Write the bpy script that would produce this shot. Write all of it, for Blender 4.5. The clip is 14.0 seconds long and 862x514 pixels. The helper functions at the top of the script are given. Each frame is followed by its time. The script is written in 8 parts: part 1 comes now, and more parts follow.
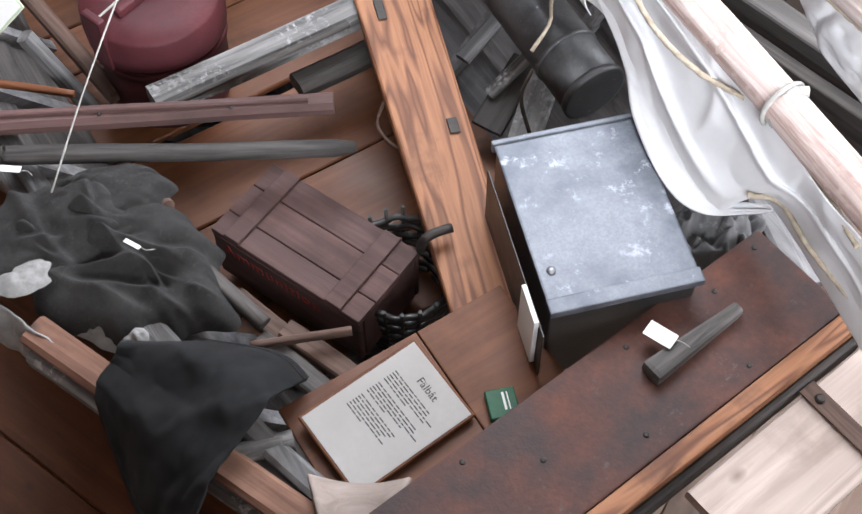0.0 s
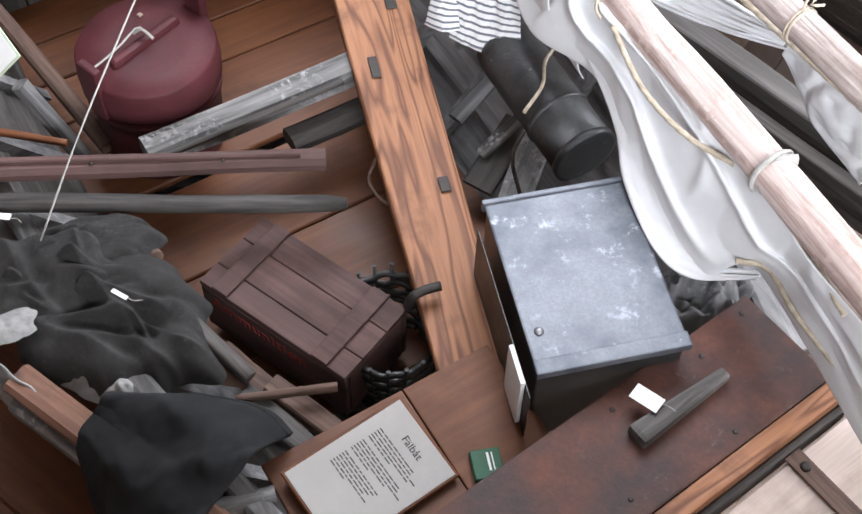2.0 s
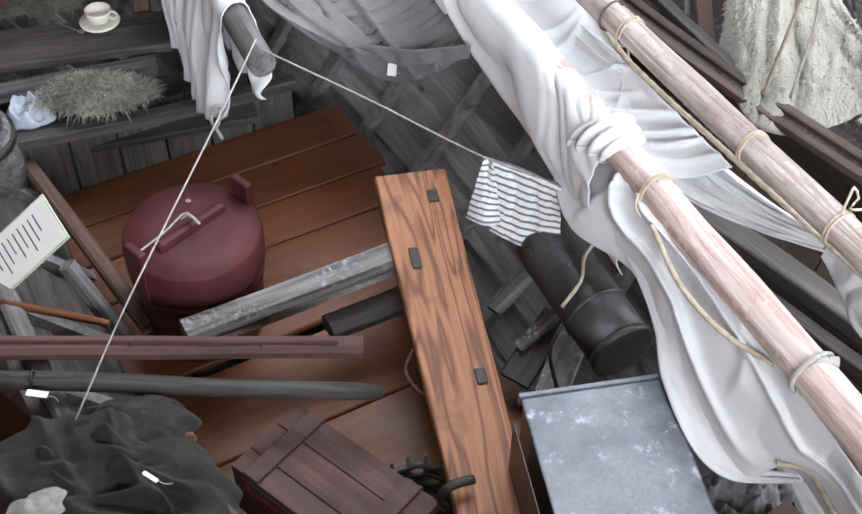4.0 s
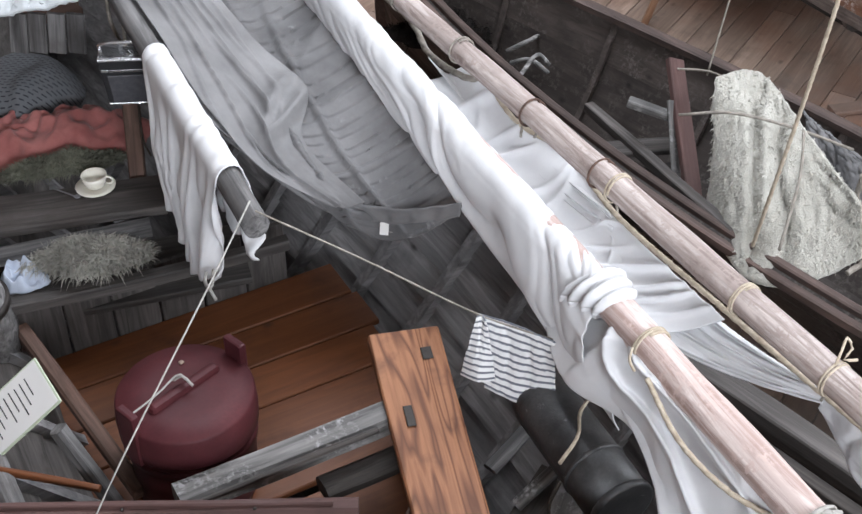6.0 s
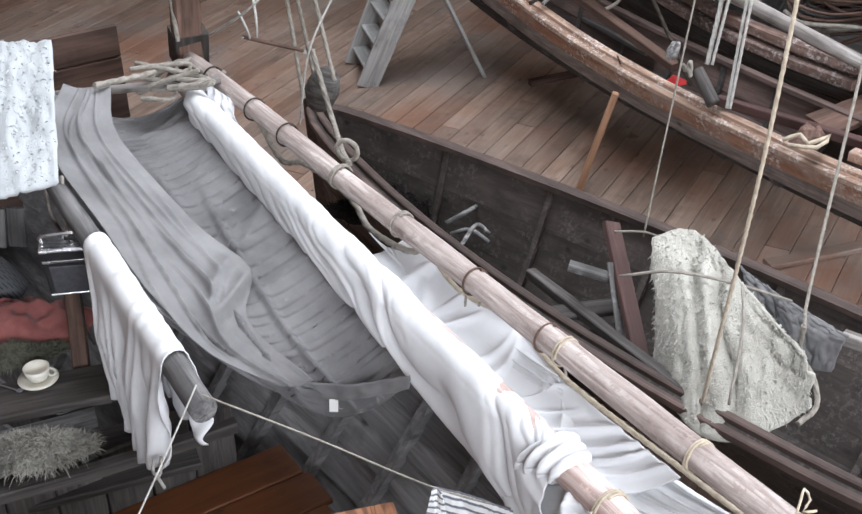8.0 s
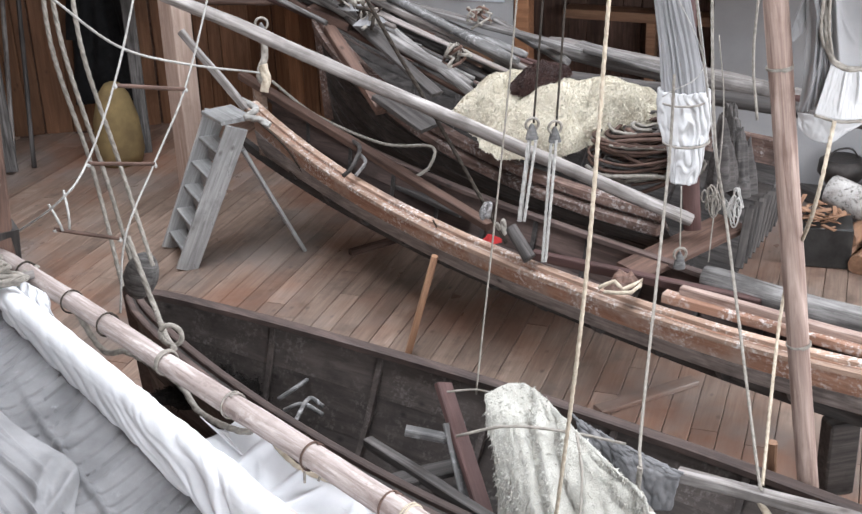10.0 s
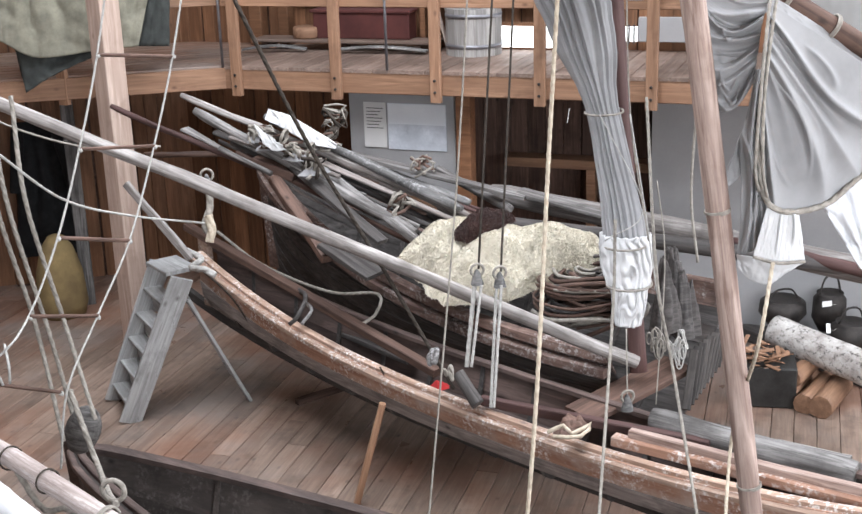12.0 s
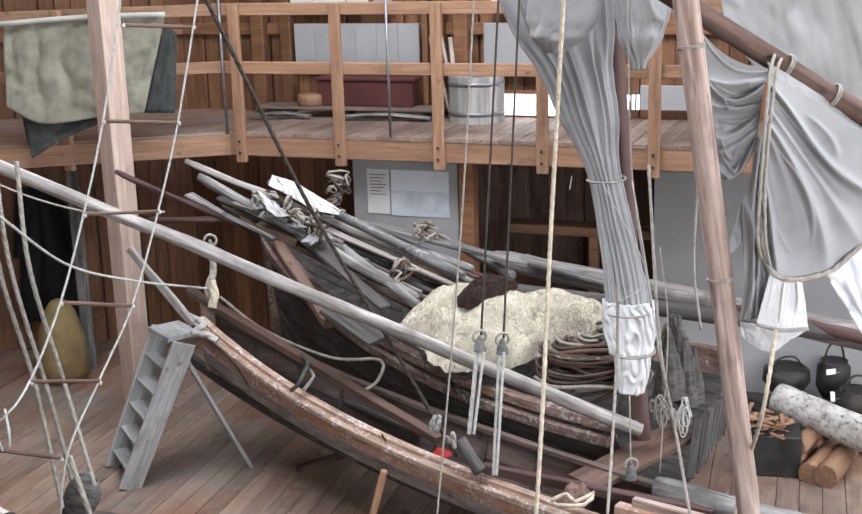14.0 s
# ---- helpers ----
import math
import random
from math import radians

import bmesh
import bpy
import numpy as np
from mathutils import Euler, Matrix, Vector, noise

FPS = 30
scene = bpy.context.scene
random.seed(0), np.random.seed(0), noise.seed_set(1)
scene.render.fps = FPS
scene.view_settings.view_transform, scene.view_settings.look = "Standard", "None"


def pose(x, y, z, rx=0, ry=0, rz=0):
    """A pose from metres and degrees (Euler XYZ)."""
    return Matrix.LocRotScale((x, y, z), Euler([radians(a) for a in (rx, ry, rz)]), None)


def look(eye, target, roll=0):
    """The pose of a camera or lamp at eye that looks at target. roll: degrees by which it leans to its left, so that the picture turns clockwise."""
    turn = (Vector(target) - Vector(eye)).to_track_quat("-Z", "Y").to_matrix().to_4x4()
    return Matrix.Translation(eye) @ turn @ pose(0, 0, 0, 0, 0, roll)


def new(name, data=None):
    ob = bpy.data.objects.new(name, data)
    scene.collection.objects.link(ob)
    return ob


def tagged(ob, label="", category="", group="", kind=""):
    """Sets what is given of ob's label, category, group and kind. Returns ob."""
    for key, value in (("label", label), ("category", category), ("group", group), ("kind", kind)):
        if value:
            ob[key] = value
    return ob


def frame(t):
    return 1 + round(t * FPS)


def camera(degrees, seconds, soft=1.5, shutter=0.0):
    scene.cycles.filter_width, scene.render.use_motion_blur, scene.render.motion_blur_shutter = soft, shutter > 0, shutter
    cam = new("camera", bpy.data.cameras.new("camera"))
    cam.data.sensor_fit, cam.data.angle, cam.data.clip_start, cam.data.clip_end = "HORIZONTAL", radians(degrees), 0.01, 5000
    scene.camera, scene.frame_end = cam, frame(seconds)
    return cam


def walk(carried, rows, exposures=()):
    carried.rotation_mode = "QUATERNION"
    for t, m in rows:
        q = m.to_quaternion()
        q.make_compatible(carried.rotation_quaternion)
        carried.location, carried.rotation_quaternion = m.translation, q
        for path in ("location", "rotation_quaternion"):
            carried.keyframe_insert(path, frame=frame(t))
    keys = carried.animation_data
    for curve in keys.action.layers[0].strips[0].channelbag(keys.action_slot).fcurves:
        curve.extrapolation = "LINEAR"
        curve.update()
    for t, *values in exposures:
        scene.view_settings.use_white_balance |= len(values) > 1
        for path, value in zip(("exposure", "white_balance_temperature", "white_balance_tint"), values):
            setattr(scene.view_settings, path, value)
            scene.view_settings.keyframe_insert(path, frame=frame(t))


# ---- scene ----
# The camera stands on a gallery and turns where it is.
EYE = (0.0, 0.0, 3.75)
cam = camera(38.0, 14.0)
TURNS = [  # seconds, yaw, pitch, roll
    (0, 0.02, -58.10, -0.54),
    (0.5, -0.11, -57.77, -0.20),
    (1, -0.48, -57.12, 0.25),
    (1.5, -0.70, -56.36, 0.68),
    (2, -0.89, -55.45, 1.65),
    (2.5, -0.45, -53.62, 2.15),
    (3, 0.53, -50.82, 2.57),
    (3.2, 1.01, -49.85, 2.38),
    (5.3, 2.70, -42.62, -0.01),
    (5.5, 2.58, -41.86, 0.10),
    (6, 1.86, -39.59, 0.30),
    (6.5, 1.12, -37.57, 0.01),
    (7, 0.40, -35.67, -0.61),
    (7.2, 0.21, -34.96, -0.64),
    (9.3, -6.14, -26.71, -1.95),
    (9.5, -7.23, -26.11, -1.95),
    (10, -10.27, -24.19, -1.90),
    (10.5, -11.98, -22.08, -1.63),
    (11, -12.86, -20.05, -1.72),
    (11.5, -13.04, -18.68, -1.55),
    (12, -13.12, -17.57, -1.89),
    (12.5, -13.19, -16.70, -1.76),
    (13, -13.09, -16.12, -1.78),
    (13.5, -13.10, -15.53, -1.96),
    (14, -13.09, -14.54, -1.69),
]
walk(cam, [(t, pose(EYE[0], EYE[1], EYE[2], 90 + pitch, 0, yaw) @ pose(0, 0, 0, 0, 0, roll)) for t, yaw, pitch, roll in TURNS],
     exposures=[(0.0, 0.50), (1.5, 0.42), (3.0, 0.22), (5.5, -0.18), (6.5, -0.18), (7.0, -0.16), (9.5, 0.08), (11.0, 0.20), (14.0, 0.10)])

# ---- light ----
world = bpy.data.worlds.new("world")
scene.world = world
world.use_nodes = True
wn = world.node_tree
sky = wn.nodes.new("ShaderNodeTexSky")
sky.sky_type, sky.sun_disc, sky.sun_elevation, sky.sun_rotation = "NISHITA", False, radians(48), radians(200)
wn.links.new(sky.outputs[0], wn.nodes["Background"].inputs[0])
wn.nodes["Background"].inputs[1].default_value = 0.12


def area_light(name, at, aim, sx, sy, watts, colour):
    """Area lamp in an unseen, assumed opening, added to bring in daylight."""
    data = bpy.data.lights.new(name, "AREA")
    data.shape, data.size, data.size_y, data.energy, data.color = "RECTANGLE", sx, sy, watts, colour
    ob = new(name, data)
    ob.matrix_basis = look(at, aim)
    return ob


DAY = (0.88, 0.925, 1.0)
area_light("roof_window_daylight", (0.6, 6.2, 7.15), (1.3, 4.0, 0), 5.0, 4.4, 840, DAY)
area_light("gable_window_daylight", (2.2, -2.4, 3.45), (1.6, 6.0, 0.6), 6.0, 1.2, 620, DAY)
area_light("side_window_daylight", (8.3, 3.2, 4.6), (0.8, 3.6, 1.0), 4.2, 2.1, 640, DAY)

# ---- materials ----
MATS = {}


def nodes_of(name):
    m = bpy.data.materials.new(name)
    m.use_nodes = True
    nt = m.node_tree
    return m, nt, nt.nodes["Principled BSDF"]


def noise_node(nt, src, scale, detail=5.0, rough=0.6, distort=0.0):
    n = nt.nodes.new("ShaderNodeTexNoise")
    n.inputs["Scale"].default_value, n.inputs["Detail"].default_value = scale, detail
    n.inputs["Roughness"].default_value, n.inputs["Distortion"].default_value = rough, distort
    nt.links.new(src, n.inputs["Vector"])
    return n.outputs["Fac"]


def ramp(nt, fac, stops):
    r = nt.nodes.new("ShaderNodeValToRGB")
    el = r.color_ramp.elements
    while len(el) < len(stops):
        el.new(0.5)
    for e, (p, c) in zip(el, stops):
        e.position, e.color = p, (*c, 1) if len(c) == 3 else c
    nt.links.new(fac, r.inputs[0])
    return r.outputs[0]


def mix(nt, fac, a, b, mode="MIX"):
    n = nt.nodes.new("ShaderNodeMix")
    n.data_type, n.blend_type = "RGBA", mode
    for key, v in ((0, fac), (6, a), (7, b)):
        if isinstance(v, (int, float)):
            n.inputs[key].default_value = v
        elif isinstance(v, tuple):
            n.inputs[key].default_value = (*v, 1)
        else:
            nt.links.new(v, n.inputs[key])
    return n.outputs[2]


def mapped(nt, scale, coord="Object"):
    tc = nt.nodes.new("ShaderNodeTexCoord")
    mp = nt.nodes.new("ShaderNodeMapping")
    mp.inputs["Scale"].default_value = scale
    nt.links.new(tc.outputs[coord], mp.inputs[0])
    oi = nt.nodes.new("ShaderNodeObjectInfo")
    mul = nt.nodes.new("ShaderNodeMath")
    mul.operation = "MULTIPLY"
    mul.inputs[1].default_value = 37.0
    nt.links.new(oi.outputs["Random"], mul.inputs[0])
    nt.links.new(mul.outputs[0], mp.inputs["Location"])
    return mp.outputs[0], oi.outputs["Random"]


def bump(nt, bsdf, height, strength, dist):
    b = nt.nodes.new("ShaderNodeBump")
    b.inputs["Strength"].default_value, b.inputs["Distance"].default_value = strength, dist
    nt.links.new(height, b.inputs["Height"])
    nt.links.new(b.outputs[0], bsdf.inputs["Normal"])


def wood(name, light, dark, stain=(0.05, 0.04, 0.035), grain=1.0, rough=0.7, stains=0.45, vary=0.35, contrast=0.16, bumps=0.5, fleck=None, knots=7.0, patch=None):
    """Timber with its grain along local x: streaks, growth bands, blotches of dirt and a tone of its own per piece."""
    if name in MATS:
        return MATS[name]
    m, nt, bs = nodes_of(name)
    v, rnd = mapped(nt, (2.2 * grain, 34 * grain, 34 * grain))
    streak = noise_node(nt, v, 1.0, 7, 0.65, 0.7)
    v2, _ = mapped(nt, (0.9 * grain, 7 * grain, 7 * grain))
    band = noise_node(nt, v2, 1.0, 3, 0.5, 1.8)
    v3, _ = mapped(nt, (1, 1, 1))
    blotch = noise_node(nt, v3, 3.2, 6, 0.62)
    c = ramp(nt, streak, [(0.5 - contrast, dark), (0.5 + contrast, light)])
    c = mix(nt, ramp(nt, band, [(0.42, (0, 0, 0)), (0.62, (0.55, 0.55, 0.55))]), c, dark)
    c = mix(nt, ramp(nt, blotch, [(0.66 - stains * 0.28, (0, 0, 0)), (0.86 - stains * 0.2, (0.75, 0.75, 0.75))]), c, stain)
    if fleck:
        fl = noise_node(nt, v3, 42, 5, 0.7)
        big = noise_node(nt, v3, 6, 4, 0.6)
        both = nt.nodes.new("ShaderNodeMath")
        both.operation = "MULTIPLY"
        nt.links.new(ramp(nt, fl, [(0.5, (0, 0, 0)), (0.6, (1, 1, 1))]), both.inputs[0])
        nt.links.new(ramp(nt, big, [(0.44, (0, 0, 0)), (0.6, (1, 1, 1))]), both.inputs[1])
        c = mix(nt, both.outputs[0], c, fleck)
    if knots:
        v4, _ = mapped(nt, (0.6, 1.0, 1.0))
        vo = nt.nodes.new("ShaderNodeTexVoronoi")
        vo.inputs["Scale"].default_value, vo.inputs["Randomness"].default_value = knots, 1.0
        nt.links.new(v4, vo.inputs["Vector"])
        c = mix(nt, ramp(nt, vo.outputs["Distance"], [(0.03, (0.85, 0.85, 0.85)), (0.13, (0, 0, 0))]), c, stain)
    if patch:
        where = nt.nodes.new("ShaderNodeNewGeometry")
        for col, size, cut in patch:
            c = mix(nt, ramp(nt, noise_node(nt, where.outputs["Position"], size, 5, 0.6), [(cut, (0, 0, 0)), (cut + 0.14, (0.7, 0.7, 0.7))]), c, col)
    tone = ramp(nt, rnd, [(0, (1 - vary,) * 3), (1, (1 + vary * 0.45,) * 3)])
    c = mix(nt, 1.0, c, tone, "MULTIPLY")
    nt.links.new(c, bs.inputs["Base Color"])
    nt.links.new(ramp(nt, blotch, [(0.3, (rough - 0.12,) * 3), (0.7, (min(1, rough + 0.15),) * 3)]), bs.inputs["Roughness"])
    bump(nt, bs, streak, bumps, 0.004)
    bs.inputs["Specular IOR Level"].default_value = 0.3
    MATS[name] = m
    return m


def plain(name, light, dark, scale=8.0, rough=0.8, metal=0.0, fine=90.0, bumps=0.25, sheen=0.0, lo=0.35, hi=0.68, fleck=None, fleck_at=0.62, bdist=0.003):
    """A surface with blotches at one scale and grain at a finer one."""
    if name in MATS:
        return MATS[name]
    m, nt, bs = nodes_of(name)
    v, rnd = mapped(nt, (1, 1, 1))
    a = noise_node(nt, v, scale, 6, 0.62)
    b = noise_node(nt, v, fine, 3, 0.6)
    c = ramp(nt, a, [(lo, dark), (hi, light)])
    c = mix(nt, ramp(nt, b, [(0.35, (0, 0, 0)), (0.7, (0.35, 0.35, 0.35))]), c, dark)
    if fleck:
        c = mix(nt, ramp(nt, noise_node(nt, v, scale * 3.1, 8, 0.75), [(fleck_at, (0, 0, 0)), (fleck_at + 0.1, (0.9, 0.9, 0.9))]), c, fleck)
    nt.links.new(c, bs.inputs["Base Color"])
    bs.inputs["Metallic"].default_value = metal
    nt.links.new(ramp(nt, a, [(0.3, (max(0.05, rough - 0.1),) * 3), (0.7, (min(1, rough + 0.1),) * 3)]), bs.inputs["Roughness"])
    bs.inputs["Sheen Weight"].default_value = sheen
    bs.inputs["Specular IOR Level"].default_value = 0.5 if metal or rough < 0.5 else 0.2
    bump(nt, bs, b, bumps, bdist)
    MATS[name] = m
    return m


GREY = wood("weathered grey wood", (0.24, 0.232, 0.23), (0.048, 0.046, 0.046), stains=0.5)
GREYDARK = wood("dark weathered and shaded wood", (0.12, 0.108, 0.102), (0.035, 0.031, 0.029), stains=0.5)
GREYPLANK = wood("pale grey boat planking", (0.36, 0.347, 0.35), (0.11, 0.106, 0.107), (0.045, 0.043, 0.043), stains=0.42, vary=0.3, contrast=0.22)
BLACKWOOD = wood("near-black brown wood", (0.088, 0.077, 0.07), (0.03, 0.026, 0.024), (0.016, 0.013, 0.012), rough=0.75)
FLOOR = wood("worn floor wood", (0.41, 0.302, 0.24), (0.205, 0.145, 0.113), (0.095, 0.073, 0.063), rough=0.38, stains=0.52, vary=0.25, contrast=0.2, bumps=0.2, patch=(((0.25, 0.118, 0.074), 0.6, 0.47), ((0.25, 0.215, 0.195), 0.9, 0.5)))
DECK = wood("orange deck wood", (0.185, 0.066, 0.025), (0.088, 0.03, 0.012), (0.042, 0.021, 0.014), rough=0.5, vary=0.3, stains=0.48, contrast=0.3, bumps=0.15)


def resinous(name, light, dark, stain):
    """Flat-sawn softwood: wide wandering growth rings along local x, raised where the grain is hard."""
    m, nt, bs = nodes_of(name)
    v, rnd = mapped(nt, (0.75, 8.5, 8.5))
    rings = nt.nodes.new("ShaderNodeMath")
    rings.operation = "MULTIPLY"
    rings.inputs[1].default_value = 21.0
    nt.links.new(noise_node(nt, v, 1.0, 2.5, 0.5, 0.4), rings.inputs[0])
    ring = nt.nodes.new("ShaderNodeMath")
    ring.operation = "PINGPONG"
    ring.inputs[1].default_value = 1.0
    nt.links.new(rings.outputs[0], ring.inputs[0])
    v2, _ = mapped(nt, (3.0, 60.0, 60.0))
    fine = noise_node(nt, v2, 1.0, 5, 0.65, 0.5)
    v3, _ = mapped(nt, (1, 1, 1))
    blotch = noise_node(nt, v3, 5.0, 5, 0.6)
    c = ramp(nt, ring.outputs[0], [(0.05, dark), (0.6, light)])
    c = mix(nt, ramp(nt, fine, [(0.42, (0, 0, 0)), (0.7, (0.5, 0.5, 0.5))]), c, dark)
    c = mix(nt, ramp(nt, blotch, [(0.55, (0, 0, 0)), (0.74, (0.75, 0.75, 0.75))]), c, stain)
    nt.links.new(c, bs.inputs["Base Color"])
    bs.inputs["Roughness"].default_value, bs.inputs["Specular IOR Level"].default_value = 0.6, 0.3
    bump(nt, bs, ring.outputs[0], 0.35, 0.003)
    return m


FIR = resinous("resinous plank wood", (0.31, 0.138, 0.068), (0.13, 0.05, 0.024), (0.075, 0.03, 0.018))
PINE = wood("pale pine", (0.53, 0.415, 0.35), (0.34, 0.245, 0.197), (0.19, 0.128, 0.10), rough=0.6, stains=0.4, vary=0.2, bumps=0.2)
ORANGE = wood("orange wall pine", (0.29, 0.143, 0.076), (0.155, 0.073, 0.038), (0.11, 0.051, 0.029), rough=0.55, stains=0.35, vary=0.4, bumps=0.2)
RAILPINE = wood("rail pine", (0.42, 0.245, 0.155), (0.24, 0.132, 0.08), (0.14, 0.075, 0.05), rough=0.55, stains=0.35, vary=0.25, bumps=0.2)
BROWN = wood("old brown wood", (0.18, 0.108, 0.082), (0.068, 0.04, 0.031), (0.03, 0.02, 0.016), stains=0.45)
CRATE = wood("faded red crate wood", (0.135, 0.075, 0.068), (0.06, 0.032, 0.029), (0.045, 0.032, 0.028), stains=0.5, vary=0.2, contrast=0.28)
MASTW = wood("worn mast wood", (0.46, 0.355, 0.305), (0.19, 0.125, 0.102), (0.13, 0.08, 0.062), stains=0.42, vary=0.1, contrast=0.13)
PALEPLANK = wood("pale beige plank wood", (0.60, 0.50, 0.45), (0.33, 0.26, 0.225), (0.2, 0.15, 0.125), grain=0.7, stains=0.3)
FARGREY = wood("silver-grey spar wood", (0.33, 0.312, 0.30), (0.085, 0.077, 0.072), (0.04, 0.035, 0.032), stains=0.55, vary=0.4, contrast=0.12)
PAINTEDSIDE = wood("grey-brown hull planking", (0.38, 0.335, 0.31), (0.15, 0.125, 0.115), (0.04, 0.033, 0.03), stains=0.5)
BIRCH = wood("barked pole wood", (0.58, 0.51, 0.48), (0.27, 0.215, 0.195), (0.15, 0.105, 0.09), grain=1.3, stains=0.45, contrast=0.10, vary=0.1, bumps=0.8, fleck=(0.36, 0.295, 0.27))
PINKPOLE = wood("pink shaved pole wood", (0.72, 0.625, 0.59), (0.37, 0.265, 0.235), (0.30, 0.20, 0.175), grain=0.9, stains=0.35, contrast=0.09, vary=0.05, bumps=0.7, fleck=(0.56, 0.43, 0.39))
PALEPOLE = wood("silvered pole wood", (0.40, 0.37, 0.35), (0.135, 0.118, 0.108), (0.06, 0.05, 0.044), stains=0.55, vary=0.2, contrast=0.12)
DRIFT = wood("silver driftwood", (0.29, 0.277, 0.268), (0.075, 0.073, 0.071), (0.04, 0.04, 0.04), stains=0.55, fleck=(0.38, 0.37, 0.37))
RUST = plain("rust-brown hatch paint", (0.125, 0.05, 0.035), (0.034, 0.02, 0.019), 5.5, 0.55, 0, 70, 0.4, fleck=(0.10, 0.078, 0.072), fleck_at=0.6)
SAILWHITE = plain("white sailcloth", (0.72, 0.72, 0.73), (0.58, 0.58, 0.592), 3.0, 0.85, 0, 420, 0.2, 0.1)
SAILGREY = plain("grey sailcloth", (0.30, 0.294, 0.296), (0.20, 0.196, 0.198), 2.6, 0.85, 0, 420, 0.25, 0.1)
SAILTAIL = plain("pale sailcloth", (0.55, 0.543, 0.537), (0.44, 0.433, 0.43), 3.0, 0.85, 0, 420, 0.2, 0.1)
CANVAS = plain("dusty grey canvas", (0.215, 0.21, 0.212), (0.10, 0.098, 0.10), 4.0, 0.85, 0, 380, 0.5, 0.1, fleck=(0.27, 0.265, 0.27), fleck_at=0.6)
GAUZE = plain("pale dusty gauze", (0.30, 0.294, 0.296), (0.18, 0.176, 0.178), 4.0, 0.9, 0, 380, 0.3, 0.1)
GAUZE.node_tree.nodes["Principled BSDF"].inputs["Alpha"].default_value = 0.72
WOOLGREY = plain("grey wool", (0.05, 0.047, 0.0455), (0.02, 0.019, 0.0185), 30, 0.95, 0, 420, 1.0, 0.06, lo=0.3, hi=0.7, fleck=(0.075, 0.071, 0.068), fleck_at=0.56, bdist=0.006)
WOOLBLACK = plain("charcoal wool", (0.02, 0.02, 0.021), (0.007, 0.007, 0.0075), 12, 0.95, 0, 420, 0.7, 0.03)
LINING = plain("frayed pale lining", (0.36, 0.35, 0.34), (0.17, 0.165, 0.16), 14, 0.95, 0, 300, 0.6, 0.2)
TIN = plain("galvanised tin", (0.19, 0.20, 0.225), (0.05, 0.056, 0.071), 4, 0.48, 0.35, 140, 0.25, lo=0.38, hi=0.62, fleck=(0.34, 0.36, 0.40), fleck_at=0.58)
BLACKTIN = plain("near-black tin", (0.06, 0.058, 0.055), (0.025, 0.024, 0.023), 8, 0.45, 0.4, 120, 0.2)
REDPAINT = plain("dull red paint", (0.10, 0.026, 0.03), (0.05, 0.013, 0.016), 4, 0.5, 0, 90, 0.12)
CANTIN = plain("dull dark tin", (0.09, 0.09, 0.091), (0.032, 0.032, 0.033), 9, 0.45, 0.35, 110, 0.3, fleck=(0.26, 0.26, 0.26), fleck_at=0.62)
IRON = plain("dark iron", (0.07, 0.06, 0.055), (0.025, 0.022, 0.02), 12, 0.6, 0.6, 150, 0.4)
GREYSTEEL = plain("grey steel rod", (0.35, 0.35, 0.37), (0.22, 0.22, 0.24), 12, 0.45, 0.7, 150, 0.1)
ROPE = plain("pale hemp rope", (0.56, 0.49, 0.39), (0.35, 0.29, 0.22), 40, 0.9, 0, 500, 0.5)
WHITEROPE = plain("white cord", (0.46, 0.447, 0.42), (0.28, 0.268, 0.248), 40, 0.9, 0, 500, 0.4)
GREYROPE = plain("grey weathered rope", (0.36, 0.33, 0.29), (0.2, 0.18, 0.155), 40, 0.9, 0, 500, 0.5)
DARKROPE = plain("tarred rope", (0.075, 0.06, 0.05), (0.03, 0.025, 0.02), 40, 0.9, 0, 500, 0.5)
PAPER = plain("white paper", (0.70, 0.69, 0.675), (0.64, 0.63, 0.615), 3, 0.7, 0, 60, 0.02)
INK = plain("black ink", (0.07, 0.07, 0.07), (0.05, 0.05, 0.05), 3, 0.7)
WOOLFLEECE = plain("cream fleece", (0.76, 0.70, 0.58), (0.58, 0.525, 0.41), 7, 0.95, 0, 160, 0.8, 0.3, bdist=0.01)
FLEECEGREY = plain("grey-white fleece", (0.56, 0.545, 0.49), (0.38, 0.365, 0.32), 7, 0.95, 0, 160, 0.8, 0.3, bdist=0.01)
FURBROWN = plain("dark brown fleece", (0.075, 0.032, 0.024), (0.03, 0.014, 0.012), 9, 0.95, 0, 160, 0.8, 0.2, bdist=0.01)
GREYWALL = plain("grey painted board", (0.39, 0.385, 0.385), (0.31, 0.305, 0.305), 1.5, 0.7, 0, 70, 0.08)
WHITEWALL = plain("white plaster", (0.62, 0.615, 0.60), (0.53, 0.525, 0.51), 1.2, 0.8, 0, 60, 0.05)

# ---- builders ----
WM = {}


def thing(name, at, label, category, group="", kind=""):
    """An empty at the base of a thing."""
    ob = new(name)
    ob.empty_display_size = 0.05
    ob.matrix_basis = WM[ob] = Matrix.Translation(at)
    return tagged(ob, label, category, group, kind)


def put(ob, m, parent=None):
    WM[ob] = m
    if parent is None:
        ob.matrix_basis = m
    else:
        ob.parent = parent
        ob.matrix_basis = WM[parent].inverted() @ m
    return ob


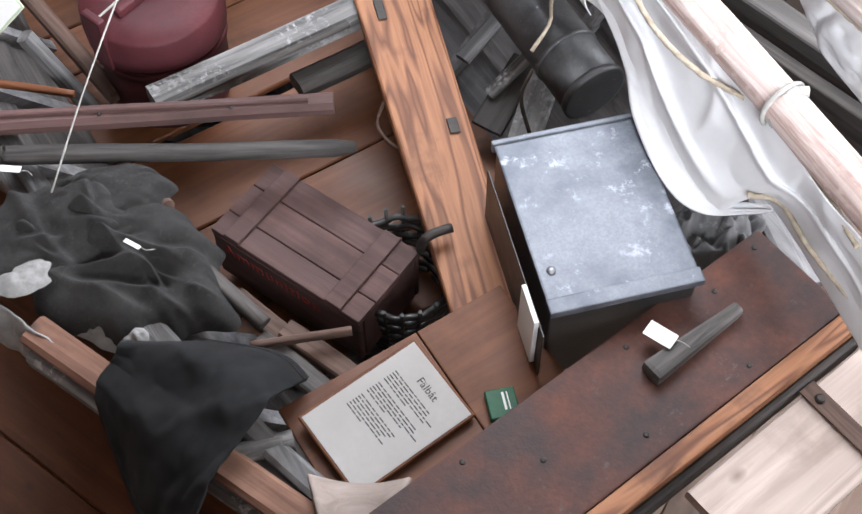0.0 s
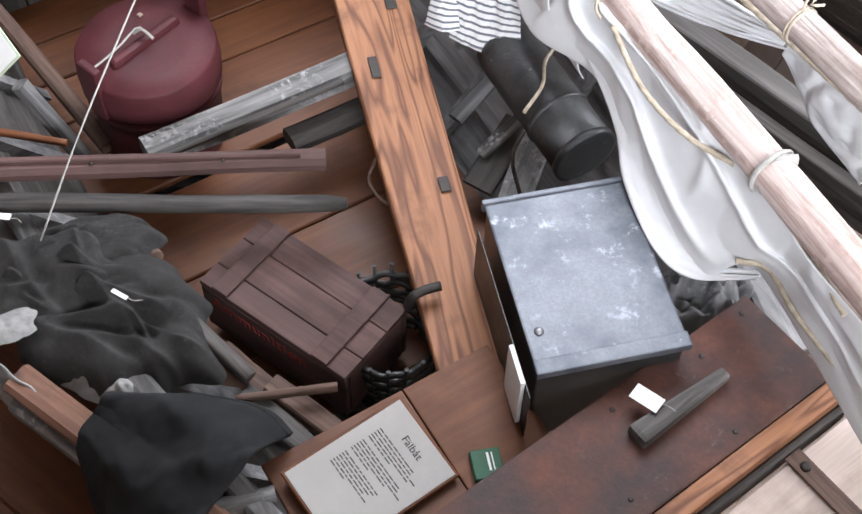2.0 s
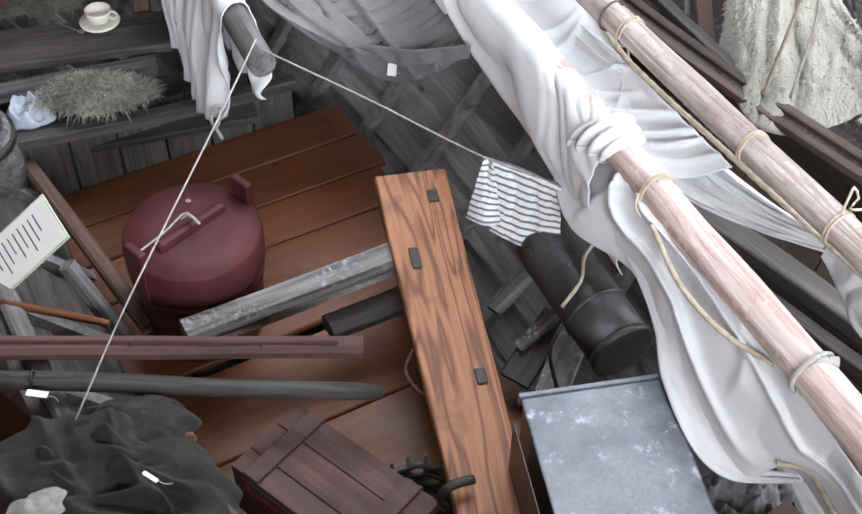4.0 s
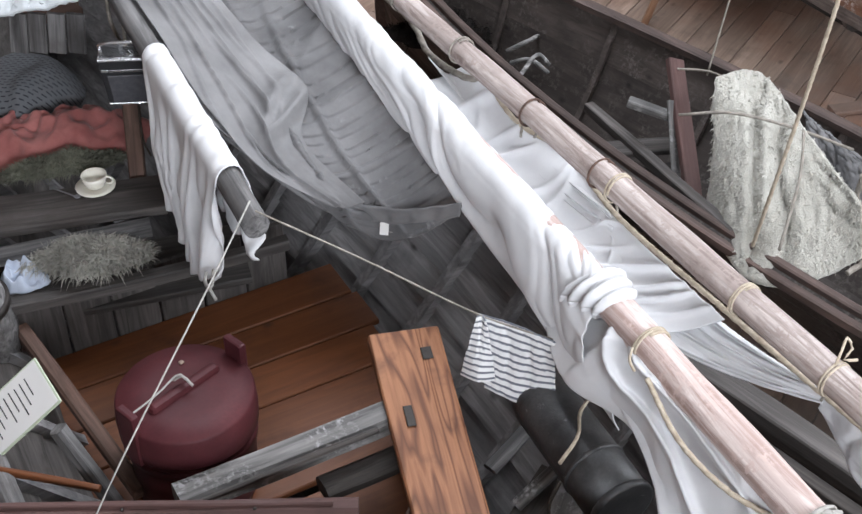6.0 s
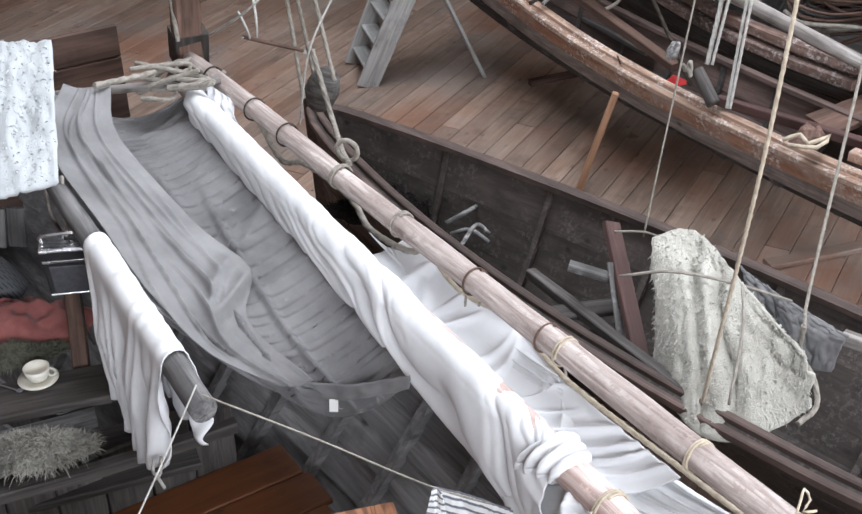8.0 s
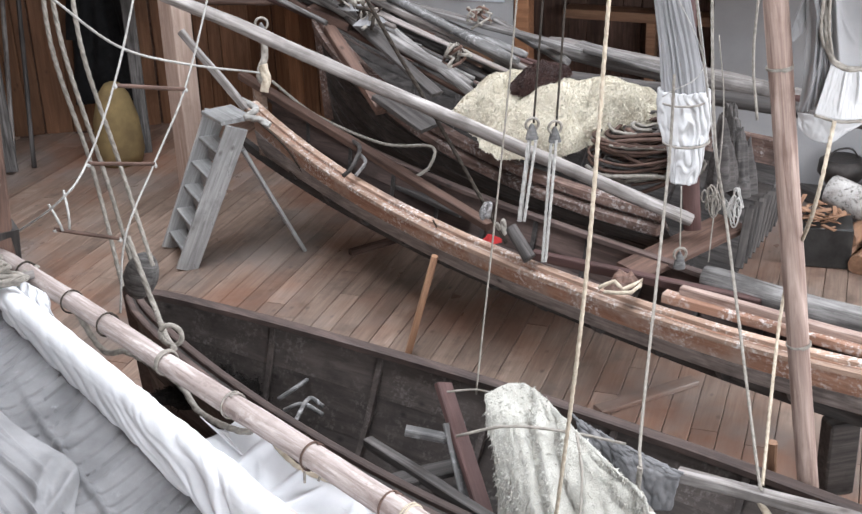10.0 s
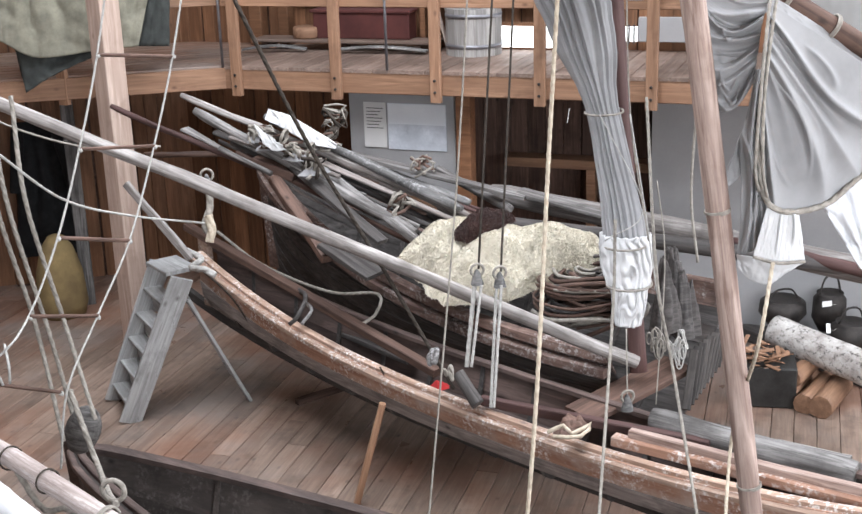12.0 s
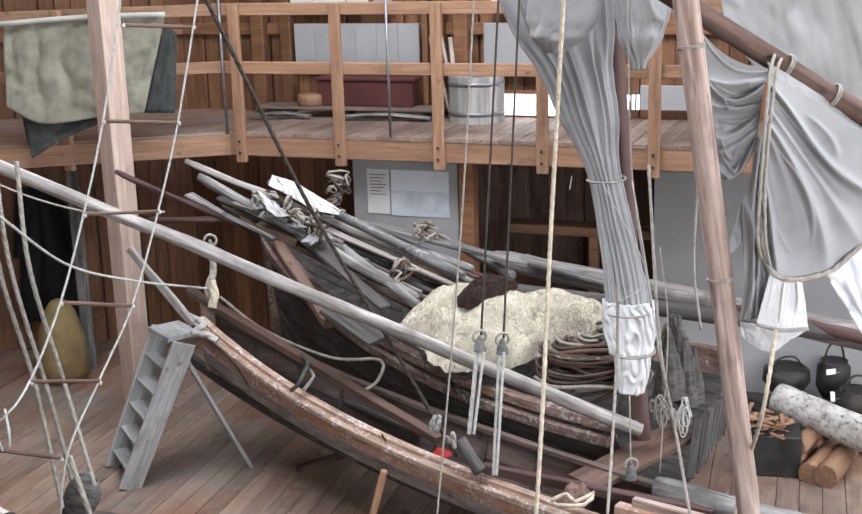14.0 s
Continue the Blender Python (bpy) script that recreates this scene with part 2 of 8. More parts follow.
def part(name, data, material, parent, label="", m=None):
    """Links a bmesh, or a ready mesh, as one mesh object under a thing or part, with its local frame at m in the world."""
    if isinstance(data, bmesh.types.BMesh):
        me = bpy.data.meshes.new(name)
        data.to_mesh(me)
        data.free()
    else:
        me = data
    if material and not me.materials:
        me.materials.append(material)
    ob = new(name, me)
    put(ob, m or Matrix.Identity(4), parent)
    if label:
        ob["label"] = label
    return ob


def grid_mesh(name, rows, close=False, smooth=True, caps=False):
    """A mesh from rows of points of equal length; close joins each row's end to its start."""
    nv, verts = len(rows[0]), [p for r in rows for p in r]
    faces = []
    for i in range(len(rows) - 1):
        for j in range(nv if close else nv - 1):
            k = (j + 1) % nv
            faces.append((i * nv + j, i * nv + k, (i + 1) * nv + k, (i + 1) * nv + j))
    if caps:
        faces.append(tuple(range(nv))[::-1])
        faces.append(tuple((len(rows) - 1) * nv + j for j in range(nv)))
    me = bpy.data.meshes.new(name)
    me.from_pydata([tuple(p) for p in verts], [], faces)
    if smooth:
        me.polygons.foreach_set("use_smooth", [True] * len(me.polygons))
    if caps:
        me.polygons[len(faces) - 1].use_smooth = me.polygons[len(faces) - 2].use_smooth = False
    me.update()
    return me


def along(p, q, up=(0, 0, 1)):
    """A frame at p with x towards q and z as near to up as can be."""
    x = (Vector(q) - Vector(p)).normalized()
    z = Vector(up)
    if abs(x.dot(z)) > 0.99 * z.length:
        z = Vector((0, 1, 0))
    y = z.cross(x).normalized()
    z = x.cross(y)
    m = Matrix((x, y, z)).transposed().to_4x4()
    m.translation = p
    return m


def plank_mesh(name, length, w, h, segs=1, bevel=0.004, wobble=0.0, seed=0, taper=1.0, bow=0.0):
    """A plank from x=0 to length, w wide in y, h thick in z, with eased edges and a little wear."""
    b = min(bevel, w * 0.3, h * 0.3)
    prof = [(-w / 2 + b, -h / 2), (w / 2 - b, -h / 2), (w / 2, -h / 2 + b), (w / 2, h / 2 - b), (w / 2 - b, h / 2), (-w / 2 + b, h / 2), (-w / 2, h / 2 - b), (-w / 2, -h / 2 + b)]
    rows = []
    for i in range(segs + 1):
        f = i / segs
        k, row = 1 + (taper - 1) * f, []
        for j, (y, z) in enumerate(prof):
            d = noise.noise_vector((f * length * 3.1 + seed * 9.7, j * 0.37, seed)) * wobble if wobble else Vector()
            row.append((f * length + d.x * (0 < i < segs), y * k + d.y, z * k + d.z + bow * math.sin(math.pi * f)))
        rows.append(row)
    return grid_mesh(name, rows, True, False, True)


def beam(name, p, q, w, h, material, parent, up=(0, 0, 1), label="", segs=6, bevel=0.005, wobble=0.002, seed=None, taper=1.0, bow=0.0):
    """A squared timber from p to q."""
    seed = len(bpy.data.meshes) * 0.13 if seed is None else seed
    me = plank_mesh(name, (Vector(q) - Vector(p)).length, w, h, segs, bevel, wobble, seed, taper, bow)
    return part(name, me, material, parent, label, along(p, q, up))


def pole_mesh(name, length, r0, r1, segs=14, sides=14, wobble=0.004, seed=0.0, bow=0.0, ends=0.0):
    rows = []
    for i in range(segs + 1):
        f = i / segs
        r = r0 + (r1 - r0) * f
        if ends and (i == 0 or i == segs):
            r *= 1 - ends
        dy, dz = (noise.noise((f * length * 1.3, seed, 0.5)) * wobble * 2, noise.noise((f * length * 1.3, seed, 7.5)) * wobble * 2)
        row = []
        for j in range(sides):
            a = 2 * math.pi * j / sides
            k = r + noise.noise((f * length * 4, math.cos(a) * 1.2 + seed, math.sin(a) * 1.2)) * wobble
            row.append((f * length, dy + k * math.cos(a), dz + k * math.sin(a) + bow * math.sin(math.pi * f)))
        rows.append(row)
    return grid_mesh(name, rows, True, True, True)


def pole(name, p, q, r0, r1, material, parent, label="", segs=14, sides=14, wobble=0.004, bow=0.0, ends=0.0):
    me = pole_mesh(name, (Vector(q) - Vector(p)).length, r0, r1, segs, sides, wobble, len(bpy.data.meshes) * 0.37, bow, ends)
    return part(name, me, material, parent, label, along(p, q))


def curve_through(pts, n):
    """n + 1 points on a smooth curve through pts."""
    P = [Vector(p) for p in pts]
    if len(P) == 2:
        return [P[0].lerp(P[1], i / n) for i in range(n + 1)]
    P = [2 * P[0] - P[1]] + P + [2 * P[-1] - P[-2]]
    out, k = [], len(P) - 3
    for i in range(n + 1):
        s = min(i / n * k, k - 1e-6)
        j = int(s)
        t = s - j
        a, b, c, d = P[j:j + 4]
        out.append(0.5 * (2 * b + (c - a) * t + (2 * a - 5 * b + 4 * c - d) * t * t + (3 * b - a - 3 * c + d) * t ** 3))
    return out


def tube_mesh(name, path, r, sides=7, lobes=0, pitch=0.05):
    """A tube along path; with lobes it is laid up of strands that wind round."""
    rows, run = [], 0.0
    for i, p in enumerate(path):
        d = (path[min(i + 1, len(path) - 1)] - path[max(i - 1, 0)]).normalized()
        u = d.cross(Vector((0.31, 0.77, 0.55))).normalized()
        v = d.cross(u)
        if i:
            run += (p - path[i - 1]).length
        row = []
        for j in range(sides):
            a = 2 * math.pi * j / sides
            k = r * (1.06 - 0.34 * (0.5 + 0.5 * math.cos(lobes * a + run / pitch * 2 * math.pi)) ** 3) if lobes else r
            row.append(p + u * (k * math.cos(a)) + v * (k * math.sin(a)))
        rows.append(row)
    return grid_mesh(name, rows, True, True, True)


def rope(name, pts, r, material, parent=None, label="", category="rope", sag=0.0, n=None, laid=False, group=""):
    """A rope through pts, hanging by sag between the first and last. A thing of its own, or a part."""
    length = sum((Vector(b) - Vector(a)).length for a, b in zip(pts, pts[1:]))
    n = n or (min(1400, max(30, int(length / (r * (0.45 if r > 0.0095 else 0.7))))) if laid else max(10, int(length * 14)))
    path = curve_through(pts, n)
    path = [p + Vector((0, 0, -sag * 4 * (i / n) * (1 - i / n))) for i, p in enumerate(path)]
    ob = part(name, tube_mesh(name, path, r, (18 if r > 0.0095 else 12) if laid else 6, 3 if laid else 0, r * 5.2), material, parent, label)
    if parent is None:
        tagged(ob, label, category, group)
    return ob


def ring_mesh(name, r, tube, turns=1.0, n=24, rise=0.0):
    path = [Vector((rise * i / n, r * math.cos(2 * math.pi * turns * i / n), r * math.sin(2 * math.pi * turns * i / n))) for i in range(n + 1)]
    return tube_mesh(name, path, tube, 6)


def sheet(name, f, nu, nv, material, parent, label="", thick=0.004):
    """A cloth from f(u, v) in world places."""
    me = grid_mesh(name, [[f(i / nu, j / nv) for j in range(nv + 1)] for i in range(nu + 1)])
    ob = part(name, me, material, parent, label)
    if thick:
        s = ob.modifiers.new("thickness", "SOLIDIFY")
        s.thickness, s.offset = thick, 0
    return ob


def fbm(x, y, z, octaves=3):
    a, s = 0.0, 1.0
    for _ in range(octaves):
        a += noise.noise((x, y, z)) * s
        x, y, z, s = x * 2.03, y * 2.03, z * 2.03, s * 0.5
    return a


def loft(top, low, nu, nv, sag=0.0, fold=0.0, count=8, seed=0.0, fine=0.004, skew=0.0, out=None, pin_low=True):
    """A cloth function between two edges: folds run from the top edge to the lower one."""
    A, B = curve_through(top, 200), curve_through(low, 200)

    def f(u, v):
        i = min(200, max(0, round(u * 200)))
        a, b = A[i], B[i]
        p = a.lerp(b, v)
        n = (Vector(out) if out else (A[min(i + 2, 200)] - A[max(i - 2, 0)]).cross(b - a)).normalized()
        w = math.sin(math.pi * v) if pin_low else math.sin(math.pi * 0.5 * v)
        ph = count * (u + skew * v) + 0.7 * fbm(u * 3, v * 1.5, seed)
        tri = abs((ph % 1.0) * 2 - 1)
        d = fold * (0.35 + 0.65 * w) * (tri ** 1.6 - 0.4) + fold * 0.25 * fbm(u * count * 2.2 + v, v * 0.8, seed + 5) * w
        d += fine * fbm(u * 30, v * 9, seed + 9)
        return p + n * d + Vector((0, 0, -sag * w))
    return f


def creased(base, out, folds):
    """Cloth with folds of its own: each runs from (u0, v0) to (u1, v1) with a height, a width and a bend, steep on one side."""
    out = Vector(out).normalized()

    def f(u, v):
        d = 0.0
        for u0, v0, u1, v1, high, wide, bend in folds:
            du, dv = u1 - u0, v1 - v0
            l2 = du * du + dv * dv
            t = ((u - u0) * du + (v - v0) * dv) / l2
            if -0.15 < t < 1.15:
                e = ((u - u0) * dv - (v - v0) * du) / math.sqrt(l2) + bend * t * (1 - t) * 4
                x = e / (wide if e > 0 else wide * 0.6)
                if abs(x) < 4:
                    ends = min(1.0, max(0.0, (t + 0.15) / 0.3)) * min(1.0, max(0.0, (1.15 - t) / 0.3))
                    d += high * ends * math.exp(-abs(x) ** 1.5)
        return base(u, v) + out * d
    return f


def fan_folds(count, seed, high, wide, v0=(0.0, 0.25), v1=(0.6, 1.0), spread=(0.02, 0.98), lean=0.0, bend=0.03, wander=0.04):
    """Irregular folds that run from the first edge of a cloth to its last."""
    rng = random.Random(seed)
    folds = []
    for k in range(count):
        u = spread[0] + (spread[1] - spread[0]) * (k + rng.uniform(-0.45, 0.45) + 0.5) / count
        folds.append((u, rng.uniform(*v0), u + lean + rng.uniform(-wander, wander), rng.uniform(*v1), high * rng.uniform(0.3, 1.15), wide * rng.uniform(0.5, 1.5), rng.uniform(-bend, bend)))
    return folds


def rumpled(name, centre, ax, ay, h, material, parent, seed, count, turn=0.0, n=60, high=0.03, lean=0.0, label="", lobes=0.25):
    """A thick garment lying in rounded folds, most of them in one direction."""
    rng = random.Random(seed)
    c, s = math.cos(turn), math.sin(turn)
    lines = []
    for k in range(count):
        a = lean + rng.gauss(0, 0.45)
        x, y, l = rng.uniform(-0.8, 0.8) * ax, rng.uniform(-0.8, 0.8) * ay, rng.uniform(0.10, 0.24)
        if k % 2:
            x2, y2, a2 = rng.uniform(-0.85, 0.85) * ax, rng.uniform(-0.85, 0.85) * ay, a + rng.uniform(-0.8, 0.8)
            lines.append((x2, y2, math.cos(a2), math.sin(a2), rng.uniform(0.04, 0.1), high * 0.4, rng.uniform(0.006, 0.012), rng.uniform(-3, 3)))
        lines.append((x, y, math.cos(a), math.sin(a), l, high * rng.uniform(0.4, 1.0), rng.uniform(0.014, 0.03), rng.uniform(-2.0, 2.0)))

    def f(u, v):
        a = v * 2 * math.pi
        edge = 1 + lobes * fbm(math.cos(a) * 1.3 + seed, math.sin(a) * 1.3, seed * 1.7)
        x, y = u * edge * ax * math.cos(a), u * edge * ay * math.sin(a)
        z = h * (1 - u ** 7) * (0.8 + 0.35 * fbm(x * 5 + seed, y * 5, seed, 2))
        for lx, ly, dx, dy, l, amp, w, arc in lines:
            t = (x - lx) * dx + (y - ly) * dy
            if abs(t) < l:
                e = ((x - lx) * dy - (y - ly) * dx + arc * t * t) / w
                if -5 < e < 5:
                    z += amp * (1 - (t / l) ** 2) ** 2 * (math.exp(-abs(e if e > 0 else e * 1.7) ** 1.8) - 0.35 * math.exp(-(e + 1.6) ** 2)) * (1 - u ** 8)
        return Vector(centre) + Vector((x * c - y * s, x * s + y * c, z))
    me = grid_mesh(name, [[f(max(0.004, i / n), j / (2 * n)) for j in range(2 * n)] for i in range(n + 1)], True)
    return part(name, me, material, parent, label)


def text(words, size, at, material, parent, m, spacing=1.0):
    """Lettering that can be read, laid as a thin mesh in the frame m."""
    cu = bpy.data.curves.new("lettering", "FONT")
    cu.body, cu.size, cu.extrude, cu.space_character, cu.resolution_u = words, size, 0.0006, spacing, 2
    tmp = new("lettering", cu)
    deps = bpy.context.evaluated_depsgraph_get()
    me = bpy.data.meshes.new_from_object(tmp.evaluated_get(deps))
    bpy.data.objects.remove(tmp)
    me.materials.clear()
    return part("lettering", me, material, parent, "", m @ Matrix.Translation(at))


def frame_of(a, b, c, away=False):
    """A frame at a, x towards b, y on the side of c, z towards the camera (or away from it)."""
    a, b, c = Vector(a), Vector(b), Vector(c)
    x = (b - a).normalized()
    z = x.cross(c - a).normalized()
    y = z.cross(x)
    if (z.dot(Vector(EYE) - a) < 0) != away:
        z = -z
    m = Matrix((x, y, z)).transposed().to_4x4()
    m.translation = a
    return m


def bevelled_box(x0, x1, y0, y1, z0, z1, bevel=0.004, segs=1):
    bm = bmesh.new()
    bmesh.ops.create_cube(bm, size=1)
    bmesh.ops.scale(bm, vec=(x1 - x0, y1 - y0, z1 - z0), verts=bm.verts)
    bmesh.ops.translate(bm, vec=((x0 + x1) / 2, (y0 + y1) / 2, (z0 + z1) / 2), verts=bm.verts)
    if bevel:
        bmesh.ops.bevel(bm, geom=bm.edges[:], offset=bevel, segments=segs, affect="EDGES", profile=0.6)
    return bm


def lathe(name, prof, sides=32):
    """A turned mesh round local z from (radius, height) pairs."""
    rows = [[(r * math.cos(2 * math.pi * j / sides), r * math.sin(2 * math.pi * j / sides), z) for j in range(sides)] for r, z in prof]
    return grid_mesh(name, rows, True, True, True)


def fur(name, places, length, material, parent, droop=0.5, width=0.004, seed=1, label=""):
    """Locks of wool: thin curved blades on (place, normal) pairs."""
    rng = random.Random(seed)
    verts, faces = [], []
    for p, n in places:
        d = (n * 0.8 + Vector((rng.uniform(-1, 1), rng.uniform(-1, 1), rng.uniform(-1.0, 0.2))) * droop).normalized()
        s = d.cross(Vector((rng.uniform(-1, 1), rng.uniform(-1, 1), rng.uniform(-1, 1)))).normalized() * width
        k = length * rng.uniform(0.5, 1.2)
        mid, tip = p + d * k * 0.55, p + d * k + Vector((0, 0, -0.4 * k * droop))
        i = len(verts)
        verts += [p - s, p + s, mid + s * 0.7, mid - s * 0.7, tip]
        faces += [(i, i + 1, i + 2, i + 3), (i + 3, i + 2, i + 4)]
    me = bpy.data.meshes.new(name)
    me.from_pydata([tuple(v) for v in verts], [], faces)
    ob = part(name, me, material, parent, label)
    ob["kind"] = "stuff"
    return ob


def heap(name, centre, ax, ay, h, material, parent, seed=0.0, rough=0.3, freq=2.0, turn=0.0, n=44, flat=2.0, lobes=0.25, label="", normal=None, creases=0.0):
    """A soft thing lying in a heap: an uneven outline, a domed top and creases. Returns the object and its surface."""
    c, s = math.cos(turn), math.sin(turn)
    if normal:
        base = Vector((0, 0, 1)).rotation_difference(Vector(normal)).to_matrix()
    else:
        base = Matrix.Identity(3)

    def f(u, v):
        r, a = u, v * 2 * math.pi
        edge = 1 + lobes * fbm(math.cos(a) * 1.3 + seed, math.sin(a) * 1.3, seed * 1.7)
        x, y = r * edge * ax * math.cos(a), r * edge * ay * math.sin(a)
        wave = fbm(x * freq * 3 + seed, y * freq * 3, seed)
        z = h * (1 - r ** flat) + rough * h * ((1 - 2.6 * abs(wave)) * 0.6 if creases else wave) * (1 - r ** 6)
        if creases:
            z -= creases * h * max(0, 0.5 - abs(fbm(x * freq * 1.5, y * freq * 1.5 + seed, seed + 3)) * 3) * (1 - r ** 6)
        return Vector(centre) + base @ Vector((x * c - y * s, x * s + y * c, z))
    rows = [[f(max(0.004, i / n), j / (2 * n)) for j in range(2 * n)] for i in range(n + 1)]
    me = grid_mesh(name, rows, True)
    return part(name, me, material, parent, label), f


def surface_points(f, count, seed, hole=0.0):
    rng = random.Random(seed)
    out = []
    for _ in range(count):
        u, v = math.sqrt(rng.uniform(hole, 1)), rng.random()
        p = f(u, v)
        n = (f(min(1, u + 0.02), v) - p).cross(f(u, v + 0.01) - p)
        n = n.normalized() if n.length else Vector((0, 0, 1))
        out.append((p, n if n.z > -0.2 else -n))
    return out


# ---- the hall ----
floor_base = part("floor", bevelled_box(-6.6, 8.6, -3.2, 14.0, -0.2, -0.03, 0), FLOOR, None)
tagged(floor_base, "worn brown plank floor of the boat hall", "floor", "", "structure")

CORNER = Vector((0.73, 10.28, 0.0))   # where the gallery bends
RUN = Vector((0.833, -0.553, 0.0))    # the way of its right-hand run
BACK = Vector((0.553, 0.833, 0.0))
DECKZ, DEPTH = 2.2, 1.27


def at_run(a, b, z):
    """A place a metres along the bent run, b metres back from its edge."""
    return CORNER + RUN * a + BACK * b + Vector((0, 0, z))


# outer walls and roof; the window openings are unseen, added for the lamps
def wall(name, x0, x1, y0, y1, z0, z1, material, label):
    return tagged(part(name, bevelled_box(x0, x1, y0, y1, z0, z1, 0), material, None), label, "wall", "", "structure")


wall("wall_west", -6.6, -6.4, -3.2, 14, -0.03, 7.2, ORANGE, "orange pine wall of the hall")
wall("wall_north", -6.4, 8.4, 13.8, 14, -0.03, 7.2, WHITEWALL, "plain white end wall of the hall")
wall("wall_east_low", 8.4, 8.6, -3.2, 14, -0.03, 3.5, WHITEWALL, "white wall below the assumed side opening")
wall("wall_east_high", 8.4, 8.6, -3.2, 14, 5.7, 7.2, WHITEWALL, "white wall above the assumed side opening")
wall("wall_east_north", 8.4, 8.6, 5.4, 14, 3.5, 5.7, WHITEWALL, "white wall beside the assumed side opening")
wall("wall_east_south", 8.4, 8.6, -3.2, 1.0, 3.5, 5.7, WHITEWALL, "white wall beside the assumed side opening")
wall("wall_south_low", -6.4, 8.4, -3.2, -3.0, -0.03, 2.8, WHITEWALL, "white wall below the assumed gable opening")
wall("wall_south_high", -6.4, 8.4, -3.2, -3.0, 4.1, 7.2, WHITEWALL, "white wall above the assumed gable opening")
wall("wall_south_west", -6.4, -0.9, -3.2, -3.0, 2.8, 4.1, WHITEWALL, "white wall beside the assumed gable opening")
wall("wall_south_east", 5.3, 8.4, -3.2, -3.0, 2.8, 4.1, WHITEWALL, "white wall beside the assumed gable opening")
roof = bmesh.new()
for x0, x1, y0, y1 in ((-6.6, 8.6, -3.2, 3.9), (-6.6, 8.6, 8.5, 14), (-6.6, -2.0, 3.9, 8.5), (3.2, 8.6, 3.9, 8.5)):
    b = bevelled_box(x0, x1, y0, y1, 7.2, 7.4, 0)
    me = bpy.data.meshes.new("tmp")
    b.to_mesh(me)
    b.free()
    roof.from_mesh(me)
    bpy.data.meshes.remove(me)
tagged(part("ceiling", roof, WHITEWALL, None), "white boarded ceiling with an assumed roof opening", "ceiling", "", "structure")
own_deck = part("gallery_floor", bevelled_box(-6.4, 8.4, -3.0, -0.12, 2.05, 2.19, 0.01), RAILPINE, None)
tagged(own_deck, "near gallery floor of pine boards", "floor", "", "structure")

GALLERYDECK = wood("grey-worn gallery boards", (0.36, 0.27, 0.22), (0.19, 0.13, 0.105), (0.12, 0.09, 0.075), rough=0.5, stains=0.4, vary=0.3, bumps=0.2)
# gallery deck: joist fascia, boards, posts, rails
gallery = thing("gallery", (0, 10.3, 2.0), "orange pine gallery with a post-and-rail balustrade along the far wall", "gallery", "", "structure")
beam("fascia", (-6.3, 10.42, 2.11), (0.75, 10.30, 2.11), 0.05, 0.17, RAILPINE, gallery)
beam("fascia", tuple(at_run(0, 0.02, 2.11)), tuple(at_run(7.2, 0.02, 2.11)), 0.05, 0.17, RAILPINE, gallery)
beam("joist_beam", (-6.3, 11.9, 2.05), (1.2, 11.9, 2.05), 0.12, 0.16, BROWN, gallery)
for i in range(11):
    o = 0.09 + i * 0.145
    beam("deck_board", (-6.3, 10.42 + o, DECKZ - 0.004), (0.78 + 0.664 * o, 10.31 + o, DECKZ - 0.004), 0.14, 0.028, FLOOR, gallery, segs=2)
for i in range(50):                      # the bent run is laid crosswise
    a = 0.07 + i * 0.144
    beam("deck_board", tuple(at_run(a, -0.01, DECKZ)), tuple(at_run(a, DEPTH, DECKZ)), 0.14, 0.028, GALLERYDECK, gallery, segs=2)


def rail_post(p):
    beam("post", (p[0], p[1], 1.98), (p[0], p[1], 3.24), 0.085, 0.05, RAILPINE, gallery, up=tuple(BACK), segs=3)
    for z in (2.06, 2.15):
        part("bolt", lathe("bolt", [(0.011, 0), (0.011, 0.008), (0.006, 0.011)], 8), IRON, gallery, "", Matrix.Translation((p[0], p[1], z)) @ along((0, 0, 0), -BACK, (0, 0, 1)) @ Euler((0, radians(90), 0)).to_matrix().to_4x4() @ Matrix.Translation((0, 0, 0.03)))


for a in (0.12, 1.0, 1.83, 2.65, 3.48, 4.3, 5.15, 6.0):
    rail_post(at_run(a, -0.03, 0))
for x in (-0.55, -1.85, -3.1, -4.4):
    rail_post(Vector((x, 10.33 - 0.012 * x, 0)))
for z, h in ((2.74, 0.095), (3.20, 0.095)):
    beam("rail", (-6.2, 10.44, z), (0.76, 10.34, z), 0.035, h, RAILPINE, gallery, segs=4)
    for a0, a1 in ((0.0, 2.62), (2.63, 7.1)):
        beam("rail", tuple(at_run(a0, 0.02, z)), tuple(at_run(a1, 0.02, z)), 0.035, h, RAILPINE, gallery, segs=4)
for a in (-0.02, 1.42):
    pole("steel_rod", tuple(at_run(a, -0.0, 2.2)), tuple(at_run(a, 0.0, 3.3)), 0.011, 0.011, GREYSTEEL, gallery, "grey steel rod", 1, 8, 0)

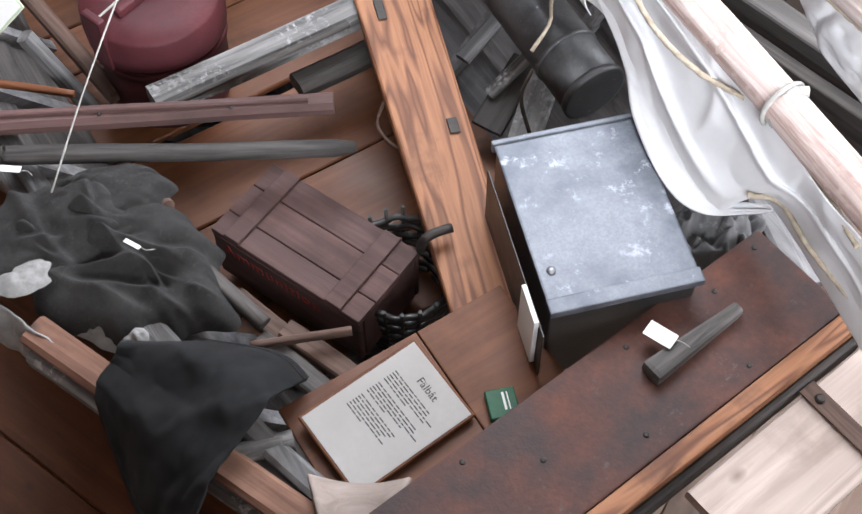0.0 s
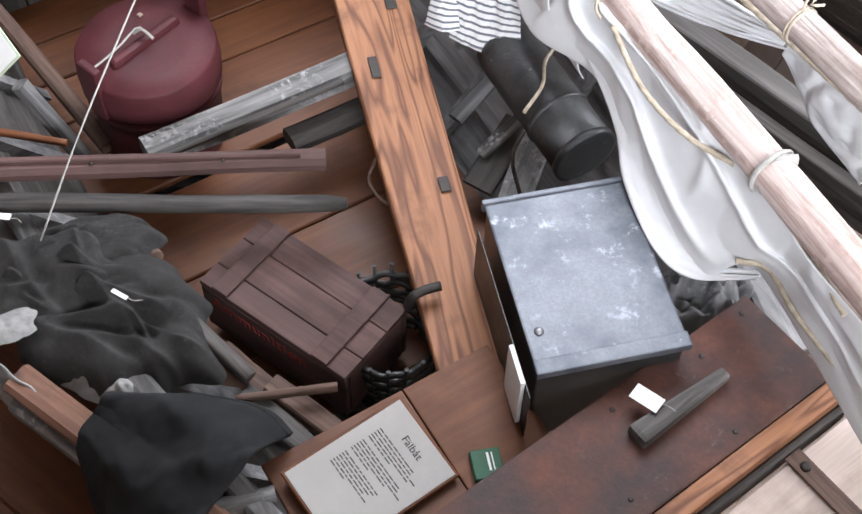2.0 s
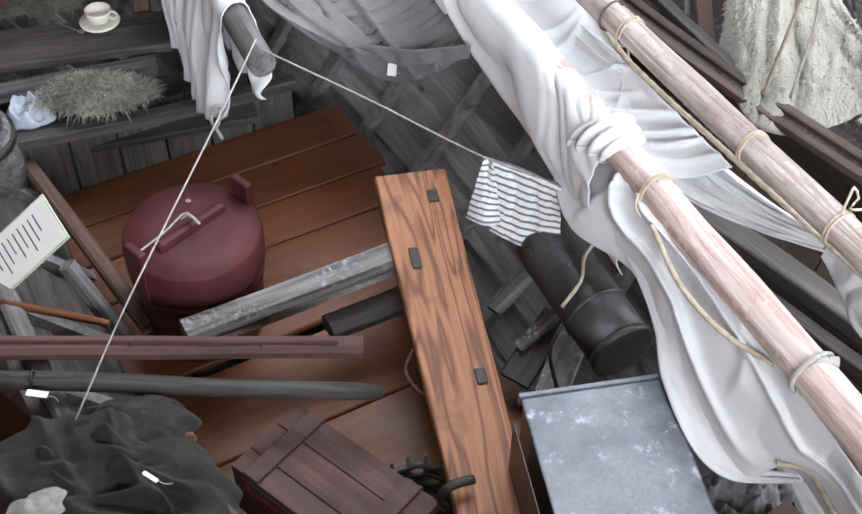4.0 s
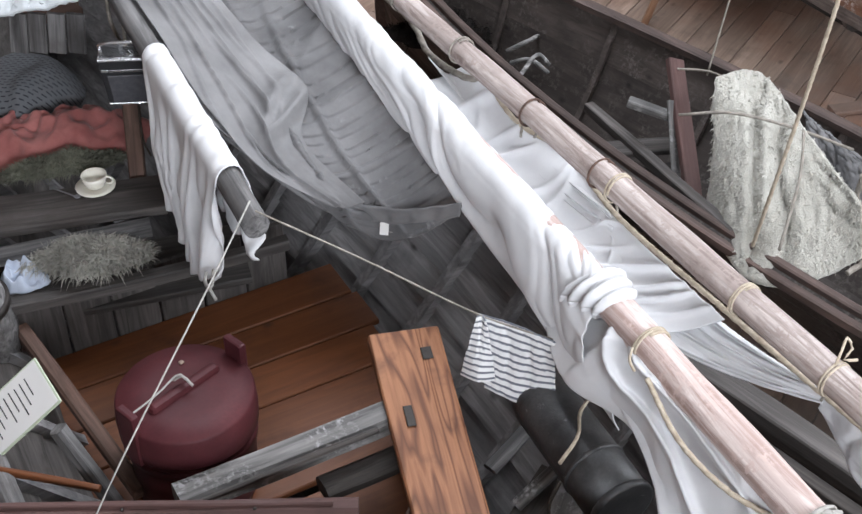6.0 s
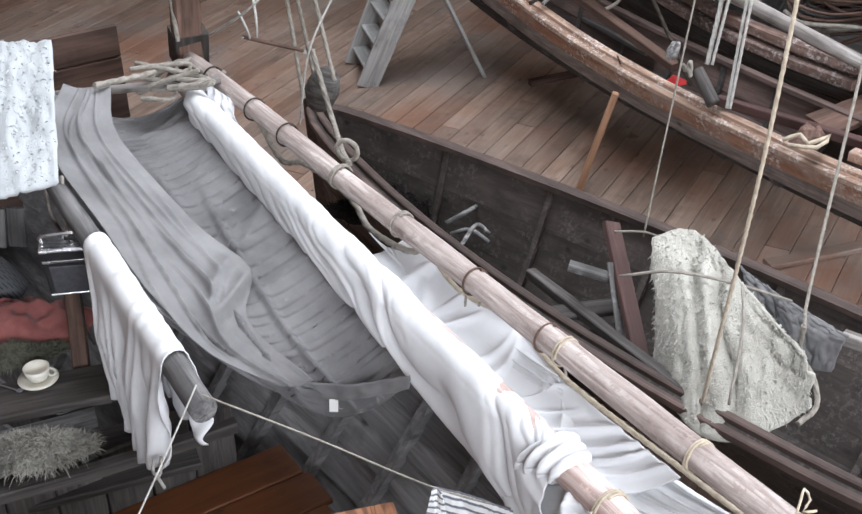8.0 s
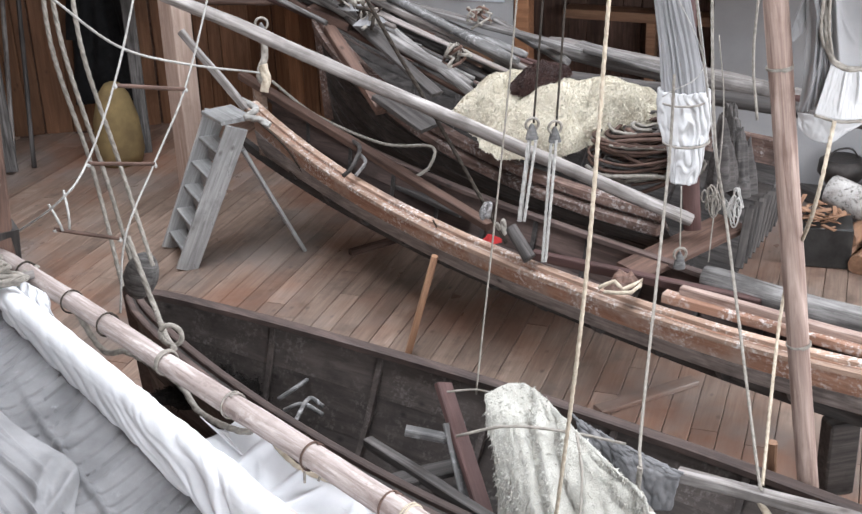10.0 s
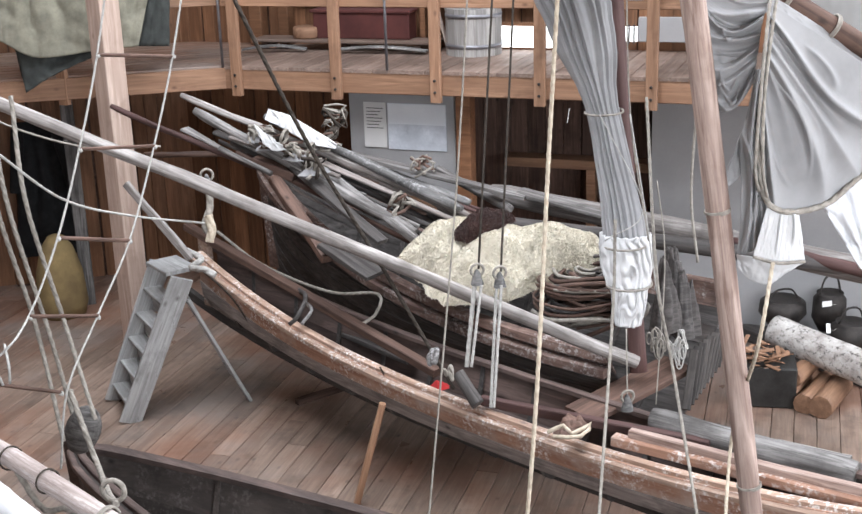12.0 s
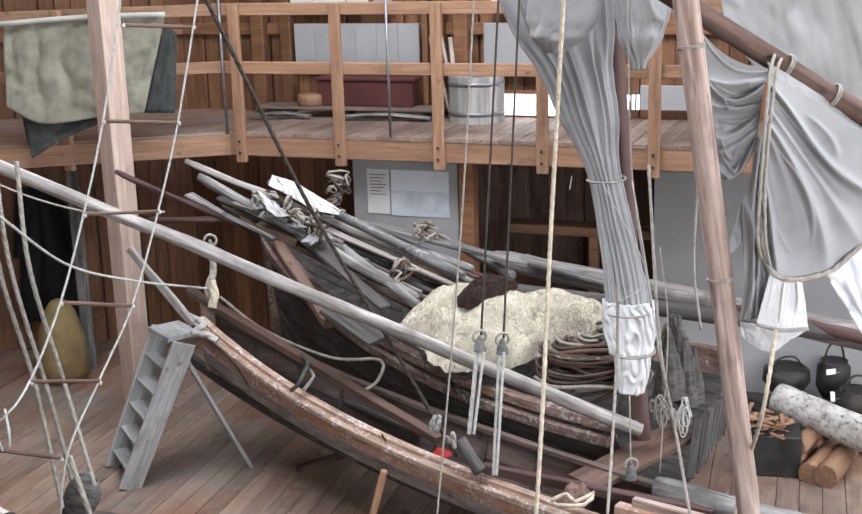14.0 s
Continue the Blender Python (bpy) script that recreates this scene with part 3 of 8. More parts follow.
# far wall, of upright boards, under and over the gallery
far_wall = thing("wall_far", (0, 12, 0), "upright orange pine boards of the far hall wall", "wall", "", "structure")
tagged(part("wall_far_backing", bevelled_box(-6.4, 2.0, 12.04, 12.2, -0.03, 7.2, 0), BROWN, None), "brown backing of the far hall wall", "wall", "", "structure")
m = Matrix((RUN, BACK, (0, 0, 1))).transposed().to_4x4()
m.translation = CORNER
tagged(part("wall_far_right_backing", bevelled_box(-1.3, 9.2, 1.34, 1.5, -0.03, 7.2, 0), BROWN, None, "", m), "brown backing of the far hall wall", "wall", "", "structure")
rng = random.Random(4)
board_meshes = [plank_mesh("wall_board", 2.9, w, 0.024, 1, 0.006) for w in (0.118, 0.138, 0.152)]
low_meshes = [plank_mesh("wall_board", 2.1, w, 0.024, 1, 0.006) for w in (0.118, 0.138, 0.152)]
UPRIGHT = Euler((0, -radians(90), 0)).to_matrix().to_4x4()
for me in board_meshes:
    me.materials.append(ORANGE)
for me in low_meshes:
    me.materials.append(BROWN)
pine_low = [plank_mesh("wall_board", 2.1, w, 0.024, 1, 0.006) for w in (0.118, 0.138, 0.152)]
for me in pine_low:
    me.materials.append(ORANGE)
TURN_LEFT = Euler((0, 0, radians(90))).to_matrix().to_4x4()
for low, z in ((False, 2.2), (True, 0.0)):
    x = -5.6
    while x < 1.8:
        k = rng.randrange(3)
        part("board", (pine_low if low else board_meshes)[k], None, far_wall, "", Matrix.Translation((x, 12.02 - rng.uniform(0, 0.008), z)) @ TURN_LEFT @ UPRIGHT)
        x += (0.122, 0.142, 0.156)[k]
    a = -1.15
    while a < (4.6 if low else 5.2):
        k = rng.randrange(3)
        mm = Matrix((RUN, BACK, (0, 0, 1))).transposed().to_4x4()
        mm.translation = at_run(a, 1.31 - rng.uniform(0, 0.008), z)
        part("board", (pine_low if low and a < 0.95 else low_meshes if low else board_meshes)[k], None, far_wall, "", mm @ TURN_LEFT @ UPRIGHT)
        a += (0.122, 0.142, 0.156)[k]
for z in (2.95, 4.1):
    beam("wall_rail", (-5.6, 11.97, z), (1.3, 11.97, z), 0.05, 0.1, ORANGE, far_wall, segs=3)
    beam("wall_rail", tuple(at_run(-1.1, 1.26, z)), tuple(at_run(5.2, 1.26, z)), 0.05, 0.1, ORANGE, far_wall, segs=3)

# standing timbers of the hall
pine_post = thing("hall_post", (-0.14, 9.45, 0), "squared pale pine post on the hall floor", "post", "", "structure")
beam("shaft", (-0.165, 9.45, 0.0), (-0.165, 9.45, 7.2), 0.17, 0.17, PINE, pine_post, up=(0.82, 0.57, 0), segs=16, wobble=0.002)

# floor boards, each a piece of its own
GRAIN = Vector((0.5, 0.866, 0)).normalized()
ACROSS = Vector((0.866, -0.5, 0))
floor_rng = random.Random(8)
floor_meshes = [plank_mesh("floor_plank", l, 0.146, 0.03, 1, 0.003) for l in (2.6, 3.4, 4.2)]
for me in floor_meshes:
    me.materials.append(FLOOR)
rot = Matrix((GRAIN, -ACROSS, (0, 0, 1))).transposed().to_4x4()
for i in range(-75, 46):
    s = -3.0 - floor_rng.uniform(0, 2.0)
    while s < 14.0:
        k = floor_rng.randrange(3)
        l = (2.6, 3.4, 4.2)[k]
        p = ACROSS * (i * 0.15) + GRAIN * s
        q = p + GRAIN * l
        if -6 < p.x < 8.4 and -3 < p.y and q.y < 13.6 and -6 < q.x < 8.4 and max(p.y, q.y) > 0.2:
            mm = rot.copy()
            mm.translation = p + Vector((0, 0, -0.015 - floor_rng.uniform(0, 0.002)))
            part("plank", floor_meshes[k], None, floor_base, "", mm)
        s += l + 0.004


# ---- boats ----
class Hull:
    """A double-ended clinker boat. Station s runs from the far stem (0) to the near one (1); girth g from the rail (0) to the keel (1)."""

    def __init__(self, bow, angle, beam_width, zbow, zmid, length, depth, fine=0.7, vee=1.7):
        self.o, self.L, self.B, self.zb, self.zm, self.depth, self.fine, self.vee = Vector((*bow, 0)), length, beam_width, zbow, zmid, depth, fine, vee
        self.near_rise, self.keel_rise = 1.0, 7
        self.ax = Vector((math.sin(angle), -math.cos(angle), 0))
        self.n = Vector((math.cos(angle), math.sin(angle), 0))

    def at(self, s, side, g=0.0, inward=0.0):
        s = min(max(s, 0.0), 1.0)
        k = abs(2 * s - 1)
        w = self.B / 2 * max(0.0, math.sin(math.pi * s)) ** self.fine
        top = self.zm + (self.zb - self.zm) * k ** 2.5 * (1.0 if s < 0.5 else self.near_rise)
        keel = self.zm - self.depth + (self.zb - self.zm) * k ** self.keel_rise * 0.8
        h = max(0.0, 1 - g)
        y = max(0.0, w * h ** (1 / self.vee) - inward)
        rake = (0.10 * g * (1 if s < 0.5 else -1)) * k ** 6 * self.depth
        return self.o + self.ax * (self.L * s + rake) + self.n * (side * (y + 0.012)) + Vector((0, 0, keel + (top - keel) * h ** 0.9))


def boat(name, hull, label, strakes, mats, rail_mat, inside, ribs, rail=(0.05, 0.045), s0=0.0, s1=1.0, n=40, lap=0.008, rub=None, near_rail=None, far=None, rib=(0.018, 0.02)):
    """The boat with each strake, rib, rail, stem and keel a part of its own."""
    b = thing(name, tuple(hull.at(0.5, 0, 1.0)), label, "boat")
    grain = Matrix((hull.ax, hull.n, (0, 0, 1))).transposed().to_4x4()   # timber runs along the boat
    grain.translation = hull.o
    cross = Matrix((hull.n, -hull.ax, (0, 0, 1))).transposed().to_4x4()  # ribs run across it
    cross.translation = hull.o

    def local(me, m):
        me.transform(m.inverted())
        return me
    for side in (-1, 1):
        for i in range(strakes):
            g0, g1 = i / strakes, (i + 1) / strakes + 0.02
            rows = []
            for k in range(n + 1):
                s = s0 + (s1 - s0) * k / n
                rows.append([hull.at(s, side, g0 + (g1 - g0) * v, (0.0 if v == 0 else lap * v)) for v in (0, 0.5, 1)])
            ob = part("strake", local(grid_mesh("strake", rows, False, False), grain), far if far and side > 0 else mats[min(i, len(mats) - 1)], b, "", grain)
            sol = ob.modifiers.new("thickness", "SOLIDIFY")
            sol.thickness, sol.offset = 0.016, 0
        for off, nm, z in ((0.018, "rub_rail", rub[0] if rub else -0.02), (-0.025 if not rub else -0.004, "rail", 0.012)):
            rows = []
            for k in range(n + 1):
                s = s0 + (s1 - s0) * k / n
                p = hull.at(s, side, 0.0)
                d = (hull.at(s + 0.01, side) - hull.at(s - 0.01, side)).normalized()
                o = Vector((d.y, -d.x, 0)).normalized() * (-1 if side < 0 else 1)
                if (o.dot(hull.n) > 0) != (side > 0):
                    o = -o
                c = p + o * off + Vector((0, 0, z + 0.003 * noise.noise((s * 20, side, off))))
                w, h = (near_rail if near_rail and side < 0 else rail)[0] / 2, rail[1] / 2
                rows.append([c + o * a + Vector((0, 0, e)) for a, e in ((-w, -h), (w, -h), (w, h * 0.7), (w * 0.6, h), (-w * 0.6, h), (-w, h * 0.7))])
            part(nm, local(grid_mesh(nm, rows, True, False, True), grain), rub[1] if rub and nm == "rub_rail" else far if far and side > 0 else rail_mat, b, "", grain)
    for j in range(ribs):
        s = 0.08 + 0.84 * (j + 0.5) / ribs
        if not s0 < s < s1:
            continue
        path = [hull.at(s, -1, 0.04 + 0.93 * v / 12, 0.03) for v in range(13)] + [hull.at(s, 1, 0.04 + 0.93 * v / 12, 0.03) for v in range(12, -1, -1)]
        rows = []
        for p in path:
            rows.append([p + hull.ax * a + Vector((0, 0, e)) for a, e in ((-rib[0], -rib[1]), (rib[0], -rib[1]), (rib[0] * 0.9, rib[1]), (-rib[0] * 0.9, rib[1]))])
        part("rib", local(grid_mesh("rib", rows, True, False, True), cross), inside, b, "", cross)
    keel = [hull.at(i / 30 * s1, 0, 1.0) + Vector((0, 0, -0.02)) for i in range(31)]
    rows = [[p + hull.n * a + Vector((0, 0, e)) for a, e in ((-0.022, -0.05), (0.022, -0.05), (0.022, 0.02), (-0.022, 0.02))] for p in keel]
    part("keel", local(grid_mesh("keel", rows, True, False, True), grain), inside, b, "", grain)
    for s, e in ((0.0, -1), (1.0, 1)):
        if s > s1:
            continue
        s = max(s, s0)
        rows = []
        for v in range(9):
            p = hull.at(s, 0, 1 - v / 8) + hull.ax * (0.02 * e) + Vector((0, 0, 0.10 * (v == 8)))
            rows.append([p + hull.ax * a + hull.n * c for a, c in ((-0.05, -0.025), (0.05, -0.025), (0.05, 0.025), (-0.05, 0.025))])
        part("stem", grid_mesh("stem", rows, True, False, True), rail_mat, b)
    return b


SHEER = wood("bleached sheer rail", (0.46, 0.325, 0.25), (0.22, 0.14, 0.10), (0.15, 0.11, 0.095), stains=0.45, fleck=(0.66, 0.62, 0.59))
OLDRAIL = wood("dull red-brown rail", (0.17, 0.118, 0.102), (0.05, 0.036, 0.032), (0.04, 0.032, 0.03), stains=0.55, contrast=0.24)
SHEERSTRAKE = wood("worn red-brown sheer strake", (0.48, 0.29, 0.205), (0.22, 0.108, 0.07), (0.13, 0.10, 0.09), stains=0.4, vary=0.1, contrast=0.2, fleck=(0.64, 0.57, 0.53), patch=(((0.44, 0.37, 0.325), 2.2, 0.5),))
hull_b = Hull((0.189, 9.121), 0.569, 0.525, 1.208, 0.777, 6.845, 0.34, 0.7, 5.5)
hull_b.B, hull_b.keel_rise = 0.56, 2.6
# far strakes and rail take a darker brown than the near side
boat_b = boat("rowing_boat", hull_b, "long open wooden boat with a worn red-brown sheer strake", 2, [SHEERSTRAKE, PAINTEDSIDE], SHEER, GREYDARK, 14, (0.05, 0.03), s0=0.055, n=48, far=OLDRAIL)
WALE = wood("worn red-brown wale", (0.30, 0.20, 0.165), (0.10, 0.06, 0.048), (0.03, 0.024, 0.022), stains=0.6, fleck=(0.42, 0.38, 0.36))
hull_c = Hull((0.932, 9.681), 0.641, 1.48, 1.598, 0.968, 7.0, 0.80)
boat_c = boat("cargo_boat", hull_c, "broad red-brown wooden boat loaded with oars and fleeces", 7, [WALE, GREYDARK, GREYDARK], WALE, GREYDARK, 16, (0.075, 0.06), s1=0.52, n=40, rub=(-0.08, WALE))
TARRED = wood("smooth tarred planking", (0.115, 0.095, 0.085), (0.045, 0.037, 0.034), (0.018, 0.015, 0.014), rough=0.6, contrast=0.3, stains=0.55, fleck=(0.13, 0.115, 0.105))
hull_a = Hull((-0.5, 6.35), 0.719, 1.0, 0.83, 0.71, 6.1, 0.64)
boat_a = boat("tarred_boat", hull_a, "dark tarred wooden boat, open, with a fleece inside", 3, [TARRED, TARRED], OLDRAIL, TARRED, 8, (0.065, 0.035), n=44, lap=0.003, near_rail=(0.04, 0.04))
hull_d = Hull((-2.094, 5.406), 0.55, 1.9, 1.3, 0.92, 6.0, 0.85)
hull_d.near_rise = 0.0
# near-side strakes are toned darker for the shade inside the boat
boat_d = boat("weathered_boat", hull_d, "grey weathered clinker boat full of old gear", 8, [GREYDARK, GREYDARK], GREY, GREYPLANK, 15, (0.06, 0.05), s1=0.8, n=44, lap=0.018, far=GREYPLANK, rib=(0.026, 0.04))

# near-black stringer and dark planks close the gap beside the gunwale
beam("outer_rail", (0.48, 3.22, 0.900), (1.62, 2.04, 0.880), 0.085, 0.06, GREYDARK, boat_d, label="dark grey outer gunwale", segs=14, wobble=0.005, bow=0.01)
beam("outer_rail", (0.42, 3.15, 0.850), (1.56, 1.97, 0.830), 0.05, 0.07, BLACKWOOD, boat_d, label="near-black inner stringer", segs=14, wobble=0.005)
for k in range(3):
    beam("side_plank", (0.50 + 0.02 * k, 3.25 + 0.02 * k, 0.80 - 0.12 * k), (1.64 + 0.02 * k, 2.07 + 0.02 * k, 0.78 - 0.12 * k), 0.022, 0.125, GREYDARK, boat_d, segs=8, wobble=0.003)
# ---- spars ----
spar_one = thing("boom", (0.241, 3.613, 1.420), "bare birch boom with mottled bark and rope collars", "spar")
pole("shaft", (-0.988, 5.444, 1.500), (1.185, 1.887, 1.500), 0.040, 0.046, BIRCH, spar_one, segs=40, wobble=0.004, ends=0.2)
spar_two = thing("yard", (0.439, 2.651, 1.380), "shaved pinkish yard carrying a white sail", "spar")
pole("shaft", (-0.984, 5.174, 1.470), (1.110, 1.314, 1.450), 0.034, 0.056, PINKPOLE, spar_two, segs=40, wobble=0.005, ends=0.2)
ridge = thing("ridge_pole", (-0.947, 3.465, 1.500), "grey barked ridge pole of the boat tent", "spar")
pole("shaft", (-1.390, 4.255, 1.620), (-0.597, 2.842, 1.500), 0.036, 0.042, GREY, ridge, segs=20, wobble=0.005)
long_pole = thing("long_pole", (2.604, 6.167, 1.000), "long silvered pole lying from boat to rafters", "spar")
pole("shaft", (-1.804, 7.049, 3.158), (2.658, 6.255, 0.952), 0.034, 0.040, PALEPOLE, long_pole, segs=40, wobble=0.005)
mast_a = thing("mast", (2.387, 4.061, 0.250), "smooth worn mast stepped in a boat", "mast")
pole("shaft", (2.387, 4.061, 0.250), (1.858, 4.153, 3.830), 0.043, 0.046, MASTW, mast_a, segs=30, wobble=0.003)
M0, M1 = Vector((2.387, 4.061, 0.250)), Vector((1.858, 4.153, 3.830))
for f in (0.30, 0.62, 0.86):
    part("rope_turn", ring_mesh("rope_turn", 0.048, 0.003, 2.2, 48, 0.012), GREYROPE, mast_a, "grey cord turns", along(tuple(M0.lerp(M1, f)), tuple(M1)))
for s in (0.74, 0.9):
    k = hull_b.at(s, 0, 1.0)
    th = thing("keel_block", (k.x, k.y, 0), "dark wooden keel block under a boat", "block", "keel blocks")
    part("block", bevelled_box(-0.08, 0.08, -0.06, 0.06, 0, k.z - 0.07, 0.01), BLACKWOOD, th, "", Matrix.Translation((k.x, k.y, 0)))

# ---- gear in the weathered boat ----
def D(a, n, z):
    """A place in the weathered boat: a along it from the far end to the near, n across, z up."""
    return hull_d.ax * a + hull_d.n * n + Vector((0, 0, z))


bottom = thing("bottom_boards", tuple(D(-2.4, 0.9, 0.55)), "loose orange-brown bottom boards lying across a boat", "boards")
for k, (a, w) in enumerate([(-3.38 + 0.196 * i, 0.19) for i in range(5)] + [(-2.296, 0.33), (-1.96, 0.33), (-1.66, 0.26)]):
    over = 0.02 * math.sin(k * 2.1)
    beam("board", tuple(D(a, 0.34 + over, 0.585)), tuple(D(a, (1.52 if k < 4 else 1.42) + over, 0.585)), w, 0.026, DECK, bottom, segs=2, wobble=0.001)
bulk = thing("bulkhead", tuple(D(-3.5, 0.9, 0.5)), "dark plank bulkhead across a boat", "bulkhead")
for k in range(7):
    beam("panel", tuple(D(-3.49, 0.24 + k * 0.17, 0.44)), tuple(D(-3.49, 0.24 + k * 0.17, 0.86)), 0.165, 0.022, GREYDARK, bulk, up=tuple(hull_d.ax), segs=2)
beam("cap", (-1.554, 3.113, 0.900), (-0.634, 3.509, 0.900), 0.05, 0.045, GREYDARK, bulk, bow=-0.02)

# the rust-brown hatch with its cleat
hatch = thing("hatch_cover", (0.419, 1.341, 1.000), "rust-brown painted hatch cover lying across a boat", "hatch")
HM = frame_of((0.942, 1.626, 1.050), (0.119, 0.998, 1.050), (1.018, 1.475, 1.050))
hatch_panel = part("panel", bevelled_box(0, 1.75, -0.165, 0.135, -0.03, 0, 0.006, 2), RUST, hatch, "", HM)
part("edge_strip", bevelled_box(0.0, 1.75, 0.137, 0.19, -0.05, 0.004, 0.008, 2), FIR, hatch, "worn bare wood edge", HM)
# dark strip put in for the shaded gap under the hatch edge
part("edge_strip", bevelled_box(0.0, 1.75, 0.19, 0.21, -0.11, -0.03, 0.006, 1), BLACKWOOD, hatch, "dark strip standing in for the shaded gap", HM)
CM = frame_of((0.756, 1.513, 1.070), (0.473, 1.299, 1.070), (0.727, 1.304, 1.070))
bm = bevelled_box(0, 0.30, -0.03, 0.03, -0.022, 0.022, 0.014, 2)
for v in bm.verts:
    v.co.y *= 0.55 + 0.5 * (v.co.x / 0.3)
    v.co.z *= 0.7 + 0.4 * (v.co.x / 0.3)
part("cleat", bm, GREYDARK, hatch, "grey worn wooden cleat", CM)
for x, y in ((0.05, -0.13), (0.22, -0.10), (0.3, 0.1), (0.5, -0.12), (0.62, 0.08), (0.85, -0.02), (1.0, -0.13)):
    part("nail", lathe("nail", [(0.008, 0), (0.007, 0.002), (0.003, 0.003)], 8), IRON, hatch_panel, "", HM @ Matrix.Translation((x, y, 0.0)))


def tag(a, b, c, label="small white paper tag on a string"):
    """A paper tag with corners a, b and c."""
    m = frame_of(a, b, c)
    w, h = (Vector(b) - Vector(a)).length, (Vector(c) - Vector(a)).length
    t = thing("paper_tag", a, label, "tag", "paper tags")
    part("paper", bevelled_box(0, w, 0, h, 0, 0.0015, 0.0004), PAPER, t, "", m)
    rope("string", [m @ Vector((w, h * 0.7, 0.001)), m @ Vector((w + 0.02, h * 0.75, 0.003)), m @ Vector((w + 0.035, h * 0.3 + 0.02, 0.0))], 0.0012, WHITEROPE, t)
    return t


tag((0.505, 1.429, 1.100), (0.566, 1.384, 1.100), (0.545, 1.448, 1.100))
tag((-0.781, 1.716, 1.080), (-0.739, 1.691, 1.080), (-0.776, 1.727, 1.080))
tag((-1.157, 1.997, 1.030), (-1.097, 1.991, 1.030), (-1.156, 1.976, 1.030))

pale = thing("pale_plank", (0.812, 1.215, 0.950), "pale grey plank with an iron strap", "plank")
PM = frame_of((1.153, 1.401, 1.000), (0.628, 0.985, 1.000), (1.200, 1.246, 1.000))
part("board", plank_mesh("board", 0.75, 0.24, 0.04, 6, 0.006, 0.002, 3), PALEPLANK, pale, "", PM @ Matrix.Translation((-0.1, 0.03, -0.02)))
SM = frame_of((0.924, 1.344, 1.005), (1.043, 1.189, 1.005), (0.864, 1.290, 1.005))
part("strap", bevelled_box(0, 0.3, 0, 0.05, 0, 0.005, 0.001), BROWN, pale, "rusty iron strap", SM)
part("bolt", lathe("bolt", [(0.014, 0), (0.013, 0.006), (0.006, 0.009)], 10), IRON, pale, "", SM @ Matrix.Translation((0.045, 0.025, 0.004)))

# tin box with its open side flap
tin = thing("tin_box", (0.460, 1.955, 0.800), "galvanised tin box with a dull spotted lid and an open flap", "box")
TM = frame_of((0.164, 1.958, 1.150), (0.542, 2.048, 1.150), (0.274, 1.449, 1.150))
TW, TH = 0.385, 0.512
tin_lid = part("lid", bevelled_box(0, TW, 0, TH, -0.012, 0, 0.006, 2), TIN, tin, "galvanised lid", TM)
part("rim", bevelled_box(-0.004, TW + 0.004, -0.012, 0.004, -0.03, 0.006, 0.004, 2), TIN, tin_lid, "", TM)
part("rim", bevelled_box(-0.002, TW + 0.004, TH - 0.035, TH + 0.008, -0.02, 0.004, 0.004, 2), TIN, tin_lid, "rust-edged rim", TM)
# body and flap are much darker than the lid
part("body", bevelled_box(0.006, TW - 0.004, 0.004, TH - 0.012, -0.36, -0.014, 0.006, 2), BLACKTIN, tin, "near-black tin body", TM)
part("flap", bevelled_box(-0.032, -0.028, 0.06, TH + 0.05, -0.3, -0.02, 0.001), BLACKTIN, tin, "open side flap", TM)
part("paper_strip", bevelled_box(-0.046, -0.034, TH - 0.09, TH + 0.02, -0.2, 0.0, 0.001), PAPER, tin, "torn paper strip", TM)
part("screw", lathe("screw", [(0.012, 0), (0.012, 0.004), (0.006, 0.008), (0.002, 0.009)], 12), GREYSTEEL, tin_lid, "", TM @ Matrix.Translation((0.035, TH - 0.11, 0)))

# ammunition crate
crate = thing("ammunition_crate", (-0.342, 2.090, 0.550), "faded red wooden ammunition crate with battened lid", "crate")
AM = frame_of((-0.447, 2.119, 0.860), (-0.033, 1.816, 0.860), (-0.590, 1.894, 0.860))
AL, AW, AH = 0.513, 0.272, 0.215
for k, (y0, y1) in enumerate(((0, 0.09), (0.092, 0.195), (0.197, AW))):
    part("lid_board", plank_mesh("lid_board", AL, y1 - y0 - 0.0005, 0.02, 4, 0.0025, 0.0008, k + 2), CRATE, crate, "", AM @ Matrix.Translation((0, (y0 + y1) / 2, -0.01)))
for x in (0.045, AL - 0.115):
    part("batten", bevelled_box(x, x + 0.055, 0.0, AW, 0.0, 0.012, 0.004, 2), CRATE, crate, "", AM)
part("side", bevelled_box(0.0, AL, AW - 0.02, AW, -AH, -0.021, 0.004), CRATE, crate, "side with red stencilled letters", AM)
part("side", bevelled_box(0.0, AL, 0.0, 0.02, -AH, -0.021, 0.004), CRATE, crate, "", AM)
part("end", bevelled_box(AL - 0.02, AL, 0.021, AW - 0.021, -AH, -0.021, 0.004), CRATE, crate, "", AM)
part("end", bevelled_box(0.0, 0.02, 0.021, AW - 0.021, -AH, -0.021, 0.004), CRATE, crate, "", AM)
REDINK = plain("red stencil paint", (0.42, 0.04, 0.035), (0.26, 0.03, 0.025), 20, 0.7)
AX, A0 = AM.to_3x3() @ Vector((1, 0, 0)), AM @ Vector((0.035, AW + 0.0008, -0.085))
text("Ammunition", 0.062, (0, 0, 0), REDINK, crate, frame_of(A0, A0 + AX, A0 + Vector((0, 0, 1))), 1.12)
part("base", bevelled_box(0.022, AL - 0.022, 0.022, AW - 0.022, -AH, -AH + 0.015, 0.002), CRATE, crate, "", AM)

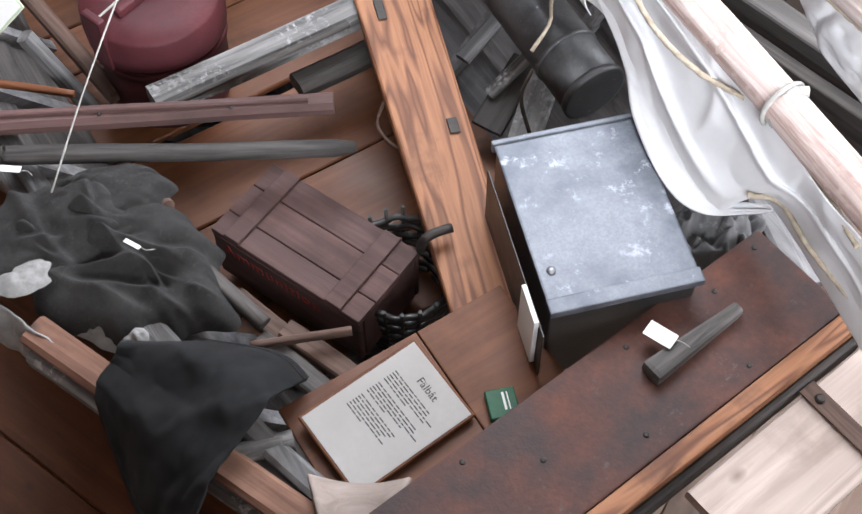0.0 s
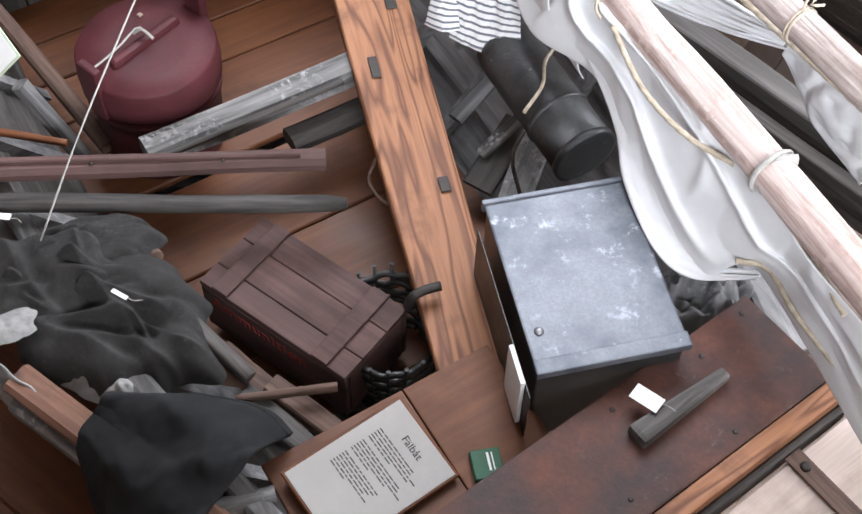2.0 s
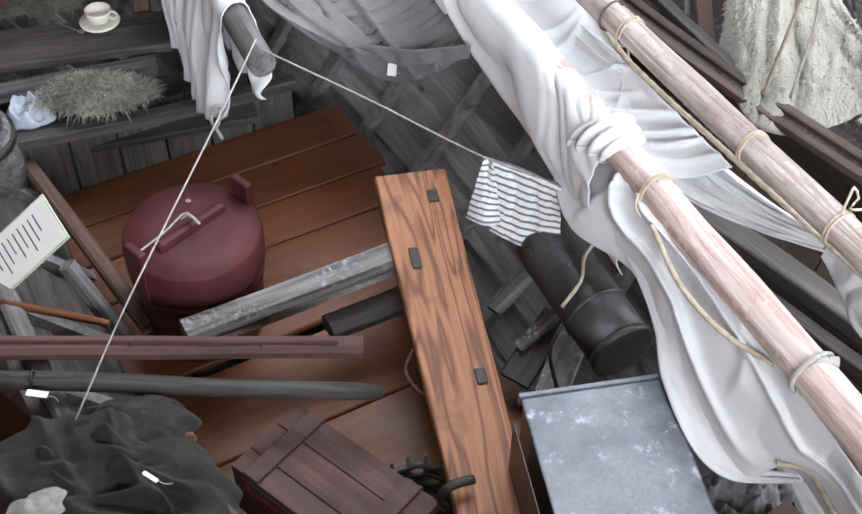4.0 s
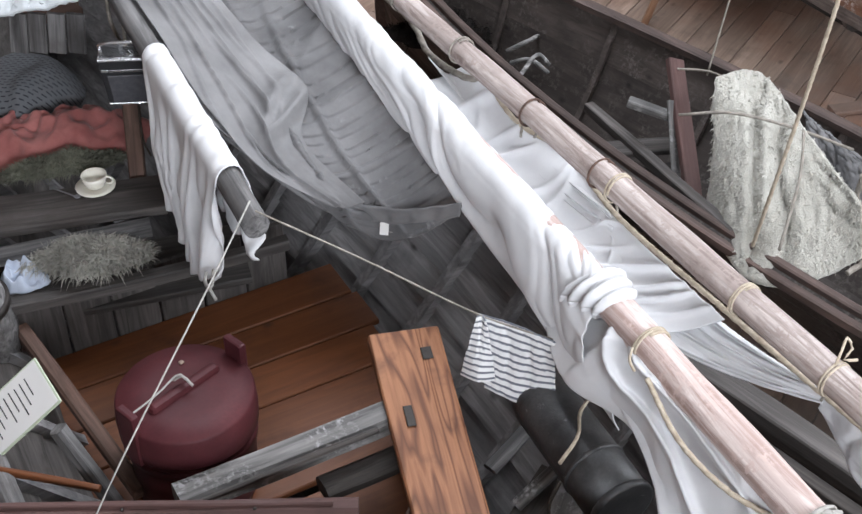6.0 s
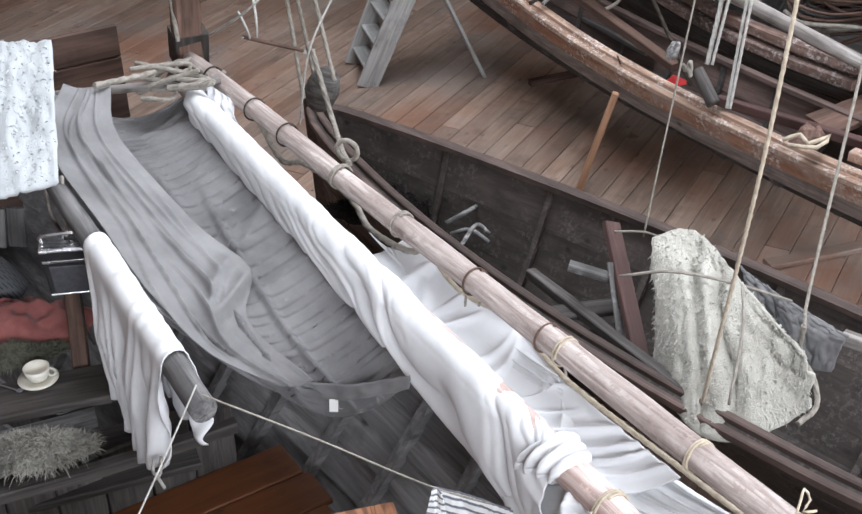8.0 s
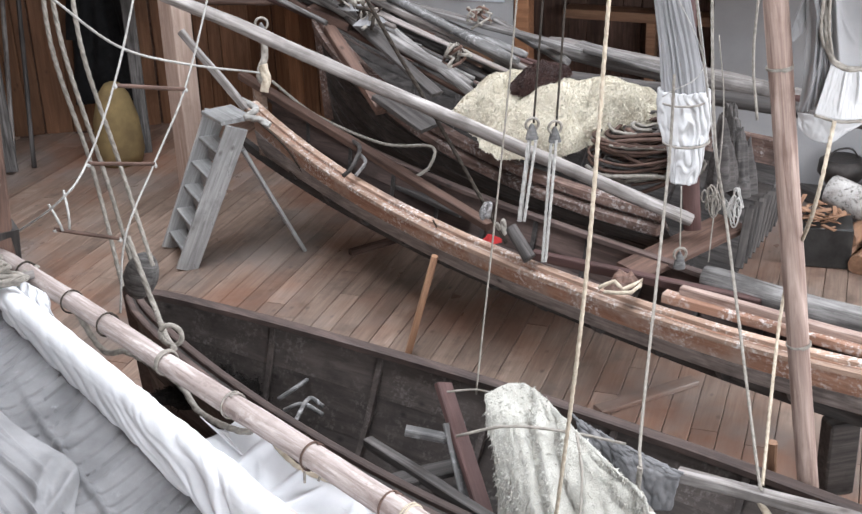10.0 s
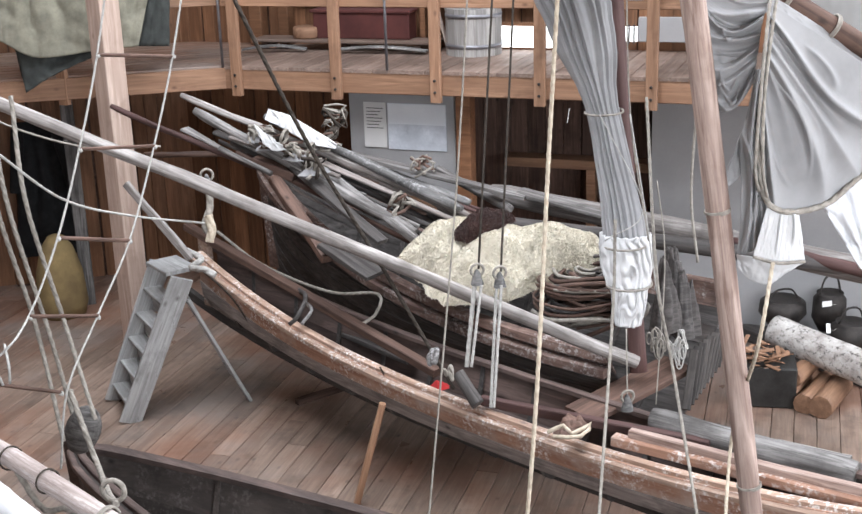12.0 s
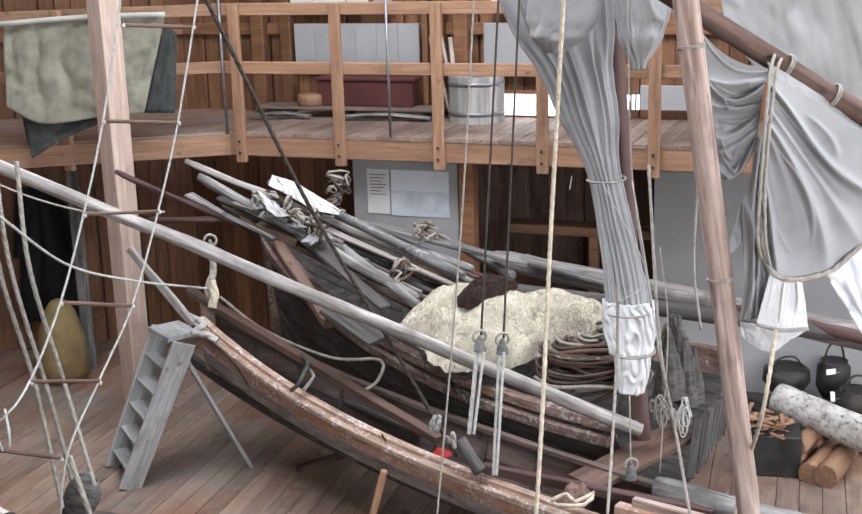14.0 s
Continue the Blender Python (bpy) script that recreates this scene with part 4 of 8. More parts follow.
# black wicker basket behind the crate
basket = thing("wicker_basket", (-0.074, 1.845, 0.500), "black wicker basket wedged beside a crate", "basket")
BM = Matrix.Translation((-0.079, 1.805, 0.620))
for k in range(9):
    z = -0.1 + 0.035 * k
    path = [Vector(((0.12 + 0.05 * k / 9) * math.cos(a) * 0.9, (0.12 + 0.05 * k / 9) * math.sin(a), z + 0.006 * math.sin(a * 12 + k * math.pi))) for a in [i * 2 * math.pi / 60 for i in range(61)]]
    part("weave", tube_mesh("weave", path, 0.011, 6), BLACKTIN, basket, "", BM)
for k in range(20):
    a = k * 2 * math.pi / 20
    part("stake", tube_mesh("stake", [Vector((0.118 * math.cos(a) * 0.9, 0.118 * math.sin(a), -0.12)), Vector((0.175 * math.cos(a) * 0.9, 0.175 * math.sin(a), 0.22))], 0.006, 6), BLACKTIN, basket, "", BM)

# long resinous plank
fir = thing("long_plank", (-0.058, 2.293, 0.850), "long thick resinous plank with iron patches", "plank")
FM = frame_of((-0.294, 2.976, 0.950), (0.038, 1.606, 0.920), (-0.061, 3.024, 0.950))
FL = (Vector((0.038, 1.606, 0.920)) - Vector((-0.294, 2.976, 0.950))).length
fir_board = part("board", plank_mesh("board", FL + 0.12, 0.235, 0.052, 16, 0.006, 0.003, 5, 0.82), FIR, fir, "", FM @ Matrix.Translation((0, 0.108, -0.026)))
for x, y, w, l in ((0.09, 0.165, 0.035, 0.055), (0.33, 0.06, 0.028, 0.085), (0.82, 0.165, 0.03, 0.055)):
    part("iron_patch", bevelled_box(x, x + l, y - w / 2, y + w / 2, 0.0005, 0.005, 0.002), IRON, fir_board, "rusted iron patch", FM)
strap = thing("iron_hook", (0.009, 1.823, 0.940), "short black iron hook on a plank edge", "hook")
rope("bar", [(-0.029, 1.822, 0.860), (-0.021, 1.794, 0.950), (0.009, 1.808, 0.965), (0.056, 1.825, 0.965)], 0.014, IRON, strap)

# wide brown boards on the floor beside the boat
wide = thing("floor_boards", (-1.3, 1.6, 0.0), "wide smooth brown boards lying on the floor", "boards")
for k in range(4):
    o = Vector((-0.6, -0.8, 0)) * (0.335 * k - 0.30) + Vector((-1.447, 1.957, 0.014))
    beam("board", tuple(o - Vector((0.8, -0.6, 0)) * 0.7), tuple(o + Vector((0.8, -0.6, 0)) * 1.1), 0.33, 0.024, DECK, wide, segs=3, wobble=0.001)

# oars, thwart and timbers
oar = thing("reddish_oar", (-0.752, 2.225, 0.950), "old reddish-brown split oar loom", "oar")
beam("loom", (-1.329, 2.149, 1.000), (-0.269, 2.222, 1.000), 0.062, 0.05, CRATE, oar, segs=10, bevel=0.014, wobble=0.003)
beam("split_lath", (-1.322, 2.160, 1.030), (-0.339, 2.215, 1.030), 0.018, 0.02, CRATE, oar, segs=10, bevel=0.004, wobble=0.003, label="split upper lath")
for p in ((-0.551, 2.186, 1.030), (-0.913, 2.167, 1.030)):
    part("nail", lathe("nail", [(0.006, 0), (0.005, 0.003), (0.002, 0.004)], 8), IRON, oar, "", Matrix.Translation(p))
oar = thing("grey_oar", (-0.740, 2.108, 0.950), "grey weathered round oar loom", "oar")
pole("loom", (-1.308, 2.039, 1.000), (-0.202, 2.068, 1.000), 0.027, 0.024, GREYDARK, oar, segs=20, wobble=0.004, ends=0.35)
part("ring", ring_mesh("ring", 0.018, 0.004), IRON, oar, "iron ring", Matrix.Translation((-1.152, 2.030, 1.040)))
th = thing("driftwood_thwart", (-0.509, 2.522, 0.850), "silver-grey driftwood beam lying across a boat", "beam")
beam("timber", (-0.809, 2.327, 0.880), (-0.183, 2.702, 0.880), 0.10, 0.07, DRIFT, th, segs=12, bevel=0.012, wobble=0.005)
beam("split_edge", (-0.776, 2.267, 0.920), (-0.243, 2.591, 0.920), 0.018, 0.02, GREYDARK, th, segs=8, wobble=0.004, label="dark split along the edge")
th = thing("boat_frame", (-0.308, 2.534, 0.800), "dark worn frame timber with a curved end", "beam")
beam("timber", (-0.405, 2.466, 0.780), (-0.160, 2.619, 0.780), 0.09, 0.06, BLACKWOOD, th, segs=8, bevel=0.02, wobble=0.008)
th = thing("stern_post", (-1.145, 2.522, 0.800), "grey squared post leaning in a boat", "post")
beam("timber", (-1.158, 2.439, 1.050), (-1.016, 2.395, 0.750), 0.045, 0.045, GREY, th, segs=8, bevel=0.008, wobble=0.003)
th = thing("side_rail", (-1.122, 2.565, 0.700), "brown rail along the bottom boards", "rail")
beam("timber", (-1.514, 3.115, 0.800), (-0.979, 2.499, 0.700), 0.05, 0.05, BROWN, th, segs=8, bevel=0.008, wobble=0.004)
th = thing("brown_spar", (-1.205, 2.364, 0.900), "thin brown stick resting on timbers", "stick")
pole("stick", (-1.355, 2.364, 0.950), (-1.019, 2.303, 0.950), 0.013, 0.011, DECK, th)
for p, q, r0, mt, lb in ((((-0.874, 2.109, 0.860)), (-0.711, 1.904, 0.950), 0.024, BROWN, "short round brown stick beside a jumper"),
                     ((-0.468, 1.517, 0.900), (-0.207, 1.554, 0.900), 0.012, BROWN, "thin brown stick lying in a boat"),
                     ((-0.744, 1.849, 0.980), (-0.436, 1.573, 0.900), 0.022, GREYDARK, "grey stick under a wool jumper"),
                     ((-0.488, 1.194, 0.930), (-0.338, 1.235, 0.930), 0.03, DRIFT, "grey weathered branch end"),
                     ((-0.428, 1.185, 0.880), (-0.262, 1.071, 0.880), 0.028, DRIFT, "grey weathered branch end")):
    th = thing("stick", p, lb, "stick", "loose sticks")
    pole("shaft", p, q, r0, r0 * 0.9, mt, th, segs=10, wobble=0.006)
rail_cap = thing("gunwale_cap", (-0.661, 1.266, 0.900), "worn orange and grey gunwale cap", "gunwale")
beam("cap", (-1.016, 1.535, 0.950), (-0.227, 0.972, 0.950), 0.085, 0.04, wood("worn orange cap wood", (0.34, 0.19, 0.13), (0.13, 0.062, 0.042), (0.06, 0.035, 0.03), stains=0.5), rail_cap, segs=12, bevel=0.012, wobble=0.004)
beam("cap", (-1.021, 1.483, 0.900), (-0.295, 0.970, 0.900), 0.04, 0.06, DRIFT, rail_cap, segs=12, bevel=0.012, wobble=0.004)
for k, (p, q) in enumerate((((-0.453, 1.546, 0.860), (-0.190, 1.324, 0.860)), ((-0.387, 1.594, 0.830), (-0.094, 1.367, 0.830)), ((-0.532, 1.714, 0.800), (-0.269, 1.478, 0.800)))):
    st = thing("inner_stringer", p, "dark brown stringer inside a boat", "timber", "stringers")
    beam("timber", p, q, 0.06, 0.04, BROWN if k else GREYDARK, st, segs=8, wobble=0.004)

# brown panel and framed sign
panel = thing("hatch_board", (-0.008, 1.514, 0.850), "brown stained two-board panel lying flat", "panel")
QM = frame_of((-0.380, 1.309, 0.945), (0.231, 1.692, 0.945), (-0.301, 1.161, 0.935))
part("board", bevelled_box(0.0, 0.40, 0, 0.36, -0.02, 0, 0.004, 2), DECK, panel, "", QM @ Matrix.Rotation(0, 4, "Z"))
part("board", bevelled_box(0.403, 0.66, 0, 0.36, -0.02, 0, 0.004, 2), DECK, panel, "", QM)
sign = thing("framed_sign", (-0.118, 1.313, 0.930), "white printed information sheet in a thin wooden frame", "sign")
GM = frame_of((-0.045, 1.472, 0.985), (0.094, 1.287, 0.955), (-0.306, 1.256, 0.985))
SW = (Vector((-0.045, 1.472, 0.985)) - Vector((0.094, 1.287, 0.955))).length
SH = (Vector((-0.045, 1.472, 0.985)) - Vector((-0.306, 1.256, 0.985))).length
part("backing", bevelled_box(-0.008, SW + 0.008, -0.008, SH + 0.008, -0.012, -0.001, 0.003), DECK, sign, "thin wooden frame", GM)
sign_sheet = part("sheet", bevelled_box(0, SW, 0, SH, -0.001, 0.001, 0), plain("grey-toned sign paper", (0.38, 0.365, 0.35), (0.32, 0.305, 0.29), 3, 0.7, 0, 60, 0.02), sign, "white sheet", GM)
T0 = GM @ Vector((0.086, 0.058, 0.0016))
text("F\u00e4lb\u00e5t", 0.029, (0, 0, 0), INK, sign, frame_of(T0, T0 + GM.to_3x3() @ Vector((1, 0, 0)), T0 - GM.to_3x3() @ Vector((0, 1, 0))))
lrng = random.Random(3)
for k in range(18):
    if k in (5, 11):
        continue
    y = 0.082 + k * 0.0086
    w = lrng.uniform(0.125, 0.165) if k not in (4, 10, 17) else lrng.uniform(0.05, 0.09)
    if k > 11:
        w *= 0.8
    x = 0.035
    while x < 0.035 + w:                       # words that are too small to read
        l = lrng.uniform(0.008, 0.022)
        part("text_bar", bevelled_box(x, x + l, y, y + 0.0032, 0.001, 0.0015, 0), INK, sign_sheet, "", GM)
        x += l + 0.004
card = thing("green_card", (0.171, 1.340, 0.930), "small green printed card box", "card")
KM = frame_of((0.127, 1.351, 0.950), (0.209, 1.368, 0.950), (0.142, 1.268, 0.950))
GREENC = plain("dark green card", (0.035, 0.11, 0.06), (0.02, 0.07, 0.04), 12, 0.5)
part("box", bevelled_box(0, 0.075, 0, 0.08, -0.02, 0, 0.003), GREENC, card, "", KM)
part("text_bar", bevelled_box(0.04, 0.046, 0.012, 0.06, 0, 0.0008, 0), PAPER, card, "", KM)
part("text_bar", bevelled_box(0.052, 0.055, 0.012, 0.06, 0, 0.0008, 0), PAPER, card, "", KM)
horn = thing("wooden_scoop", (-0.179, 1.071, 0.950), "pale wooden scoop with a curved rim", "scoop")
SC0, SC1, SC2 = Vector((-0.288, 1.110, 1.020)), Vector((-0.055, 1.100, 1.020)), Vector((-0.186, 0.925, 0.990))
rows = []
for i in range(19):
    u = i / 18
    rim = SC0.lerp(SC1, u) + Vector((0, 0, -0.05 * math.sin(math.pi * u)))
    low = SC0.lerp(SC1, 0.5 + (u - 0.5) * 0.45) + (SC2 - SC0.lerp(SC1, 0.5)) + Vector((0, 0, -0.03 * math.sin(math.pi * u)))
    rows.append([rim.lerp(low, k) for k in (0, 0.25, 0.5, 0.75, 1.0)])
ob = part("bowl", grid_mesh("bowl", rows), PALEPLANK, horn)
sol = ob.modifiers.new("thickness", "SOLIDIFY")
sol.thickness = 0.012
part("handle", pole_mesh("handle", 0.2, 0.016, 0.014, 6, 10), PALEPLANK, horn, "", along(tuple(SC2), tuple(SC2 + (SC2 - SC0.lerp(SC1, 0.5)))))

# jumpers thrown over the gunwale
jumper = thing("grey_jumper", (-0.831, 1.762, 0.900), "old grey wool jumper with a frayed hem on a boat's side", "jumper")
rumpled("body", (-0.821, 1.744, 0.900), 0.37, 0.22, 0.12, WOOLGREY, jumper, 2, 20, radians(-28), 120, 0.05, 0.5)
rumpled("sleeve", (-1.018, 1.819, 0.950), 0.25, 0.15, 0.10, WOOLGREY, jumper, 6, 6, radians(10), 80, 0.034, -0.4)
rumpled("sleeve", (-0.885, 1.924, 0.950), 0.2, 0.10, 0.09, WOOLGREY, jumper, 9, 4, radians(20), 70, 0.03, 0.2)
ob, fr = heap("hem", (-0.758, 1.515, 0.900), 0.27, 0.045, 0.05, LINING, jumper, 4.4, 0.6, 5, radians(-20), 30, 2.0, 0.3, "torn pale hem")
sheet("lining", loft([(-1.146, 1.627, 0.990), (-1.005, 1.519, 0.980), (-0.906, 1.466, 0.960)], [(-1.198, 1.592, 0.850), (-1.065, 1.525, 0.820), (-1.003, 1.486, 0.800)], 30, 12, 0, 0.02, 3, 2.0), 30, 12, LINING, jumper, "torn pale lining")
heap("patch", (-1.042, 1.641, 1.020), 0.07, 0.05, 0.016, LINING, jumper, 1.4, 0.6, 6, radians(20), 24, 2.0, 0.3, "pale knitted patch")
trousers = thing("black_cloth", (-0.600, 1.340, 0.900), "charcoal wool garment hanging over a boat's side", "garment")
GA = curve_through([(-0.714, 1.456, 1.000), (-0.526, 1.460, 1.000), (-0.374, 1.428, 1.000), (-0.306, 1.373, 0.980)], 60)
GB = curve_through([(-0.772, 1.388, 1.050), (-0.645, 1.289, 1.070), (-0.532, 1.206, 1.080), (-0.451, 1.177, 1.050)], 60)
GC = curve_through([(-0.804, 1.297, 0.980), (-0.743, 1.146, 0.880), (-0.662, 1.014, 0.860), (-0.560, 1.011, 0.940)], 60)


def garment(u, v):
    """Thick cloth thrown over the boat's side: a doubled top, a rounded crest and a hanging flap."""
    i = round(u * 60)
    a, b, c = GA[i], GB[i], GC[i]
    t = v * 2 - 1 if v > 0.5 else v * 2
    if v <= 0.5:
        p = a.lerp(b, t) + Vector((0, 0, 0.05 * math.sin(math.pi * t) + 0.035 * math.sin(math.pi * min(1, t * 1.1)) * math.sin(math.pi * u)))
    else:
        p = b.lerp(c, t) + Vector((-0.012, -0.01, 0.03)) * math.sin(math.pi * t)
    roll = abs(((2.6 * v + 1.1 * u + 0.5 * fbm(u * 2, v * 2, 3.0)) % 1.0) * 2 - 1) ** 2
    return p + Vector((-0.3, -0.3, 1)) * (0.022 * roll * math.sin(math.pi * min(1, v * 1.2)) + 0.012 * fbm(u * 4, v * 4, 7.0))


sheet("cloth", garment, 60, 70, WOOLBLACK, trousers, "", 0.016)
for k, v in enumerate((0.03, 0.97)):
    rope("hem", [tuple(garment(u / 10, v) + Vector((0, 0, 0.004))) for u in range(11)], 0.009, WOOLBLACK, trousers)

bluecloth = thing("pale_blue_cloth", (-1.513, 3.261, 0.900), "crumpled pale blue cloth beside a bench", "cloth")
heap("cloth", (-1.532, 3.261, 0.900), 0.10, 0.07, 0.07, plain("pale blue cotton", (0.52, 0.57, 0.66), (0.36, 0.40, 0.48), 8, 0.9), bluecloth, 5.5, 0.8, 5, 0.3, 30, 2, 0.3, "", None, 0.5)
# red lidded tub
tub = thing("lidded_tub", (-0.937, 2.973, 0.620), "round dull-red wooden tub with a handled lid", "tub")
TC = Vector((-0.830, 2.636, 0.970))
tub_m = Matrix.Translation((TC.x, TC.y, 0.6)) @ Matrix.Diagonal((1, 1, 1.13, 1)) @ Euler((0, 0, radians(50))).to_matrix().to_4x4()
part("body", lathe("body", [(0.185, 0), (0.19, 0.02), (0.202, 0.24), (0.204, 0.25)], 48), REDPAINT, tub, "", tub_m)
part("hoop", lathe("hoop", [(0.2, 0.215), (0.208, 0.217), (0.209, 0.238), (0.203, 0.24)], 48), REDPAINT, tub, "", tub_m)
tub_lid = part("lid", lathe("lid", [(0.205, 0.262), (0.214, 0.264), (0.216, 0.31), (0.212, 0.36), (0.206, 0.368), (0.12, 0.372), (0.02, 0.374)], 48), REDPAINT, tub, "", tub_m)
bm = bevelled_box(-0.13, 0.13, -0.016, 0.016, 0.374, 0.412, 0.012, 2)
for v in bm.verts:
    v.co.z -= 0.022 * (v.co.x / 0.13) ** 2
part("handle", bm, REDPAINT, tub_lid, "carved handle bar", tub_m)
for e in (-1, 1):
    part("lug", bevelled_box(e * 0.205 - 0.014, e * 0.205 + 0.014, -0.04, 0.04, 0.25, 0.43, 0.008, 2), REDPAINT, tub, "upright lug", tub_m)
rope("cord", [tub_m @ Vector((-0.2, 0.02, 0.39)), tub_m @ Vector((-0.12, 0.03, 0.385)), tub_m @ Vector((-0.06, 0.025, 0.4)), tub_m @ Vector((0.0, 0.02, 0.42)), tub_m @ Vector((0.01, -0.02, 0.41))], 0.0035, WHITEROPE, tub, "pale tying cord")
rope("cord", [tub_m @ Vector((-0.012, 0.03, 0.40)), tub_m @ Vector((0.0, 0.0, 0.424)), tub_m @ Vector((0.012, -0.03, 0.40))], 0.005, WHITEROPE, tub, "pale tying cord")
part("peg", bevelled_box(0.06, 0.075, 0.09, 0.105, 0.373, 0.38, 0.002), PINE, tub_lid, "", tub_m)

# canister
can = thing("tin_canister", (0.395, 2.628, 0.800), "dark round tin canister lying on its side", "canister")
C0, C1 = Vector((0.470, 2.294, 0.950)), Vector((0.241, 2.707, 0.980))
cm = along(tuple(C0), tuple(C1)) @ Euler((0, radians(90), 0)).to_matrix().to_4x4()
cl, cr = (C1 - C0).length, 0.098
part("drum", lathe("drum", [(cr, 0), (cr, cl * 0.3), (cr, cl * 0.9), (cr * 0.9, cl), (cr * 0.4, cl * 1.04)], 36), CANTIN, can, "", cm)
part("seam", lathe("seam", [(cr + 0.001, cl * 0.30), (cr + 0.005, cl * 0.305), (cr + 0.005, cl * 0.325), (cr + 0.001, cl * 0.33)], 36), CANTIN, can, "", cm)
part("rim", lathe("rim", [(cr - 0.004, -0.008), (cr + 0.005, -0.006), (cr + 0.005, 0.012), (cr, 0.016)], 36), CANTIN, can, "", cm)
rope("cord", [(0.380, 2.577, 1.090), (0.353, 2.529, 1.080), (0.344, 2.450, 1.070), (0.290, 2.372, 1.040)], 0.006, ROPE, can, "frayed pale cord")
for p, q, w, mt in (((0.103, 2.594, 0.750), (0.239, 2.747, 0.800), 0.05, GREY), ((0.183, 2.453, 0.750), (0.311, 2.533, 0.850), 0.04, DRIFT), ((0.276, 2.268, 0.750), (0.357, 2.490, 0.800), 0.1, DRIFT), ((0.173, 2.358, 0.700), (0.305, 2.562, 0.780), 0.1, GREYDARK)):
    st = thing("slat", p, "grey broken slat beside a canister", "slat", "grey slats")
    beam("timber", p, q, w, 0.025, mt, st, segs=6, wobble=0.004)
rope("thin_stick", [(0.296, 2.252, 0.800), (0.266, 2.316, 0.900), (0.299, 2.382, 0.950)], 0.006, DARKROPE, None, "thin dark twig beside a canister", "twig")
crumpled = thing("grey_cloth", (0.727, 1.817, 0.950), "crumpled dark grey oilcloth beside a tin box", "cloth")
heap("cloth", (0.741, 1.808, 0.950), 0.16, 0.11, 0.08, CANVAS, crumpled, 3.9, 0.8, 4.5, 0.3, 44, 2.2, 0.35, "", None, 0.6)

# striped towel on its line
STRIPE = bpy.data.materials.new("striped towel cotton")
STRIPE.use_nodes = True
nt = STRIPE.node_tree
tc = nt.nodes.new("ShaderNodeUVMap")
wv = nt.nodes.new("ShaderNodeTexWave")
wv.bands_direction = "Y"
wv.inputs["Scale"].default_value, wv.inputs["Distortion"].default_value = 3.3, 0.15
nt.links.new(tc.outputs[0], wv.inputs[0])
nt.links.new(ramp(nt, wv.outputs[1], [(0.22, (0.16, 0.17, 0.20)), (0.32, (0.76, 0.76, 0.76))]), nt.nodes["Principled BSDF"].inputs["Base Color"])
nt.nodes["Principled BSDF"].inputs["Roughness"].default_value = 0.9


def with_uv(ob, nu, nv):
    me = ob.data
    uv = me.uv_layers.new(name="cloth")
    for lp in me.loops:
        i, j = divmod(lp.vertex_index, nv + 1)
        uv.data[lp.index].uv = (i / nu, j / nv)
    return ob


towel = thing("striped_towel", (0.128, 2.861, 1.000), "white towel with blue-grey stripes hanging on a line", "towel")
with_uv(sheet("cloth", loft([(0.054, 2.764, 1.250), (0.158, 2.722, 1.250), (0.276, 2.650, 1.250)], [(0.077, 2.684, 1.020), (0.182, 2.644, 1.000), (0.287, 2.620, 1.020)], 40, 30, 0, 0.007, 3, 8.0), 40, 30, STRIPE, towel), 40, 30)
with_uv(sheet("fold", loft([(0.047, 2.729, 1.270), (0.063, 2.737, 1.270), (0.072, 2.713, 1.270)], [(0.004, 2.696, 1.060), (0.056, 2.648, 1.080), (0.110, 2.675, 1.060)], 24, 30, 0, 0.006, 2, 1.0), 24, 30, STRIPE, towel), 24, 30)
rope("washing_line", [(-0.601, 2.847, 1.550), (-0.287, 2.819, 1.400), (0.053, 2.737, 1.270), (0.293, 2.661, 1.240)], 0.003, GREYROPE, None, "thin grey line from a pole to a towel", "line")
rope("mooring_string", [(-0.623, 2.894, 1.550), (-0.709, 2.618, 1.450), (-0.879, 2.143, 1.250), (-0.997, 1.891, 1.050)], 0.0028, WHITEROPE, None, "taut pale string from a pole to a jumper", "string")
rope("thin_rope", [(-0.132, 2.310, 0.900), (-0.154, 2.266, 0.850), (-0.117, 2.197, 0.850), (-0.074, 2.118, 0.920)], 0.005, BROWN, None, "thin brown cord beside a plank", "cord")

# information card on the left
info = thing("information_card", (-1.314, 2.603, 0.900), "white printed card leaning on a timber", "sign")
IM = frame_of((-1.261, 2.627, 1.150), (-1.158, 2.502, 1.100), (-1.327, 2.467, 1.000))
iw, ih = (Vector((-1.158, 2.502, 1.100)) - Vector((-1.261, 2.627, 1.150))).length, 0.33
part("board", bevelled_box(0, iw, 0, ih, -0.008, 0, 0.001), plain("pale green card edge", (0.5, 0.55, 0.42), (0.42, 0.47, 0.35), 9, 0.7), info, "", IM)
info_sheet = part("sheet", bevelled_box(0.006, iw - 0.006, 0.006, ih - 0.006, 0.0005, 0.0015, 0), PAPER, info, "", IM)
for k in range(9):
    part("text_bar", bevelled_box(0.03 + 0.002 * (k % 3), iw * (0.55 + 0.3 * ((k * 7) % 5) / 5), 0.06 + k * 0.022, 0.064 + k * 0.022, 0.0015, 0.0021, 0), INK, info_sheet, "", IM)
barrel = thing("small_cask", (-1.633, 3.078, 0.700), "small old wooden cask standing in a boat", "cask")
bmx = Matrix.Translation((-1.667, 3.062, 0.660))
